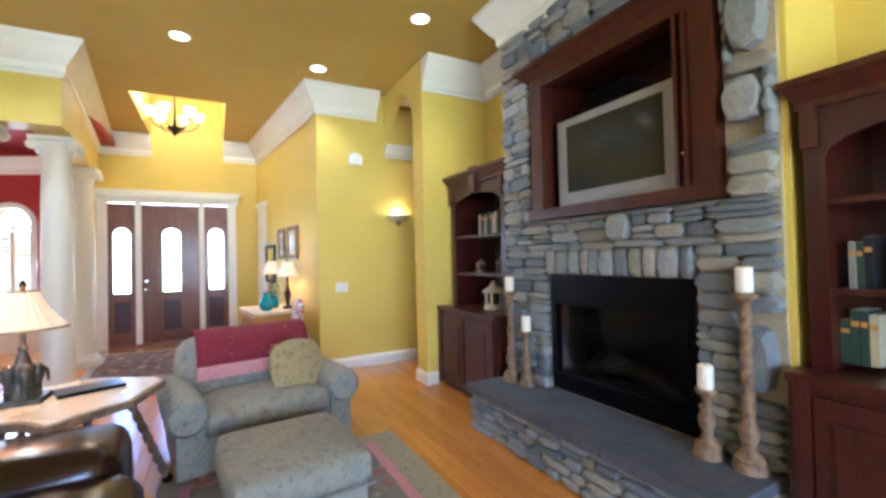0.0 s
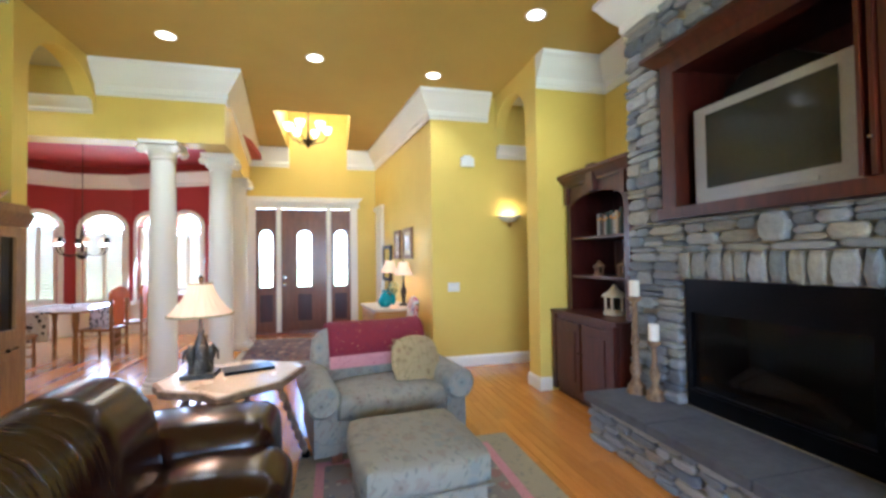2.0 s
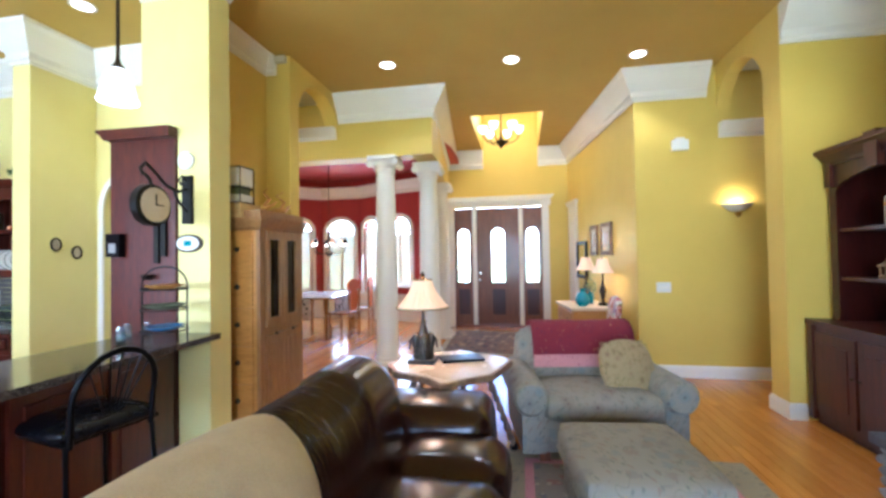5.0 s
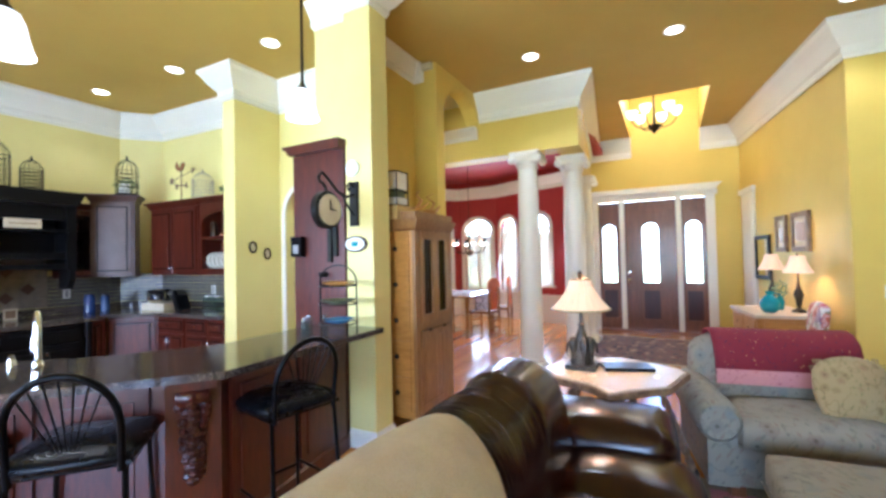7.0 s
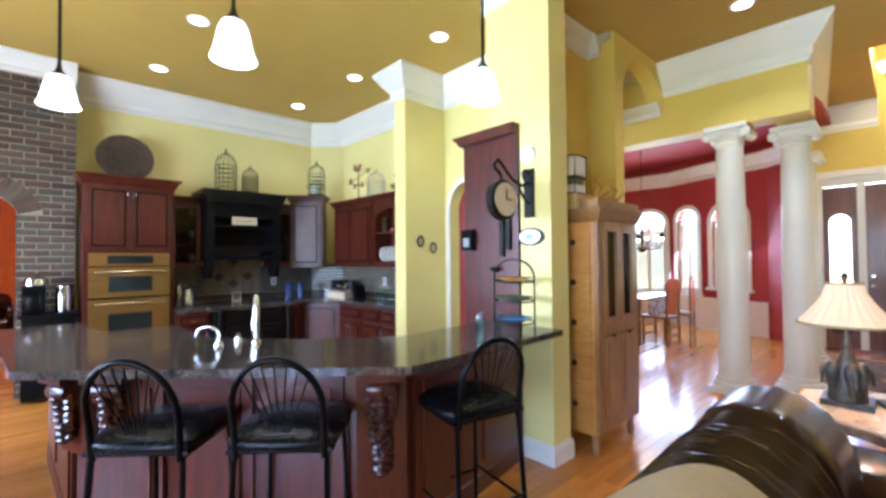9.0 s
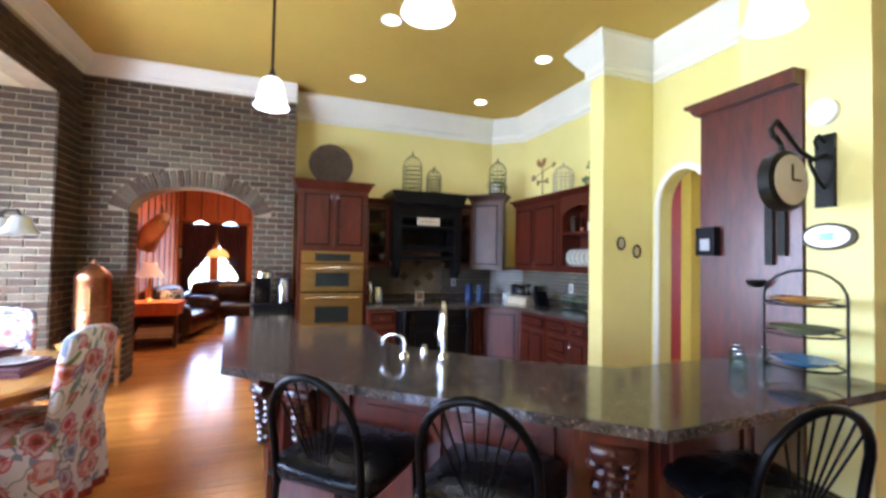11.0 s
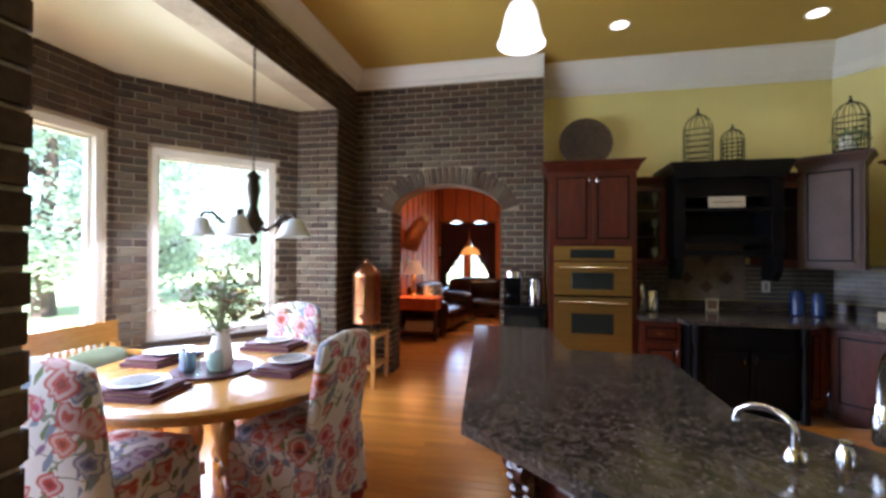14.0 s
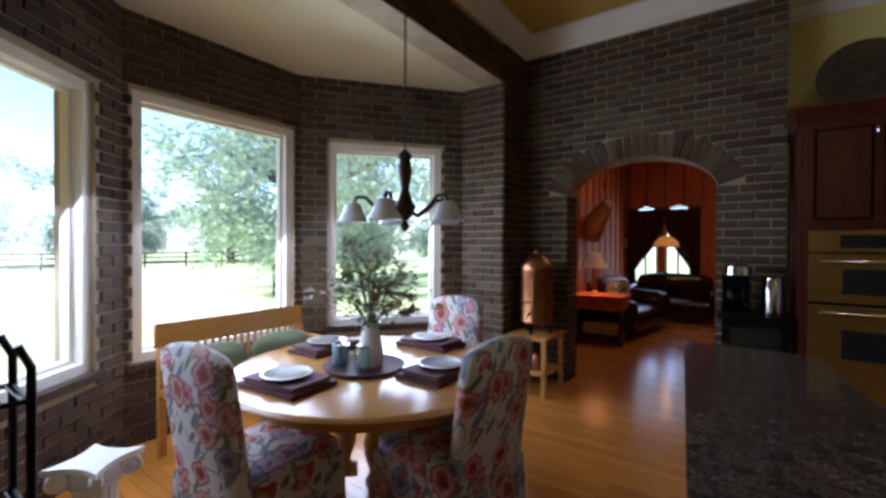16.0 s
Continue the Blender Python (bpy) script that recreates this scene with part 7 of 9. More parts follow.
for k in range(4):
    a = radians(45 + 90 * k)
    part("pedestal_post", lathe([(0.05, 0.12), (0.055, 0.16), (0.03, 0.2), (0.06, 0.3), (0.065, 0.38), (0.035, 0.46), (0.03, 0.5), (0.05, 0.56), (0.04, 0.66)], 16, at=(0.17 * math.cos(a), 0.17 * math.sin(a), 0)), TABLEW, dt, smooth=True)
    b = tube([(0.1 * math.cos(a), 0.1 * math.sin(a), 0.14), (0.28 * math.cos(a), 0.28 * math.sin(a), 0.13), (0.42 * math.cos(a), 0.42 * math.sin(a), 0.03)], [0.045, 0.04, 0.03], 10)
    part("foot", b, TABLEW, dt, smooth=True)
PLUM = plain("plum_placemat", "5a2630", "46202a", 0.7, fine=120, bump=0.3)
for k, (x, y, rz) in enumerate(((-3.55, -1.58, 95), (-4.14, -1.08, 178), (-4.64, -1.52, 270), (-4.14, -2.0, 0))):
    e = thing("place_setting", "stacked plum placemats with a white patterned plate", "tableware", (x, y, 0.732), rz, "place settings")
    part("placemat", box(-0.2, 0.2, -0.14, 0.14, 0, 0.022, 0.004), PLUM, e)
    part("napkin", box(-0.17, 0.17, -0.11, 0.11, 0.022, 0.034, 0.003), plain("tan_book", "8a6a52", rough=0.7) if "tan_book" not in bpy.data.materials else bpy.data.materials["tan_book"], e)
    part("upper_placemat", box(-0.18, 0.18, -0.12, 0.12, 0.034, 0.046, 0.003), PLUM, e)
    part("plate", lathe([(0, 0.048), (0.07, 0.048), (0.12, 0.062), (0.125, 0.066), (0.115, 0.068), (0.07, 0.056), (0, 0.056)], 32), CERAM, e, "white plate", True)
    part("plate_pattern", lathe([(0.085, 0.0605), (0.108, 0.067), (0.108, 0.0685), (0.085, 0.062)], 32), RIMC, e, "grey figured plate border", True)
ty = thing("serving_tray", "dark round tray with jars on the dining table", "tray", (-3.99, -1.5, 0.732))
part("tray", lathe([(0, 0), (0.21, 0), (0.23, 0.02), (0.22, 0.02), (0.2, 0.008), (0, 0.008)], 36), PLUM, ty, smooth=True)
for x, y, mt, lb in ((-3.86, -1.53, JG, "clear glass jar with chrome lid on the tray"), (-3.89, -1.41, JG, "clear glass jar with chrome lid on the tray"), (-3.93, -1.63, plain("blue_patterned_china", "8794a8", "6d7d98", 0.2), "blue patterned china jar on the tray")):
    jar((x, y, 0.741), 0.045, 0.15, mt, CHROME, lb, group="jars on the tray")
vz = thing("flower_vase", "white ceramic pitcher with wildflower bouquet on the table", "vase", (-4.01, -1.47, 0.741))
part("pitcher", lathe([(0.06, 0), (0.075, 0.03), (0.07, 0.1), (0.05, 0.19), (0.045, 0.22), (0.06, 0.25), (0.055, 0.25), (0.04, 0.22)], 20), CERAM, vz, smooth=True)
b = bmesh.new()
r = random.Random(8)
tips = []
for k in range(46):
    a, sp_ = r.uniform(0, math.tau), r.uniform(0.05, 0.4)
    z = 0.7 - sp_ * 0.75 + r.uniform(-0.08, 0.08)
    tip = (sp_ * math.cos(a), sp_ * math.sin(a), z)
    tips.append(tip)
    tube([(0, 0, 0.2), (tip[0] * 0.5, tip[1] * 0.5, 0.22 + (z - 0.22) * 0.6), tip], [0.003, 0.0025, 0.002], 4, b)
tagged(part("stems", b, LEAF, vz), kind="stuff")
tagged(leaf_ball("foliage", (0, 0, 0.43), "", "", 620, 0.28, 0.22, 0.021, 11, LEAF, vz), kind="stuff")
FLW = {"white": plain("white_petals", "e8e4d4", rough=0.8), "yellow": plain("yellow_petals", "d8a52a", rough=0.8), "rust": plain("dried_rust_blooms", "9a6a52", rough=0.9)}
for c, n, s in (("white", 70, 0.034), ("yellow", 10, 0.045), ("rust", 26, 0.055)):
    b = bmesh.new()
    for k in range(n):
        t = tips[(k * 5 + n) % len(tips)] if c != "rust" else (r.uniform(-0.22, 0.04), r.uniform(-0.08, 0.2), r.uniform(0.27, 0.5))
        for j in range(8 if c != "rust" else 16):
            a = math.tau * j / 8 + r.uniform(-0.2, 0.2)
            d = Vector((math.cos(a), math.sin(a), r.uniform(-0.3, 0.6)))
            w = Vector((-math.sin(a), math.cos(a), 0)) * s * 0.3
            c0_ = Vector(t)
            vs = [b.verts.new(c0_), b.verts.new(c0_ + d * s * 0.6 + w), b.verts.new(c0_ + d * s), b.verts.new(c0_ + d * s * 0.6 - w)]
            b.faces.new(vs)
    tagged(part("blooms", b, FLW[c], vz, c + " blooms"), kind="stuff")

bn = thing("bench", "light oak spindle-back bench with sage cushions under the window", "bench", (-4.05, -2.72, 0), 0)
part("seat", box(-0.6, 0.55, -0.2, 0.22, 0.42, 0.455, 0.01), TABLEW, bn)
part("top_rail", box(-0.6, 0.55, -0.27, -0.245, 0.72, 0.89, 0.008), TABLEW, bn)
for k in range(20):
    x = -0.55 + k * 0.055
    part("spindle", box(x - 0.008, x + 0.008, -0.262, -0.248, 0.45, 0.73), TABLEW, bn)
for x in (-0.58, 0.5):
    part("arm", box(x, x + 0.04, -0.25, 0.15, 0.63, 0.66, 0.008), TABLEW, bn)
    for y in (-0.24, 0.18):
        part("leg", box(x, x + 0.045, y, y + 0.045, 0, 0.64 if y > 0 else 0.72, 0.005), TABLEW, bn)
for x in (-0.3, 0.25):
    e = thing("cushion", "sage green flat cushion on the oak bench", "cushion", (-4.05 + x, -2.78, 0.457), 5)
    b = cushion(-0.24, 0.24, -0.06, 0.06, 0, 0.24, 0.05, 0.03, 5)
    b.transform(Matrix.Rotation(radians(14), 4, "X"))
    part("cover", b, GREENC, e, smooth=True)
    part("piping", tube([(-0.24, 0.0, 0.02), (0.24, 0.0, 0.02)], 0.008, 6), GREENC, e)

cd = thing("bay_chandelier", "bronze five-arm chandelier with white glass bell shades over the dining table", "chandelier", (-4.28, -1.45, 1.5))
part("stem", lathe([(0, 0), (0.016, 0.01), (0.03, 0.04), (0.016, 0.07), (0.05, 0.1), (0.07, 0.15), (0.045, 0.2), (0.026, 0.26), (0.045, 0.38), (0.032, 0.44), (0.05, 0.46), (0.012, 0.5)], 18), BRONZE, cd, smooth=True)
b = bmesh.new()
for k in range(34):
    z = 0.5 + k * 0.031
    pts_ = [(0.012 * math.cos(t) * (1 if k % 2 else 0.25), 0.012 * math.cos(t) * (0.25 if k % 2 else 1), z + 0.02 * math.sin(t)) for t in np.linspace(0, math.tau, 9)[:-1]]
    tube(pts_, 0.003, 4, b, closed=True)
part("chain", b, BRONZE, cd)
for k in range(5):
    a = radians(20 + 72 * k)
    c, s = math.cos(a), math.sin(a)
    pr = [(0.03, 0.13), (0.1, 0.1), (0.18, 0.15), (0.24, 0.21), (0.29, 0.21), (0.31, 0.17)]
    arm = part("arm", tube([(x * c, x * s, z) for x, z in pr], 0.012, 8), BRONZE, cd, smooth=True)
    part("shade", lathe([(0.03, 0.175), (0.05, 0.16), (0.068, 0.11), (0.1, 0.06), (0.094, 0.06), (0.062, 0.11), (0.022, 0.165)], 20, at=(0.31 * c, 0.31 * s, 0)), MILK, arm, "white glass bell shade", True)

cu = thing("copper_urn", "tall polished copper boiler with brass taps on a wooden stand", "urn", (-6.28, -1.44, 0.56))
part("drum", lathe([(0.12, 0.1), (0.13, 0.12), (0.125, 0.14), (0.125, 0.6), (0.13, 0.62), (0.12, 0.66), (0.06, 0.74), (0.02, 0.77), (0.015, 0.8), (0, 0.82)], 28), COPPER, cu, smooth=True)
part("band", lathe([(0.127, 0.3), (0.132, 0.31), (0.132, 0.33), (0.127, 0.34)], 28), COPPER, cu)
for k in range(3):
    a = k * math.tau / 3
    part("leg", tube([(0.1 * math.cos(a), 0.1 * math.sin(a), 0.12), (0.11 * math.cos(a), 0.11 * math.sin(a), 0)], 0.012, 6), BLACKM, cu)
part("tap", tube([(0.12, 0.0, 0.2), (0.19, 0, 0.2), (0.2, 0, 0.16)], 0.012, 8), STEEL, cu, "brass tap")
part("gauge", tube([(0.14, 0.03, 0.25), (0.14, 0.03, 0.52)], 0.008, 8), STEEL, cu, "brass gauge tube")
cu.scale = (1.25, 1.25, 1.02)
st = thing("wooden_stand", "small light wooden stand with lower shelf beside the arch", "stand", (-6.28, -1.44, 0))
part("top", box(-0.25, 0.25, -0.2, 0.2, 0.53, 0.56, 0.006), TABLEW, st)
part("shelf", box(-0.24, 0.24, -0.19, 0.19, 0.2, 0.22, 0.004), TABLEW, st)
for x in (-0.24, 0.2):
    for y in (-0.19, 0.15):
        part("leg", box(x, x + 0.04, y, y + 0.04, 0, 0.53, 0.004), TABLEW, st)
for k, (x, y) in enumerate(((-6.2, -1.4), (-6.3, -1.5), (-6.15, -1.52))):
    jar((x, y, 0.222), 0.05, 0.16, COPPER, COPPER, "small copper pot on the stand shelf", "pot", "copper pots")

bc = thing("black_cabinet", "small black glass-fronted cabinet against the brick wall", "cabinet", (-6.63, 0.1, 0))
part("body", box(0.02, 0.36, 0, 0.42, 0.04, 0.86, 0.01), BLACKW, bc)
part("top", box(0, 0.4, -0.03, 0.45, 0.86, 0.9, 0.006), BLACKW, bc)
part("glass_front", box(0.362, 0.368, 0.05, 0.37, 0.4, 0.8), SCREEN, bc)
part("handle", tube([(0.38, 0.03, 0.5), (0.38, 0.03, 0.7)], 0.006, 6), CHROME, bc)
cm = thing("coffee_machine", "black and chrome coffee machine with glass jug", "coffee machine", (-6.42, 0.2, 0.9))
part("body", box(-0.1, 0.12, -0.1, 0.08, 0, 0.3, 0.03), BLACKM, cm)
part("jug", lathe([(0.06, 0.02), (0.08, 0.08), (0.06, 0.16), (0.065, 0.2)], 18, at=(0.16, -0.02, 0)), CABGLASS, cm, "", True)
part("dome", lathe([(0.1, 0.3), (0.09, 0.36), (0.04, 0.4), (0, 0.42)], 18), CHROME, cm, "", True)
jar((-6.4, 0.42, 0.9), 0.07, 0.3, CHROME, CHROME, "tall steel canister on the black cabinet")

# near the bay: pedestal and iron rack
pd = thing("plaster_pedestal", "white plaster column-capital pedestal by the bay window", "pedestal", (-2.92, -2.03, 0), 30)
pts = []
for k in range(4):
    c, d = (1, -1, -1, 1)[k], (1, 1, -1, -1)[k]
    c2, d2 = (-1, -1, 1, 1)[k], (1, -1, -1, 1)[k]
    for f in (0.0, 0.12, 0.3, 0.5, 0.7, 0.88):
        x, y = c + (c2 - c) * f, d + (d2 - d) * f
        s_ = 1 - 0.26 * math.sin(math.pi * f)
        pts.append((x * 0.125 * (s_ if k % 2 else 1), y * 0.125 * (1 if k % 2 else s_)))
b = prism(pts, 0.475, 0.5, 0.006, 1)
for sx in (-1, 1):
    for sy in (-1, 1):
        s = lathe([(0, -0.022), (0.012, -0.024), (0.02, -0.018), (0.034, -0.022), (0.04, -0.015), (0.04, 0.015), (0.034, 0.022), (0.02, 0.018), (0.012, 0.024), (0, 0.022)], 16)
        join_into(b, s, Matrix.Translation((sx * 0.088, sy * 0.088, 0.437)) @ Matrix.Rotation(radians(45 * sx * sy), 4, "Z") @ Matrix.Rotation(radians(90), 4, "X"))
lathe([(0.085, 0.41), (0.095, 0.43), (0.085, 0.475)], 20, b)
part("capital", b, CERAM, pd, "white scrolled capital", True)
b = lathe([(0.12, 0), (0.12, 0.03), (0.1, 0.05), (0.078, 0.06)], 24)
rings = []
for z in (0.06, 0.4):
    rings.append([b.verts.new(((0.078 - 0.007 * (k % 3 == 0)) * math.cos(math.tau * k / 42), (0.078 - 0.007 * (k % 3 == 0)) * math.sin(math.tau * k / 42), z)) for k in range(42)])
for k in range(42):
    b.faces.new((rings[0][k], rings[0][(k + 1) % 42], rings[1][(k + 1) % 42], rings[1][k]))
lathe([(0.078, 0.395), (0.095, 0.4), (0.095, 0.41), (0.08, 0.415)], 24, b)
part("shaft", b, CERAM, pd, "fluted white shaft")
ir = thing("iron_rack", "tall black iron rack holding pots by the bay window", "rack", (-2.42, -1.62, 0), 0)
for x in (-0.2, 0.0):
    for y in (-0.12, 0.12):
        part("upright", tube([(x, y, 0), (x, y, 1.05), (x + 0.03, y, 1.12)], 0.012, 8), IRON, ir)
for z in (0.25, 0.6, 0.95):
    b = tube([(-0.2, -0.12, z), (0, -0.12, z), (0, 0.12, z), (-0.2, 0.12, z)], 0.009, 6, closed=True)
    for k in range(5):
        tube([(-0.18 + 0.04 * k, -0.12, z), (-0.18 + 0.04 * k, 0.12, z)], 0.004, 5, b)
    part("shelf", b, IRON, ir)

# ---- foyer ----
cn = thing("console_table", "small honey wood console chest with white top in the foyer", "console", (1.12, 6.35, 0), 7)
part("body", box(-0.28, 0.28, -0.42, 0.5, 0.3, 0.74, 0.01), PINE, cn)
part("top", box(-0.31, 0.3, -0.46, 0.54, 0.74, 0.775, 0.008), CREAMC, cn)
for k in range(2):
    d = part("drawer_front", box(-0.295, -0.278, -0.38 + 0.44 * k, 0.04 + 0.42 * k, 0.52, 0.71, 0.006), PINE, cn)
    part("knob", lathe([(0, 0), (0.015, 0.01), (0, 0.02)], 8, at=(-0.3, -0.17 + 0.43 * k, 0.6)), BRONZE, d)
    d = part("end_drawer", box(-0.22, 0.24, -0.436, -0.42, 0.33 + 0.2 * k, 0.5 + 0.2 * k, 0.006), PINE, cn)
    part("knob", lathe([(0, 0), (0.012, 0.01), (0, 0.02)], 8, at=(0, -0.445, 0.42 + 0.2 * k)), BRONZE, d)
for x in (-0.26, 0.22):
    for y in (-0.4, 0.44):
        part("leg", box(x, x + 0.045, y, y + 0.045, 0, 0.3, 0.004), PINE, cn)


def small_lamp(at, zs):
    e = thing("table_lamp", "turned table lamp with a lit tapered cream shade in the foyer", "lamp", at, group="foyer lamps")
    part("base", lathe([(0.07, 0), (0.07, 0.02), (0.02, 0.05), (0.035, 0.15), (0.05, 0.2), (0.02, 0.28), (0.012, 0.36), (0.012, zs)], 16), BRONZE, e, smooth=True)
    s = shade_mesh(0.14, 0.065, 0.19, 36, 0.003)
    s.transform(Matrix.Translation((0, 0, zs - 0.06)))
    thick(part("shade", s, LAMPSHADE, e))
    part("finial", lathe([(0.008, zs + 0.12), (0.012, zs + 0.15), (0, zs + 0.17)], 8), BRONZE, e)
    bulb("foyer_lamp_bulb", (at[0], at[1], at[2] + zs + 0.05), 7)


small_lamp((1.33, 6.25, 0.775), 0.5)
small_lamp((1.2, 6.85, 0.775), 0.52)
gf = thing("turquoise_jug", "turquoise glass jug on the foyer console", "jug", (1.05, 6.15, 0.776))
part("body", lathe([(0.05, 0), (0.09, 0.04), (0.1, 0.1), (0.07, 0.16), (0.03, 0.2), (0.045, 0.24)], 20), BLUEC, gf, smooth=True)
part("handle", tube([(0.03, 0.0, 0.22), (0.1, 0, 0.2), (0.1, 0, 0.1)], 0.008, 6), BLUEC, gf)
bq = thing("flower_bouquet", "small pink and green bouquet on the console", "flowers", (1.2, 6.45, 0.776))
part("vase", lathe([(0.03, 0), (0.045, 0.08), (0.03, 0.16)], 14), BLUEC, bq, smooth=True)
tagged(leaf_ball("foliage", (0, 0, 0.25), "", "", 120, 0.09, 0.1, 0.025, 21, LEAF, bq), kind="stuff")


def wall_pt(y):
    return 1.62 - 0.128 * (y - 5.79)


for y0, y1, z0, z1, lb in ((6.5, 6.98, 1.45, 1.93, "gilt framed pale picture on the foyer wall"), (7.15, 7.5, 1.45, 1.93, "gilt framed pale picture beside another on the foyer wall"), (7.75, 8.35, 1.05, 1.7, "mirror in a dark wrought frame on the foyer wall")):
    m = (y0 + y1) / 2
    e = thing("wall_picture" if z0 > 1.2 else "wall_mirror", lb, "picture" if z0 > 1.2 else "mirror", (wall_pt(m) - 0.005, m, 0), 97.3)
    w = (y1 - y0) / 2
    b = bmesh.new()
    for q in ((-w, -w + 0.06, z0, z1), (w - 0.06, w, z0, z1), (-w + 0.06, w - 0.06, z0, z0 + 0.06), (-w + 0.06, w - 0.06, z1 - 0.06, z1)):
        box(q[0], q[1], 0.0, 0.035, q[2], q[3], 0.006, bm=b)
    part("frame", b, PLASTER if z0 > 1.2 else IRON, e)
    part("picture" if z0 > 1.2 else "mirror_glass", box(-w + 0.05, w - 0.05, 0.008, 0.02, z0 + 0.05, z1 - 0.05), CREAMC if z0 > 1.2 else plain("silvered_mirror", "f0f0f0", "f0f0f0", 0.02, 1.0, bump=0), e)
    if z0 > 1.2:
        part("print", box(-w + 0.12, w - 0.12, 0.019, 0.023, z0 + 0.13, z1 - 0.13), PINE_V, e)
fc = slip_chair((1.1, 5.8, 0), 90, "side_chair", 0.9)
fc["label"] = "floral slipcovered side chair at the foyer corner"
dr = thing("side_door", "white cased narrow doorway on the foyer side wall", "door", (wall_pt(8.65) - 0.002, 8.65, 0), 97.3)
dr["kind"] = "structure"
part("casing", box(-0.3, 0.3, 0.0, 0.03, 0, 2.42, 0.006), WHITE, dr)
part("cap", box(-0.34, 0.34, 0.0, 0.06, 2.42, 2.5, 0.006), WHITE, dr)
part("door_leaf", box(-0.22, 0.22, 0.03, 0.04, 0.01, 2.3, 0.006), WHITE, dr)

fcn = thing("foyer_chandelier", "bronze foyer chandelier with upturned lit white glass cups", "chandelier", (-0.07, 7.95, 3.42))
part("bowl", lathe([(0, 0), (0.015, 0.01), (0.04, 0.05), (0.08, 0.1), (0.1, 0.14), (0.03, 0.16), (0.015, 0.3), (0.012, 0.75)], 18), BRONZE, fcn, smooth=True)
part("chain", tube([(0, 0, 0.75), (0, 0, 1.66)], 0.006, 6), BRONZE, fcn)
for k in range(6):
    a = radians(60 * k + 10)
    c, s = math.cos(a), math.sin(a)
    arm = part("arm", tube([(x * c, x * s, z) for x, z in ((0.05, 0.12), (0.15, 0.1), (0.26, 0.14), (0.32, 0.22), (0.33, 0.27))], 0.01, 7), BRONZE, fcn, smooth=True)
    part("shade", lathe([(0.02, 0.27), (0.05, 0.29), (0.075, 0.34), (0.085, 0.4), (0.08, 0.4), (0.07, 0.34), (0.045, 0.3)], 16, at=(0.33 * c, 0.33 * s, 0)), SHADEGLOW, arm, "lit white glass cup", True)
bulb("foyer_chandelier_bulb", (-0.07, 7.95, 4.0), 80, (1, 0.82, 0.5), 0.25)

# sconce, switch plate, chime on the wall by the arch
sc = thing("wall_sconce", "half-round lit alabaster wall sconce on a brass finial", "sconce", (2.72, 5.638, 1.93))
b = bmesh.new()
rings = []
for r_, z in ((0.02, 0.0), (0.09, 0.02), (0.15, 0.07), (0.17, 0.09)):
    rings.append([b.verts.new((r_ * math.cos(t), -r_ * 0.75 * math.sin(t), z)) for t in np.linspace(0, math.pi, 13)])
for p, q in zip(rings, rings[1:]):
    for k in range(12):
        b.faces.new((p[k], p[k + 1], q[k + 1], q[k]))
thick(part("bowl", b, MILK, sc, smooth=True), 0.006)
part("finial", lathe([(0, -0.07), (0.02, -0.05), (0.035, -0.02), (0.02, 0.0)], 12, at=(0, -0.03, 0)), STEEL, sc, smooth=True)
bulb("sconce_bulb", (2.72, 5.57, 2.04), 6, (1, 0.7, 0.4), 0.03)
sw = thing("switch_plate", "white wall switch plate on the yellow wall", "switch", (1.91, 5.638, 1.0))
part("plate", box(-0.08, 0.08, -0.008, 0, 0, 0.12, 0.003), CERAM, sw)
part("toggles", box(-0.05, 0.05, -0.014, -0.007, 0.045, 0.075, 0.002), WHITE, sw)
chm = thing("alarm_box", "small white alarm box high on the yellow wall", "alarm", (2.12, 5.638, 2.68))
part("case", box(-0.09, 0.09, -0.05, 0, 0, 0.12, 0.015), CERAM, chm)
part("cap", box(-0.05, 0.05, -0.04, 0, 0.12, 0.15, 0.01), CERAM, chm)

# ---- dining room furniture ----
dtb = thing("formal_dining_table", "dining table under a black and white patterned cloth", "table", (-3.75, 8.1, 0))
part("tabletop", box(-0.55, 0.55, -0.7, 0.7, 0.72, 0.75, 0.01), PINE_V, dtb)
for x in (-0.45, 0.45):
    for y in (-0.6, 0.6):
        part("leg", lathe([(0.03, 0), (0.035, 0.3), (0.025, 0.4), (0.045, 0.6), (0.045, 0.72)], 12, at=(x, y, 0)), PINE_V, dtb)
tcl = thing("tablecloth", "black and white patterned cloth on the dining table", "tablecloth", (-3.75, 8.1, 0.752))
b = box(-0.57, 0.57, -0.72, 0.72, 0, 0.004)
part("cover", b, CERAM, tcl)
part("runner", box(-0.2, 0.2, -0.74, 0.74, 0.005, 0.01), PLAIDC, tcl)
part("drop", box(-0.2, 0.2, -0.755, -0.74, -0.4, 0.01), PLAIDC, tcl)
part("drop", box(0.57, 0.585, -0.5, 0.2, -0.35, 0.004), PLAIDC, tcl)


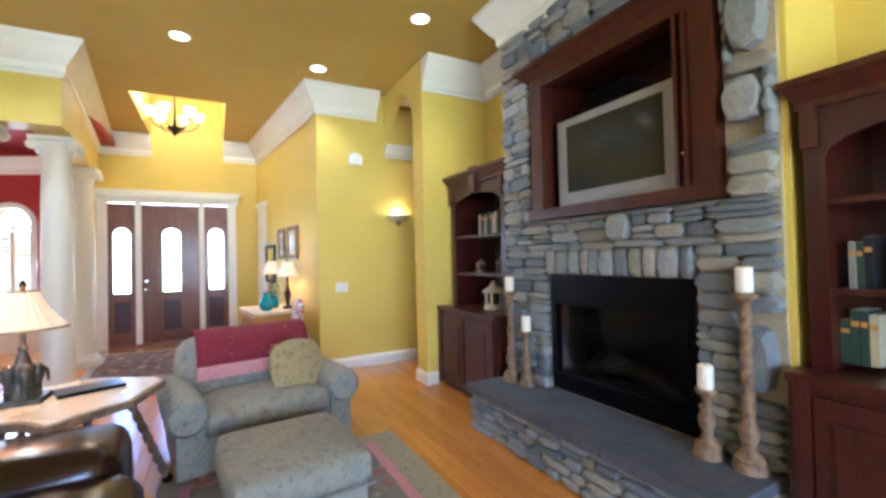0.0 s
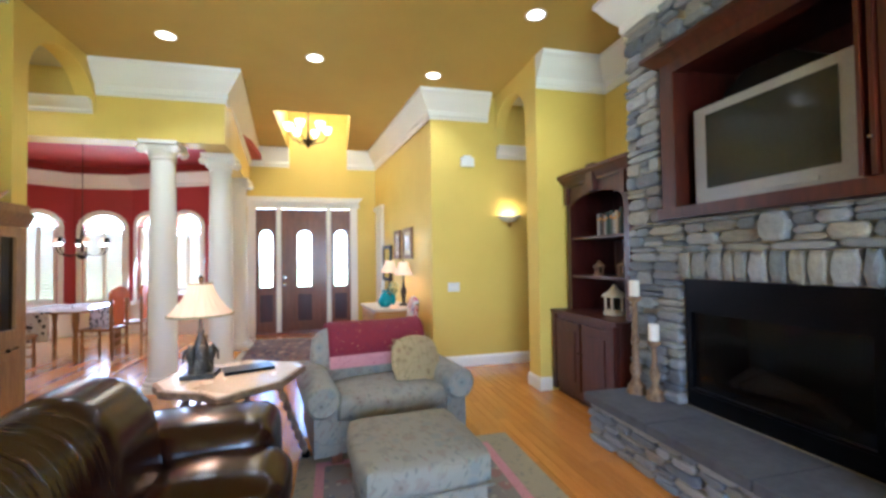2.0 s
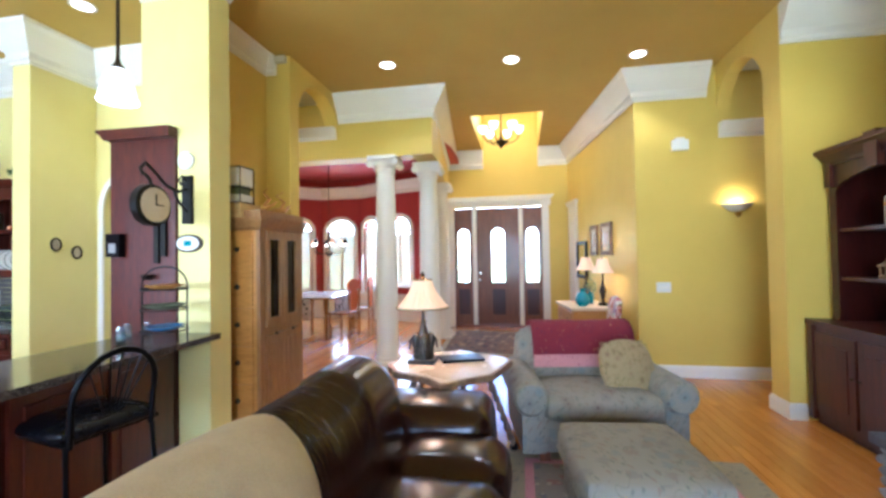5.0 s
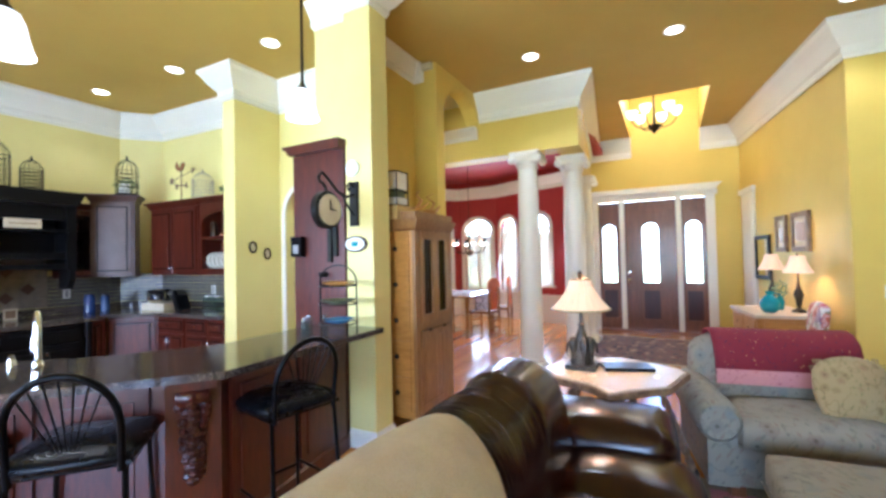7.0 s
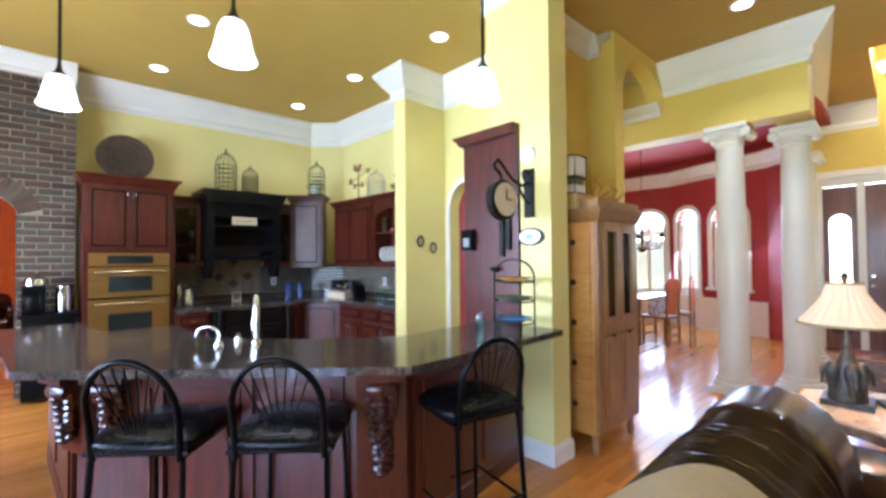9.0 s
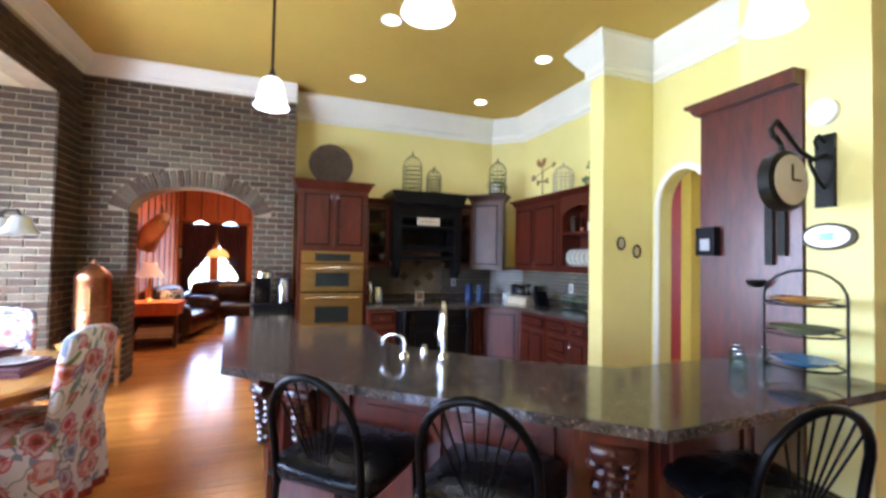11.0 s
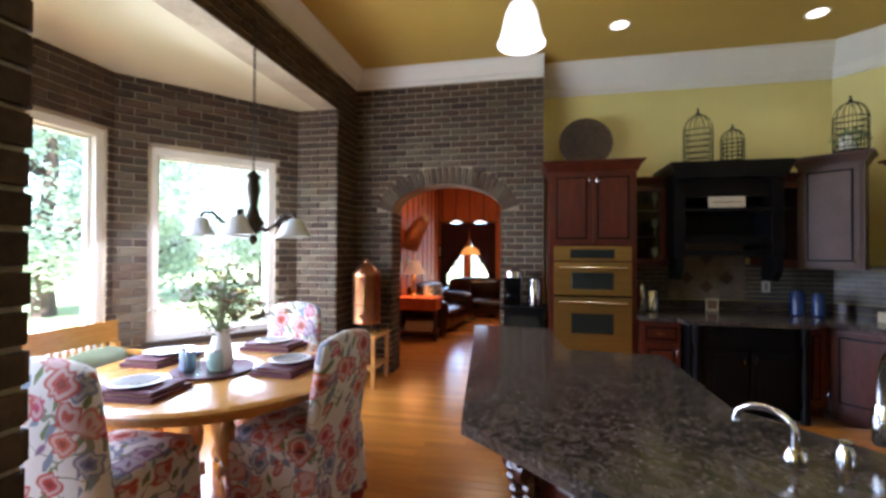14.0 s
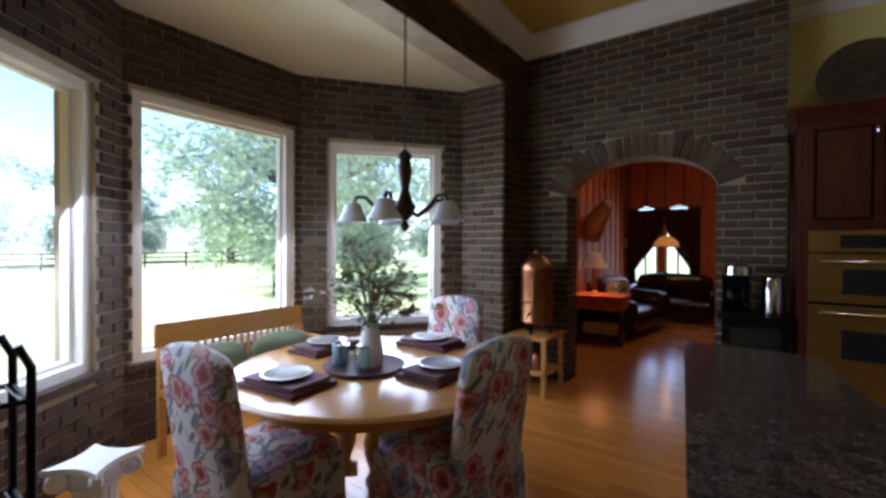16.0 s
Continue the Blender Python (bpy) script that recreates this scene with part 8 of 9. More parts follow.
def wood_chair(at, rz):
    e = thing("dining_chair", "carved honey oak dining chair with shaped back", "chair", at, rz, "chairs round the dining table")
    part("seat", box(-0.22, 0.22, -0.2, 0.22, 0.43, 0.47, 0.012), PINE_V, e)
    for x in (-0.2, 0.17):
        part("leg", lathe([(0.018, 0), (0.024, 0.2), (0.016, 0.26), (0.024, 0.43)], 10, at=(x + 0.015, 0.19, 0)), PINE_V, e)
        part("back_post", box(x, x + 0.035, -0.22, -0.19, 0, 1.0, 0.006), PINE_V, e)
    part("splat", slab([(-0.1, 0.5), (0.1, 0.5), (0.13, 0.7), (0.11, 0.9), (-0.11, 0.9), (-0.13, 0.7)], "y", -0.215, -0.195, 0.004), KNOTTY, e)
    part("crest", slab([(-0.22, 0.9), (0.22, 0.9), (0.22, 1.0), (0.12, 1.06), (0, 1.09), (-0.12, 1.06), (-0.22, 1.0)], "y", -0.225, -0.19, 0.006), KNOTTY, e)
    for z in (0.15, 0.28):
        part("stretcher", box(-0.2, 0.2, -0.21, -0.195, z, z + 0.025), PINE_V, e)
        part("stretcher", box(-0.2, 0.2, 0.18, 0.2, z, z + 0.025), PINE_V, e)
    return e


wc = wood_chair((-3.85, 7.1, 0), 10)
copy_thing(wc, pose(-3.05, 7.75, 0, 0, 0, 82))
copy_thing(wc, pose(-3.0, 8.45, 0, 0, 0, 98))
copy_thing(wc, pose(-4.5, 7.9, 0, 0, 0, -90))
dc = thing("dining_chandelier", "bronze dining chandelier with small lit shades", "chandelier", (-3.2, 7.45, 1.5))
part("stem", lathe([(0, 0), (0.05, 0.03), (0.07, 0.07), (0.02, 0.12), (0.03, 0.3), (0.012, 0.5)], 14), BRONZE, dc, smooth=True)
part("chain", tube([(0, 0, 0.5), (0, 0, 1.92)], 0.006, 5), BRONZE, dc)
for k in range(6):
    a = radians(60 * k + 5)
    c, s = math.cos(a), math.sin(a)
    arm = part("arm", tube([(x * c, x * s, z) for x, z in ((0.03, 0.1), (0.15, 0.05), (0.26, 0.08), (0.3, 0.15), (0.3, 0.22))], 0.008, 6), BRONZE, dc)
    part("shade", lathe([(0.055, 0.24), (0.025, 0.32)], 14, at=(0.3 * c, 0.3 * s, 0)), LAMPSHADE if k % 2 else BLACKM, arm)
    part("candle", lathe([(0.014, 0.2), (0.03, 0.23), (0.026, 0.27), (0, 0.29)], 10, at=(0.3 * c, 0.3 * s, 0)), BULBGLOW, arm, "lit candle bulb")
bulb("dining_chandelier_bulb", (-3.2, 7.45, 1.95), 30, (1, 0.75, 0.45), 0.2)

# ---- den beyond the brick arch ----
for y0 in (-1.8, -1.16):
    e = thing("window", "tall arched den window with wooden frame", "window", (-12.6, y0, 0), 90)
    e["kind"] = "structure"
    b = bmesh.new()
    for q in ((0, 0.04, 0.62, 2.1), (0.46, 0.5, 0.62, 2.1), (0.23, 0.27, 0.62, 2.1), (0.04, 0.46, 1.4, 1.44), (0.04, 0.46, 2.03, 2.07), (0.04, 0.46, 0.62, 0.66)):
        box(q[0], q[1], 0.0, 0.05, q[2], q[3], bm=b)
    part("window_frame", b, WHITE, e)
    part("casing", box(-0.07, -0.0, -0.03, 0.0, 0.55, 2.3), KNOTTY, e)
cur = thing("curtains", "dark plum swagged curtains drawn back from the den windows", "curtains", (-12.5, -1.18, 0), 90)
PLUMC = plain("plum_curtain", "4a1c18", "341210", 0.85, fine=50, bump=0.4)
for x0, x1, s in ((-0.72, 0.02, -1), (0.02, 0.68, 1)):
    b = bmesh.new()
    n = 24
    rows = []
    for z, k0, k1 in ((2.22, 0.0, 1.0), (1.8, 0.0, 0.95), (1.4, 0.0, 0.7), (1.05, 0.0, 0.35), (0.9, 0.0, 0.22), (0.5, 0.0, 0.25), (0.1, 0.0, 0.25)):
        row = []
        for j in range(n + 1):
            f = k0 + (k1 - k0) * j / n
            x = x0 + (x1 - x0) * f if s < 0 else x1 - (x1 - x0) * f
            row.append(b.verts.new((x, -0.03 * math.sin(j * 1.9), z)))
        rows.append(row)
    for p, q in zip(rows, rows[1:]):
        for k in range(n):
            b.faces.new((p[k], p[k + 1], q[k + 1], q[k]))
    thick(part("curtain", b, PLUMC, cur, smooth=True), 0.01)
part("rod", tube([(-0.8, -0.03, 2.25), (0.75, -0.03, 2.25)], 0.014, 8), BRONZE, cur)


def club_sofa(at, rz, w):
    e = thing("leather_seat", "dark leather sofa in the pine-panelled den", "sofa", at, rz, "leather seats in the den")
    part("base", cushion(-w / 2, w / 2, -0.4, 0.4, 0.08, 0.42, 0.08, 0.02, 4), LEATHER, e, smooth=True)
    part("backrest", cushion(-w / 2 + 0.1, w / 2 - 0.1, -0.45, -0.2, 0.35, 0.86, 0.1, 0.03, 4), LEATHER, e, smooth=True)
    for s in (-1, 1):
        part("arm", cushion(s * w / 2 - 0.13, s * w / 2 + 0.13, -0.42, 0.42, 0.08, 0.62, 0.1, 0.02, 4), LEATHER, e, smooth=True)


club_sofa((-9.9, -1.35, 0), -8, 1.6)
club_sofa((-11.6, -0.9, 0), -90, 1.5)
club_sofa((-10.9, 0.5, 0), 160, 1.0)
for k, x in enumerate((-10.3, -9.9, -9.5)):
    e = thing("pillow", "black and cream patterned pillow on the den sofa", "pillow", (x, -1.5, 0.45), 20 * k, "den pillows")
    b = cushion(-0.2, 0.2, -0.06, 0.06, 0, 0.36, 0.05, 0.03, 4)
    part("cover", b, PLAIDC, e, smooth=True)
    part("piping", tube([(-0.2, 0, 0.02), (0.2, 0, 0.02)], 0.008, 5), BLACKM, e)
cs = thing("den_side_table", "honey wood side table with shelf of books in the den", "table", (-8.85, -1.45, 0), 0)
part("top", box(-0.28, 0.28, -0.4, 0.32, 0.66, 0.7, 0.008), KNOTTY, cs)
part("apron", box(-0.26, 0.26, -0.38, 0.3, 0.5, 0.66), KNOTTY, cs)
part("shelf", box(-0.26, 0.26, -0.38, 0.3, 0.12, 0.15), DARKW, cs)
for x in (-0.27, 0.22):
    for y in (-0.39, 0.26):
        part("leg", box(x, x + 0.05, y, y + 0.05, 0, 0.5), DARKW, cs)
for k in range(3):
    e = thing("book", "large book lying flat on the den table shelf", "book", (-8.8, -1.45, 0.151 + 0.06 * k), 4 * k, "books in the den")
    part("cover", box(-0.2, 0.2, -0.25, 0.25, 0, 0.055, 0.004), (REDTHROW, CERAM, PLUM)[k], e)
    part("pages", box(-0.19, 0.202, -0.24, 0.24, 0.006, 0.049), CREAMC, e)
dl = thing("table_lamp", "brass figured lamp with a lit tan shade in the den", "lamp", (-8.85, -1.6, 0.7))
part("base", lathe([(0.07, 0), (0.07, 0.02), (0.03, 0.06), (0.05, 0.14), (0.02, 0.24), (0.03, 0.3), (0.01, 0.42)], 12), STEEL, dl, smooth=True)
s = shade_mesh(0.2, 0.09, 0.22, 36, 0.003)
s.transform(Matrix.Translation((0, 0, 0.4)))
thick(part("shade", s, LAMPSHADE, dl))
part("finial", lathe([(0.01, 0.62), (0, 0.66)], 8), STEEL, dl)
bulb("den_lamp_bulb", (-8.85, -1.6, 1.22), 30, (1, 0.6, 0.25))
tl = thing("floor_lamp", "floor lamp with a lit amber glass dome in the den", "lamp", (-11.2, -0.95, 0))
part("pole", lathe([(0.14, 0), (0.14, 0.02), (0.015, 0.05), (0.012, 1.5)], 12), BRONZE, tl)
part("shade", lathe([(0.22, 1.42), (0.2, 1.5), (0.12, 1.58), (0.02, 1.62), (0.02, 1.61), (0.11, 1.57), (0.19, 1.49)], 24), glow("amber_glass", (1, 0.42, 0.08, 1), 0.25), tl, "lit amber glass dome", True)
part("pull", tube([(0.05, 0, 1.5), (0.05, 0, 1.3)], 0.003, 4), BRONZE, tl)
bulb("den_floor_lamp_bulb", (-11.2, -0.95, 1.4), 25, (1, 0.55, 0.2))
# added warm fill with no fixture behind it, brightens the den panelling
area_lamp("den_warm_fill", (-9.5, -0.2, 3.5), (-9.5, -0.2, 0), 1.2, 1.2, 110, (1, 0.72, 0.4))
# mounted deer head, reduced to a plain tapering form with one horn
mt_ = thing("carved_wall_mount", "tan mounted deer head, plainly shaped, on the den panelling", "wall ornament", (-9.6, -1.9, 1.85))
b = tube([(0, 0, -0.25), (0.1, 0.15, 0), (0.3, 0.35, 0.2), (0.45, 0.4, 0.22), (0.6, 0.42, 0.14)], [0.2, 0.17, 0.12, 0.09, 0.05], 10)
tube([(0.4, 0.38, 0.3), (0.2, 0.3, 0.5), (0.3, 0.3, 0.62)], [0.025, 0.018, 0.006], 6, b)
part("form", b, plain("tan_deer_hide", "a8713e", "7d5029", 0.8, bump=0.4), mt_, smooth=True)
fp = thing("wall_picture", "small dark framed picture on the den panelling", "picture", (-12.5, -2.0 + 0.0, 1.5), 90)
b = box(-0.15, 0.15, -0.02, 0.03, -0.18, 0.18, 0.005)
part("frame", b, BLACKW, fp)
part("picture", box(-0.1, 0.1, -0.025, -0.018, -0.13, 0.13), CREAMC, fp)
b = bmesh.new()
for k in range(14):
    x = -12.4 + k * 0.4
    box(x, x + 0.02, -1.952, -1.935, 0, 3.6, bm=b)
for k in range(10):
    y = -1.9 + k * 0.36
    box(-12.598, -12.58, y, y + 0.02, 2.35, 3.6, bm=b)
structure("trim", b, DARKW)

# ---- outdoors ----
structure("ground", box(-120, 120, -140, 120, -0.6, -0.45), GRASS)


def tree(at, h, seed):
    e = thing("tree", "broad leafy green tree standing on the lawn", "tree", at, group="trees on the lawn")
    r = random.Random(seed)
    b = tube([(0, 0, 0), (0.05 * h * 0.3, 0, h * 0.25), (0, 0.03 * h, h * 0.5), (0, 0, h * 0.85)], [h * 0.035, h * 0.026, h * 0.018, h * 0.006], 10)
    ends = []
    for k in range(13):
        a, z = r.uniform(0, math.tau), h * r.uniform(0.08, 0.7)
        L = h * r.uniform(0.2, 0.42)
        p1 = (L * 0.5 * math.cos(a), L * 0.5 * math.sin(a), z + L * 0.25)
        p2 = (L * math.cos(a + 0.2), L * math.sin(a + 0.2), z + L * r.uniform(0.1, 0.5))
        tube([(0, 0, z), p1, p2], [h * 0.014, h * 0.009, h * 0.003], 6, b)
        ends += [p1, p2]
    part("trunk", b, BARK, e)
    vs, fs = [], []
    for p in ends + [(0, 0, h * 0.85), (0, 0, h * 0.7)]:
        for j in range(4):
            c = Vector(p) + Vector((r.gauss(0, 1), r.gauss(0, 1), r.gauss(0, 0.7))) * h * 0.06
            for _ in range(105):
                q = c + Vector((r.gauss(0, 1), r.gauss(0, 1), r.gauss(0, 0.8))) * h * 0.045
                u = Vector((r.gauss(0, 1), r.gauss(0, 1), r.gauss(0, 0.6))).normalized() * h * 0.013
                w = u.orthogonal().normalized() * h * 0.008
                i = len(vs)
                vs += [tuple(q - u), tuple(q - w), tuple(q + u), tuple(q + w)]
                fs.append((i, i + 1, i + 2, i + 3))
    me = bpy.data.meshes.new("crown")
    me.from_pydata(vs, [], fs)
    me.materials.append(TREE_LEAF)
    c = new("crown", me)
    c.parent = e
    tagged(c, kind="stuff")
    return e


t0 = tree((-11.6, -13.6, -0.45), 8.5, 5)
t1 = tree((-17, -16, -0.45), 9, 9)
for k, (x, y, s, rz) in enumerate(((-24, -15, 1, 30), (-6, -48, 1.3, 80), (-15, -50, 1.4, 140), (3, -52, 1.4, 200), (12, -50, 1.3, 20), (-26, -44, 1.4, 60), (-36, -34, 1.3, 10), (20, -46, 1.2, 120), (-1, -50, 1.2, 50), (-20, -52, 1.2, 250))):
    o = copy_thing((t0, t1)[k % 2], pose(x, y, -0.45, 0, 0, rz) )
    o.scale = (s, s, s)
fe = thing("lawn_fence", "dark rail fence across the far lawn", "fence", (-10, -38, -0.45))
for k in range(20):
    part("post", box(-30 + 3 * k, -29.88 + 3 * k, 0, 0.12, 0, 1.3), DARKW, fe)
for z in (0.4, 0.8, 1.15):
    part("rail", box(-30, 27, 0.03, 0.08, z, z + 0.12), DARKW, fe)

# ---- stones, bricks and boards, piece by piece ----
def shape_from(pts_faces, name, mats):
    vs, fs = pts_faces
    me = bpy.data.meshes.new(name)
    me.from_pydata(vs, [], fs)
    me.materials.append(mats)
    return me


def rough_block(seed, name, mt, round_=0.0):
    """A unit stone centred on 0 (x out of the wall, y along, z up): a broken outline, chamfered into a slightly domed face."""
    r = random.Random(seed)
    n = 10
    rim = []
    for k in range(n):
        t = math.tau * (k + 0.5) / n
        c, q = math.cos(t), math.sin(t)
        f = 1 / max(abs(c), abs(q))
        f = f * (1 - round_) + round_
        rim.append((0.5 * c * f * r.uniform(0.93, 1.0), 0.5 * q * f * r.uniform(0.9, 1.0)))
    vs = [(-0.5, y, z) for y, z in rim] + [(0.3 + r.uniform(-0.05, 0.05), y, z) for y, z in rim]
    vs += [(0.47 + r.uniform(-0.06, 0.06), y * 0.86, z * 0.78) for y, z in rim] + [(0.52 + r.uniform(-0.03, 0.05), r.uniform(-0.1, 0.1), r.uniform(-0.1, 0.1))]
    fs = []
    for k in range(n):
        m = (k + 1) % n
        fs += [(k, m, n + m, n + k), (n + k, n + m, 2 * n + m, 2 * n + k), (2 * n + k, 2 * n + m, 3 * n)]
    return shape_from((vs, fs), name, mt)


def lay(name, meshes, parent, places, r):
    """Pieces as objects that share meshes: places hold (matrix)."""
    for m in places:
        o = bpy.data.objects.new(name, r.choice(meshes))
        scene.collection.objects.link(o)
        o.matrix_basis = m
        o.parent = parent


STONES = [rough_block(k, "stone", STONE) for k in range(8)]
STONE_W = plain("warm_beige_ledge_stone", "a8a49b", "7f7b74", 0.85, fine=22, broad=5, bump=1.0, spread=0.2, piece="object", vary=0.22)
STONE_B = plain("blue_grey_ledge_stone", "868b94", "63686f", 0.85, fine=22, broad=5, bump=1.0, spread=0.2, piece="object", vary=0.22)
STONES += [rough_block(20 + k, "stone", STONE_W) for k in range(4)] + [rough_block(30 + k, "stone", STONE_B) for k in range(5)]


def courses(y0, y1, z0, z1, holes, r, hmin, hmax, lmin, lmax):
    """Random coursed stonework in a rectangle, cut round the holes; gives (ya, yb, za, zb)."""
    out = []
    z = z0
    while z < z1 - 0.02:
        h = min(r.uniform(hmin, hmax), z1 - z)
        if z1 - z - h < hmin * 0.6:
            h = z1 - z
        spans = [(y0, y1)]
        for a, c, lo, hi in holes:
            if z + h > lo + 0.01 and z < hi - 0.01:
                nxt = []
                for p, q in spans:
                    if a > p:
                        nxt.append((p, min(q, a)))
                    if c < q:
                        nxt.append((max(p, c), q))
                spans = [s for s in nxt if s[1] - s[0] > 0.03]
        for p, q in spans:
            y = p
            while y < q - 1e-4:
                L = min(r.uniform(lmin, lmax), q - y)
                if q - y - L < lmin * 0.7:
                    L = q - y
                if r.random() < 0.22 and h > hmin * 1.2:
                    f = r.uniform(0.4, 0.6)
                    out += [(y, y + L, z, z + h * f), (y, y + L, z + h * f, z + h)]
                else:
                    out.append((y, y + L, z, z + h))
                y += L
        z += h
    return out


r = random.Random(12)
chim = thing("stone_veneer", "grey dry-stacked ledge stones facing the chimney", "stonework")
chim["kind"] = "structure"
pl = []
boulders = [(1.14, 1.31, 2.42, 2.78), (1.16, 1.34, 2.06, 2.3), (1.15, 1.3, 0.72, 1.06), (1.92, 2.1, 1.5, 1.69), (2.95, 3.15, 0.8, 0.98), (2.6, 2.8, 3.0, 3.14), (1.6, 1.85, 3.1, 3.3)]
holes = [(1.52, 2.71, 0.3, 1.46), (1.34, 2.86, 1.69, 2.9)] + boulders
for a, c, lo, hi in [q for lo_, hi_ in ((0.36, 1.46), (1.46, 1.69), (1.69, 2.9), (2.9, H)) for q in courses(CY0, CY1, lo_, hi_, holes, r, 0.045, 0.12, 0.1, 0.36)]:
    d = r.uniform(0.055, 0.085)
    pl.append(pose(2.84 - d / 2, (a + c) / 2, (lo + hi) / 2, r.uniform(-2, 2), 0, 0) @ Matrix.Diagonal((-d, c - a - 0.001, hi - lo - 0.001, 1)))
ROUND = [rough_block(50 + k, "stone", (STONE, STONE_B)[k % 2], 0.55) for k in range(3)]
for a, c, lo, hi in boulders:
    o = bpy.data.objects.new("stone", r.choice(ROUND))
    scene.collection.objects.link(o)
    o.matrix_basis = pose(2.79, (a + c) / 2, (lo + hi) / 2) @ Matrix.Diagonal((-0.1, c - a, hi - lo, 1))
    o.parent = chim
y = 1.52
while y < 2.7:
    w = min(r.uniform(0.07, 0.16), 2.71 - y)
    pl.append(pose(2.805, y + w / 2, 1.365) @ Matrix.Diagonal((-0.08, w - 0.006, 0.185, 1)))
    y += w
pl.sort(key=lambda m: m.translation.z)
lay("stone", STONES, chim, pl[:300], r)
V, F = [], []
for m in pl[300:]:
    src = r.choice(STONES)
    i = len(V)
    V += [tuple(m @ v.co) for v in src.vertices]
    F += [tuple(i + q for q in p.vertices) for p in src.polygons]
if V:
    me = shape_from((V, F), "upper_stones", plain("grey_ledge_stone_joined", "a8a8a6", "77797c", 0.85, fine=22, broad=5, bump=1.0, spread=0.2, piece="island", vary=0.22))
    o = new("upper_stones", me)
    o.parent = chim
    tagged(o, kind="stuff")
hb = thing("hearth_stones", "grey ledge stones facing the raised hearth", "stonework")
hb["kind"] = "structure"
pl = []
for a, c, lo, hi in courses(1.16, 3.18, 0.0, 0.298, [], r, 0.05, 0.1, 0.1, 0.3):
    d = r.uniform(0.05, 0.075)
    pl.append(pose(2.385 - d / 2, (a + c) / 2, (lo + hi) / 2) @ Matrix.Diagonal((-d, c - a - 0.006, hi - lo - 0.006, 1)))
for a, c, lo, hi in courses(2.36, 2.83, 0.0, 0.298, [], r, 0.05, 0.1, 0.1, 0.25):
    pl.append(pose((a + c) / 2, 1.15, (lo + hi) / 2, 0, 0, -90) @ Matrix.Diagonal((0.06, c - a - 0.006, hi - lo - 0.006, 1)))
lay("stone", STONES, hb, pl, r)

BL, BHT, JT = 0.205, 0.064, 0.011


def brick_mesh(seed, mt, L):
    r_ = random.Random(seed)
    b = bmesh.new()
    box(-L / 2, L / 2, 0, 0.014, -BHT / 2, BHT / 2, bm=b)
    for v in b.verts:
        if v.co.y > 0.01:
            v.co.x *= 0.975
            v.co.z *= 0.93
            v.co += Vector((r_.uniform(-0.002, 0.002), r_.uniform(-0.003, 0.002), r_.uniform(-0.002, 0.002)))
    me = bpy.data.meshes.new("brick")
    b.to_mesh(me)
    b.free()
    me.materials.append(mt)
    return me


BRICK_G = plain("grey_brown_brick", "615542", "4a4031", 0.9, fine=40, broad=6, bump=0.8, piece="object")
BRICK_D = plain("dark_red_brick", "4b3725", "37271a", 0.9, fine=40, broad=6, bump=0.8, piece="object")
FULL = [brick_mesh(k, m, BL) for k, m in enumerate((BRICK, BRICK, BRICK_G, BRICK_G, BRICK_G, BRICK_D, BRICK))]
JOINED = {}


def brick_face(p0, p1, z0, z1, holes=(), arch=None, as_parts=0, parent=None, key="wall"):
    """Running-bond bricks on the face left of p0 to p1. holes: (u0, u1, z0, z1); arch: (u0, u1, spring, rise, ring)."""
    at, rz = at_wall(p0, p1, 0)
    M = xf(at[0], at[1], rz)
    L = math.dist(p0, p1)
    r_ = random.Random(int(L * 1000))
    row, z, made = 0, z0, 0
    vs_all = JOINED.setdefault(key, ([], []))
    while z + BHT * 0.6 < z1:
        zc = z + BHT / 2
        spans = [(0.0, L)]
        cuts = [(a, c) for a, c, lo, hi in holes if z + BHT > lo + 0.005 and z < hi - 0.005]
        if arch:
            a, c, sp_, rise, ring = arch
            if z < sp_:
                cuts.append((a, c))
            else:
                k = (zc - sp_) / (rise + ring)
                if k < 1:
                    hw = ((c - a) / 2 + ring) * math.sqrt(1 - k * k)
                    m = (a + c) / 2
                    cuts.append((m - hw, m + hw))
        for a, c in cuts:
            nxt = []
            for p, q in spans:
                if c <= p or a >= q:
                    nxt.append((p, q))
                    continue
                if a > p:
                    nxt.append((p, a))
                if c < q:
                    nxt.append((c, q))
            spans = nxt
        for p, q in spans:
            u = math.floor((p - (row % 2) * (BL + JT) / 2) / (BL + JT)) * (BL + JT) + (row % 2) * (BL + JT) / 2
            while u < q:
                a, c = max(u, p), min(u + BL, q)
                if c - a > 0.025:
                    m = M @ Matrix.Translation(((a + c) / 2, r_.uniform(-0.002, 0.003), zc)) @ Matrix.Diagonal(((c - a) / BL, 1, 1, 1))
                    if made < as_parts:
                        o = bpy.data.objects.new("brick", r_.choice(FULL))
                        scene.collection.objects.link(o)
                        o.matrix_basis = m
                        o.parent = parent
                        made += 1
                    else:
                        V, F = vs_all
                        i = len(V)
                        for x in (-BL / 2, BL / 2):
                            for yy in (0, 0.013):
                                for zz in (-BHT / 2, BHT / 2):
                                    s = 1 if yy == 0 else 0.975
                                    V.append(tuple(m @ Vector((x * s, yy, zz * (1 if yy == 0 else 0.93)))))
                        F += [tuple(i + k for k in f) for f in ((2, 3, 7, 6), (0, 1, 3, 2), (4, 6, 7, 5), (1, 5, 7, 3), (0, 2, 6, 4))]
                u += BL + JT
        z += BHT + JT
        row += 1


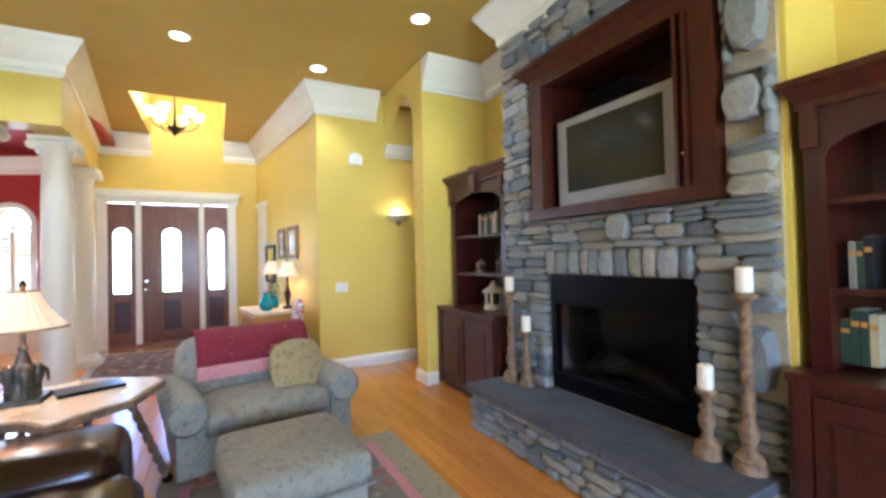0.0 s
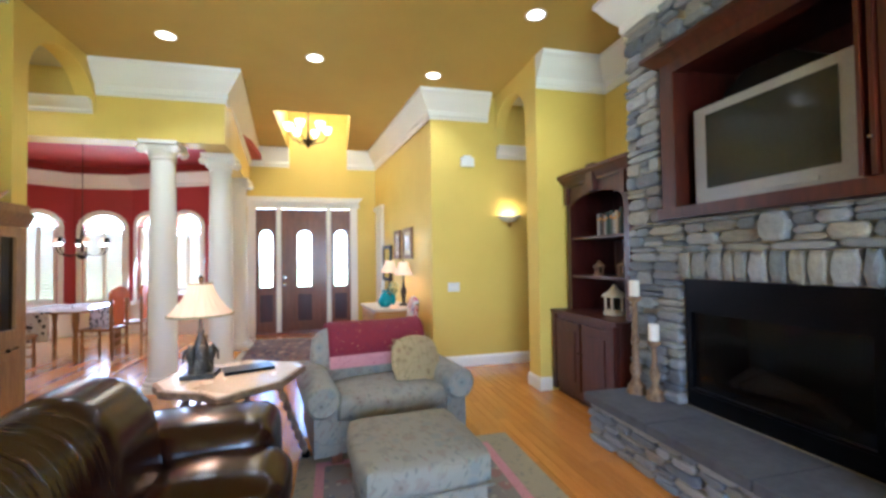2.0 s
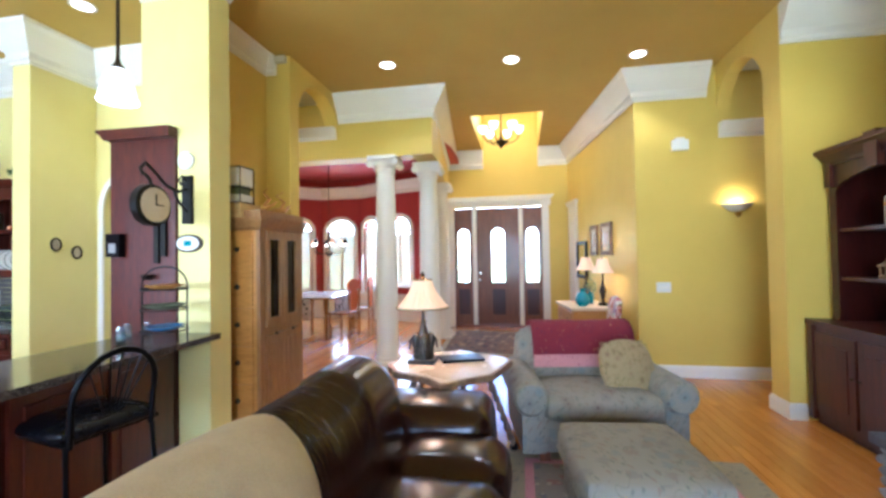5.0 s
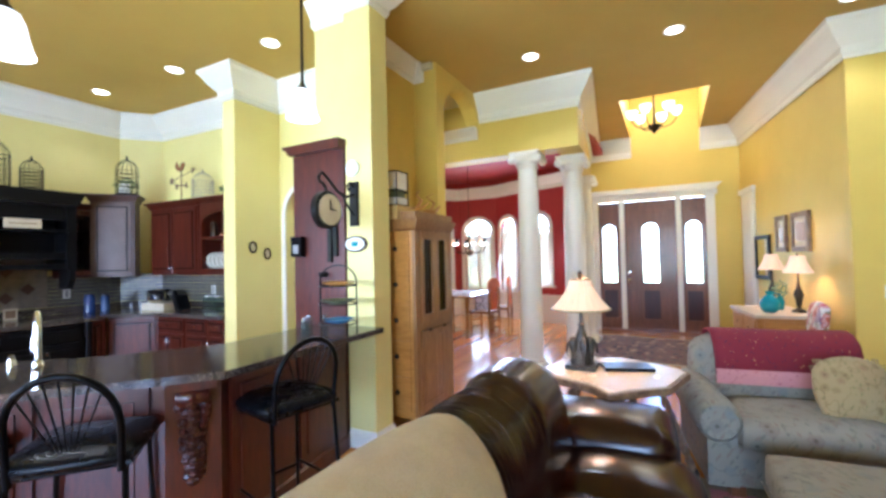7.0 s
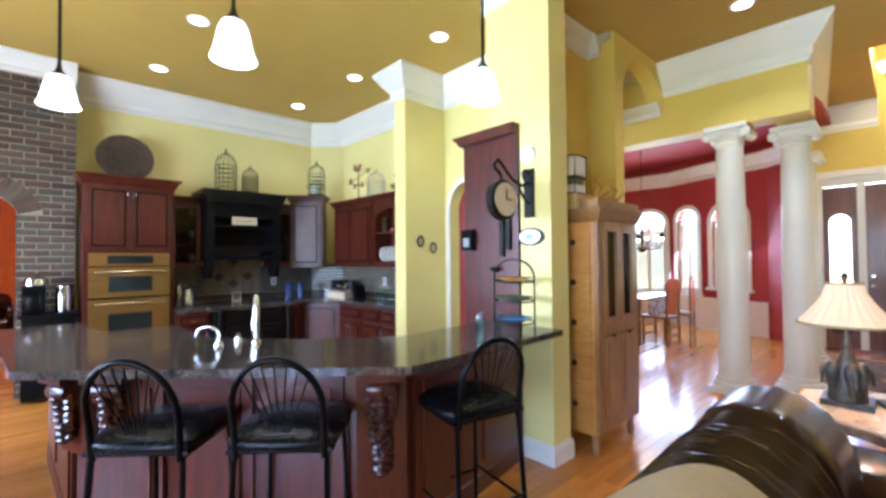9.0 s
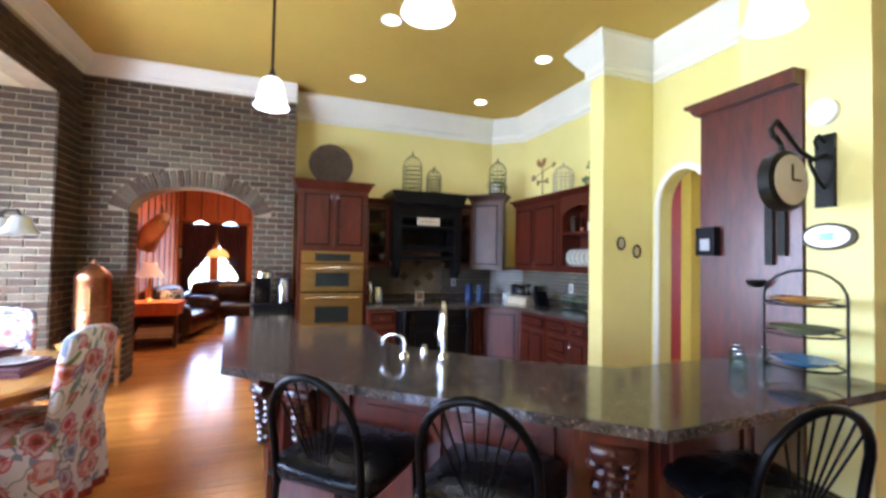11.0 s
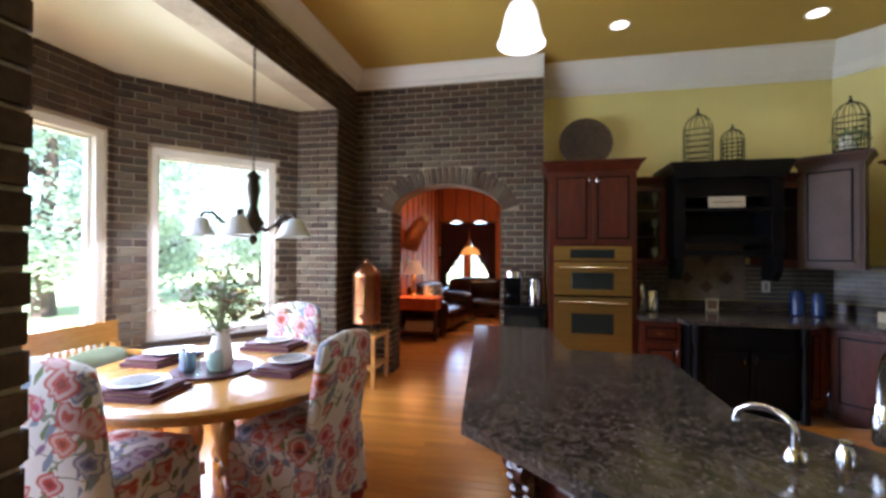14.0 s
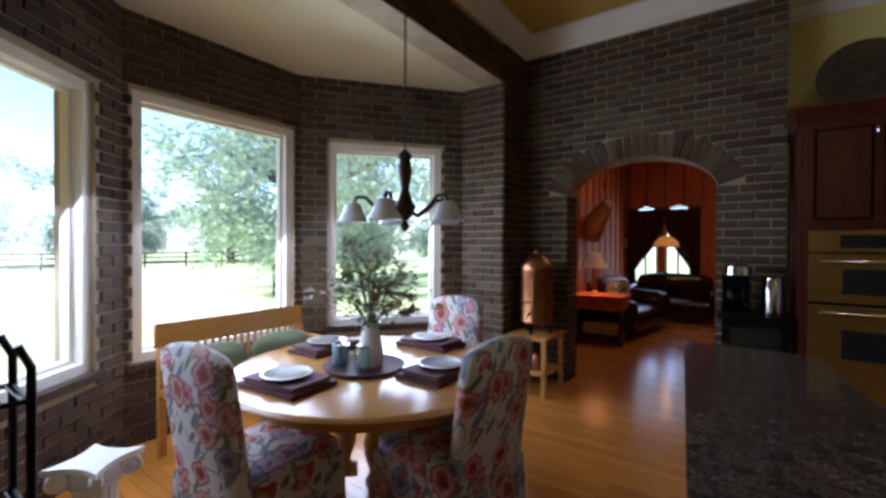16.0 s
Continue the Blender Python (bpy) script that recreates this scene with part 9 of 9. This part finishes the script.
def arch_bricks(p0, p1, u0, u1, spring, rise, ring, parent):
    at, rz = at_wall(p0, p1, 0)
    M = xf(at[0], at[1], rz)
    c, h = (u0 + u1) / 2, (u1 - u0) / 2
    n = 29
    for k in range(n):
        t = math.pi * (k + 0.5) / n
        t = math.pi * (0.04 + 0.92 * (k + 0.5) / n)
        x, z = c + (h + ring / 2) * math.cos(t), spring + (rise + ring / 2) * math.sin(t)
        nx, nz = math.cos(t) * rise, math.sin(t) * h
        a = math.atan2(nz, nx)
        o = bpy.data.objects.new("brick", FULL[k % 7])
        scene.collection.objects.link(o)
        o.matrix_basis = M @ Matrix.Translation((x, 0.001, z)) @ Matrix.Rotation(-a, 4, "Y") @ Matrix.Diagonal((ring / BL * 1.0, 1, 0.95, 1))
        o.parent = parent


bw = thing("brick_face", "weathered brown brick facing with an arched opening", "brickwork")
bw["kind"] = "structure"
A0, A1 = (-6.66, 0.52), (-6.66, -1.74)
brick_face(A0, A1, 0, 3.46, (), (0.47, 1.79, 1.93, 0.34, 0.2), 300, bw)
arch_bricks(A0, A1, 0.47, 1.79, 1.93, 0.34, 0.2, bw)
bw2 = thing("brick_face", "weathered brown brick facing of the bay", "brickwork")
bw2["kind"] = "structure"
brick_face(BAY[0], BAY[1], 0, 3.05, (), None, 90, bw2, "bay")
brick_face(BAY[1], BAY[2], 0, 3.05, ((0.24, 1.4, WIN[0] - 0.05, WIN[1]),), None, 210, bw2, "bay")
brick_face(BAY[2], BAY[3], 0, 3.05, ((0.06, 1.38, 0.52, 2.52),), None, 0, bw2, "bay")
brick_face(BAY[3], BAY[4], 0, 3.05, ((0.24, 1.4, WIN[0] - 0.05, WIN[1]),), None, 0, bw2, "bay")
brick_face(BAY[4], BAY[5], 0, 3.05, (), None, 0, bw2, "bay")
brick_face((-6.66, -1.74), (-6.13, -1.74), 0, 3.46, (), None, 0, bw, "wall")
brick_face((-6.13, -1.74), (-2.365, -1.74), 3.05, 3.46, (), None, 0, bw, "wall")
brick_face((-2.365, -1.74), (-2.365, -0.56), 0, 3.46, (), None, 0, bw, "wall")
brick_face((-2.365, -0.56), (-1.9, -0.56), 0, 3.46, (), None, 0, bw, "wall")
# reveals of the arch
brick_face((-6.96, -1.27), (-6.66, -1.27), 0, 1.93, (), None, 0, bw, "wall")
brick_face((-6.66, 0.05), (-6.96, 0.05), 0, 1.93, (), None, 0, bw, "wall")
for key, (V, F) in JOINED.items():
    me = bpy.data.meshes.new("bricks")
    me.from_pydata(V, [], F)
    me.materials.append(BRICK_J)
    ob = new("bricks", me)
    ob.parent = bw if key == "wall" else bw2
    tagged(ob, kind="stuff")

# floor boards, laid along y
fl = thing("floor_boards", "glossy golden oak strip floor boards", "floor")
fl["kind"] = "structure"
r = random.Random(6)
BWID = 0.083
unit = bpy.data.meshes.new("board")
w2 = BWID / 2 - 0.0008
unit.from_pydata([(-w2, -0.5, -0.02), (w2, -0.5, -0.02), (w2, 0.5, -0.02), (-w2, 0.5, -0.02), (-w2, -0.5, -0.0012), (w2, -0.5, -0.0012), (w2, 0.5, -0.0012), (-w2, 0.5, -0.0012), (-w2 + 0.0012, -0.499, 0), (w2 - 0.0012, -0.499, 0), (w2 - 0.0012, 0.499, 0), (-w2 + 0.0012, 0.499, 0)], [], [(0, 1, 5, 4), (1, 2, 6, 5), (2, 3, 7, 6), (3, 0, 4, 7), (4, 5, 9, 8), (5, 6, 10, 9), (6, 7, 11, 10), (7, 4, 8, 11), (8, 9, 10, 11)])
unit.materials.append(OAK)
V, F = [], []
x = -13.0
made = 0
while x < 4.8:
    xc = x + BWID / 2
    y0 = -4.6 - r.uniform(0, 1)
    top = 10.6 if x > -6 else 1.8
    if x < -7.2:
        y0 = -2.0 - r.uniform(0, 1)
    while y0 < top:
        L = r.uniform(0.7, 1.7)
        yc = y0 + L / 2
        near = (-5.2 < xc < -3.0 and -1.2 < yc < 0.6) or (-2.3 < xc < 2.4 and 2.0 < yc < 6.2)
        if near and made < 300:
            o = bpy.data.objects.new("board", unit)
            scene.collection.objects.link(o)
            o.matrix_basis = pose(xc, yc, 0) @ Matrix.Diagonal((1, L - 0.0012, 1, 1))
            o.parent = fl
            made += 1
        else:
            i = len(V)
            for a, c, z in ((w2, 0, -0.0012), (w2 - 0.0012, 0.001, 0)):
                V += [(xc - a, y0 + c, z), (xc + a, y0 + c, z), (xc + a, y0 + L - 0.001 - c, z), (xc - a, y0 + L - 0.001 - c, z)]
            F += [(i + 4, i + 5, i + 6, i + 7)] + [(i + k, i + (k + 1) % 4, i + 4 + (k + 1) % 4, i + 4 + k) for k in range(4)]
        y0 += L
    x += BWID
me = bpy.data.meshes.new("boards")
me.from_pydata(V, [], F)
me.materials.append(OAK_J)
ob = new("boards", me)
ob.parent = fl
tagged(ob, kind="stuff")
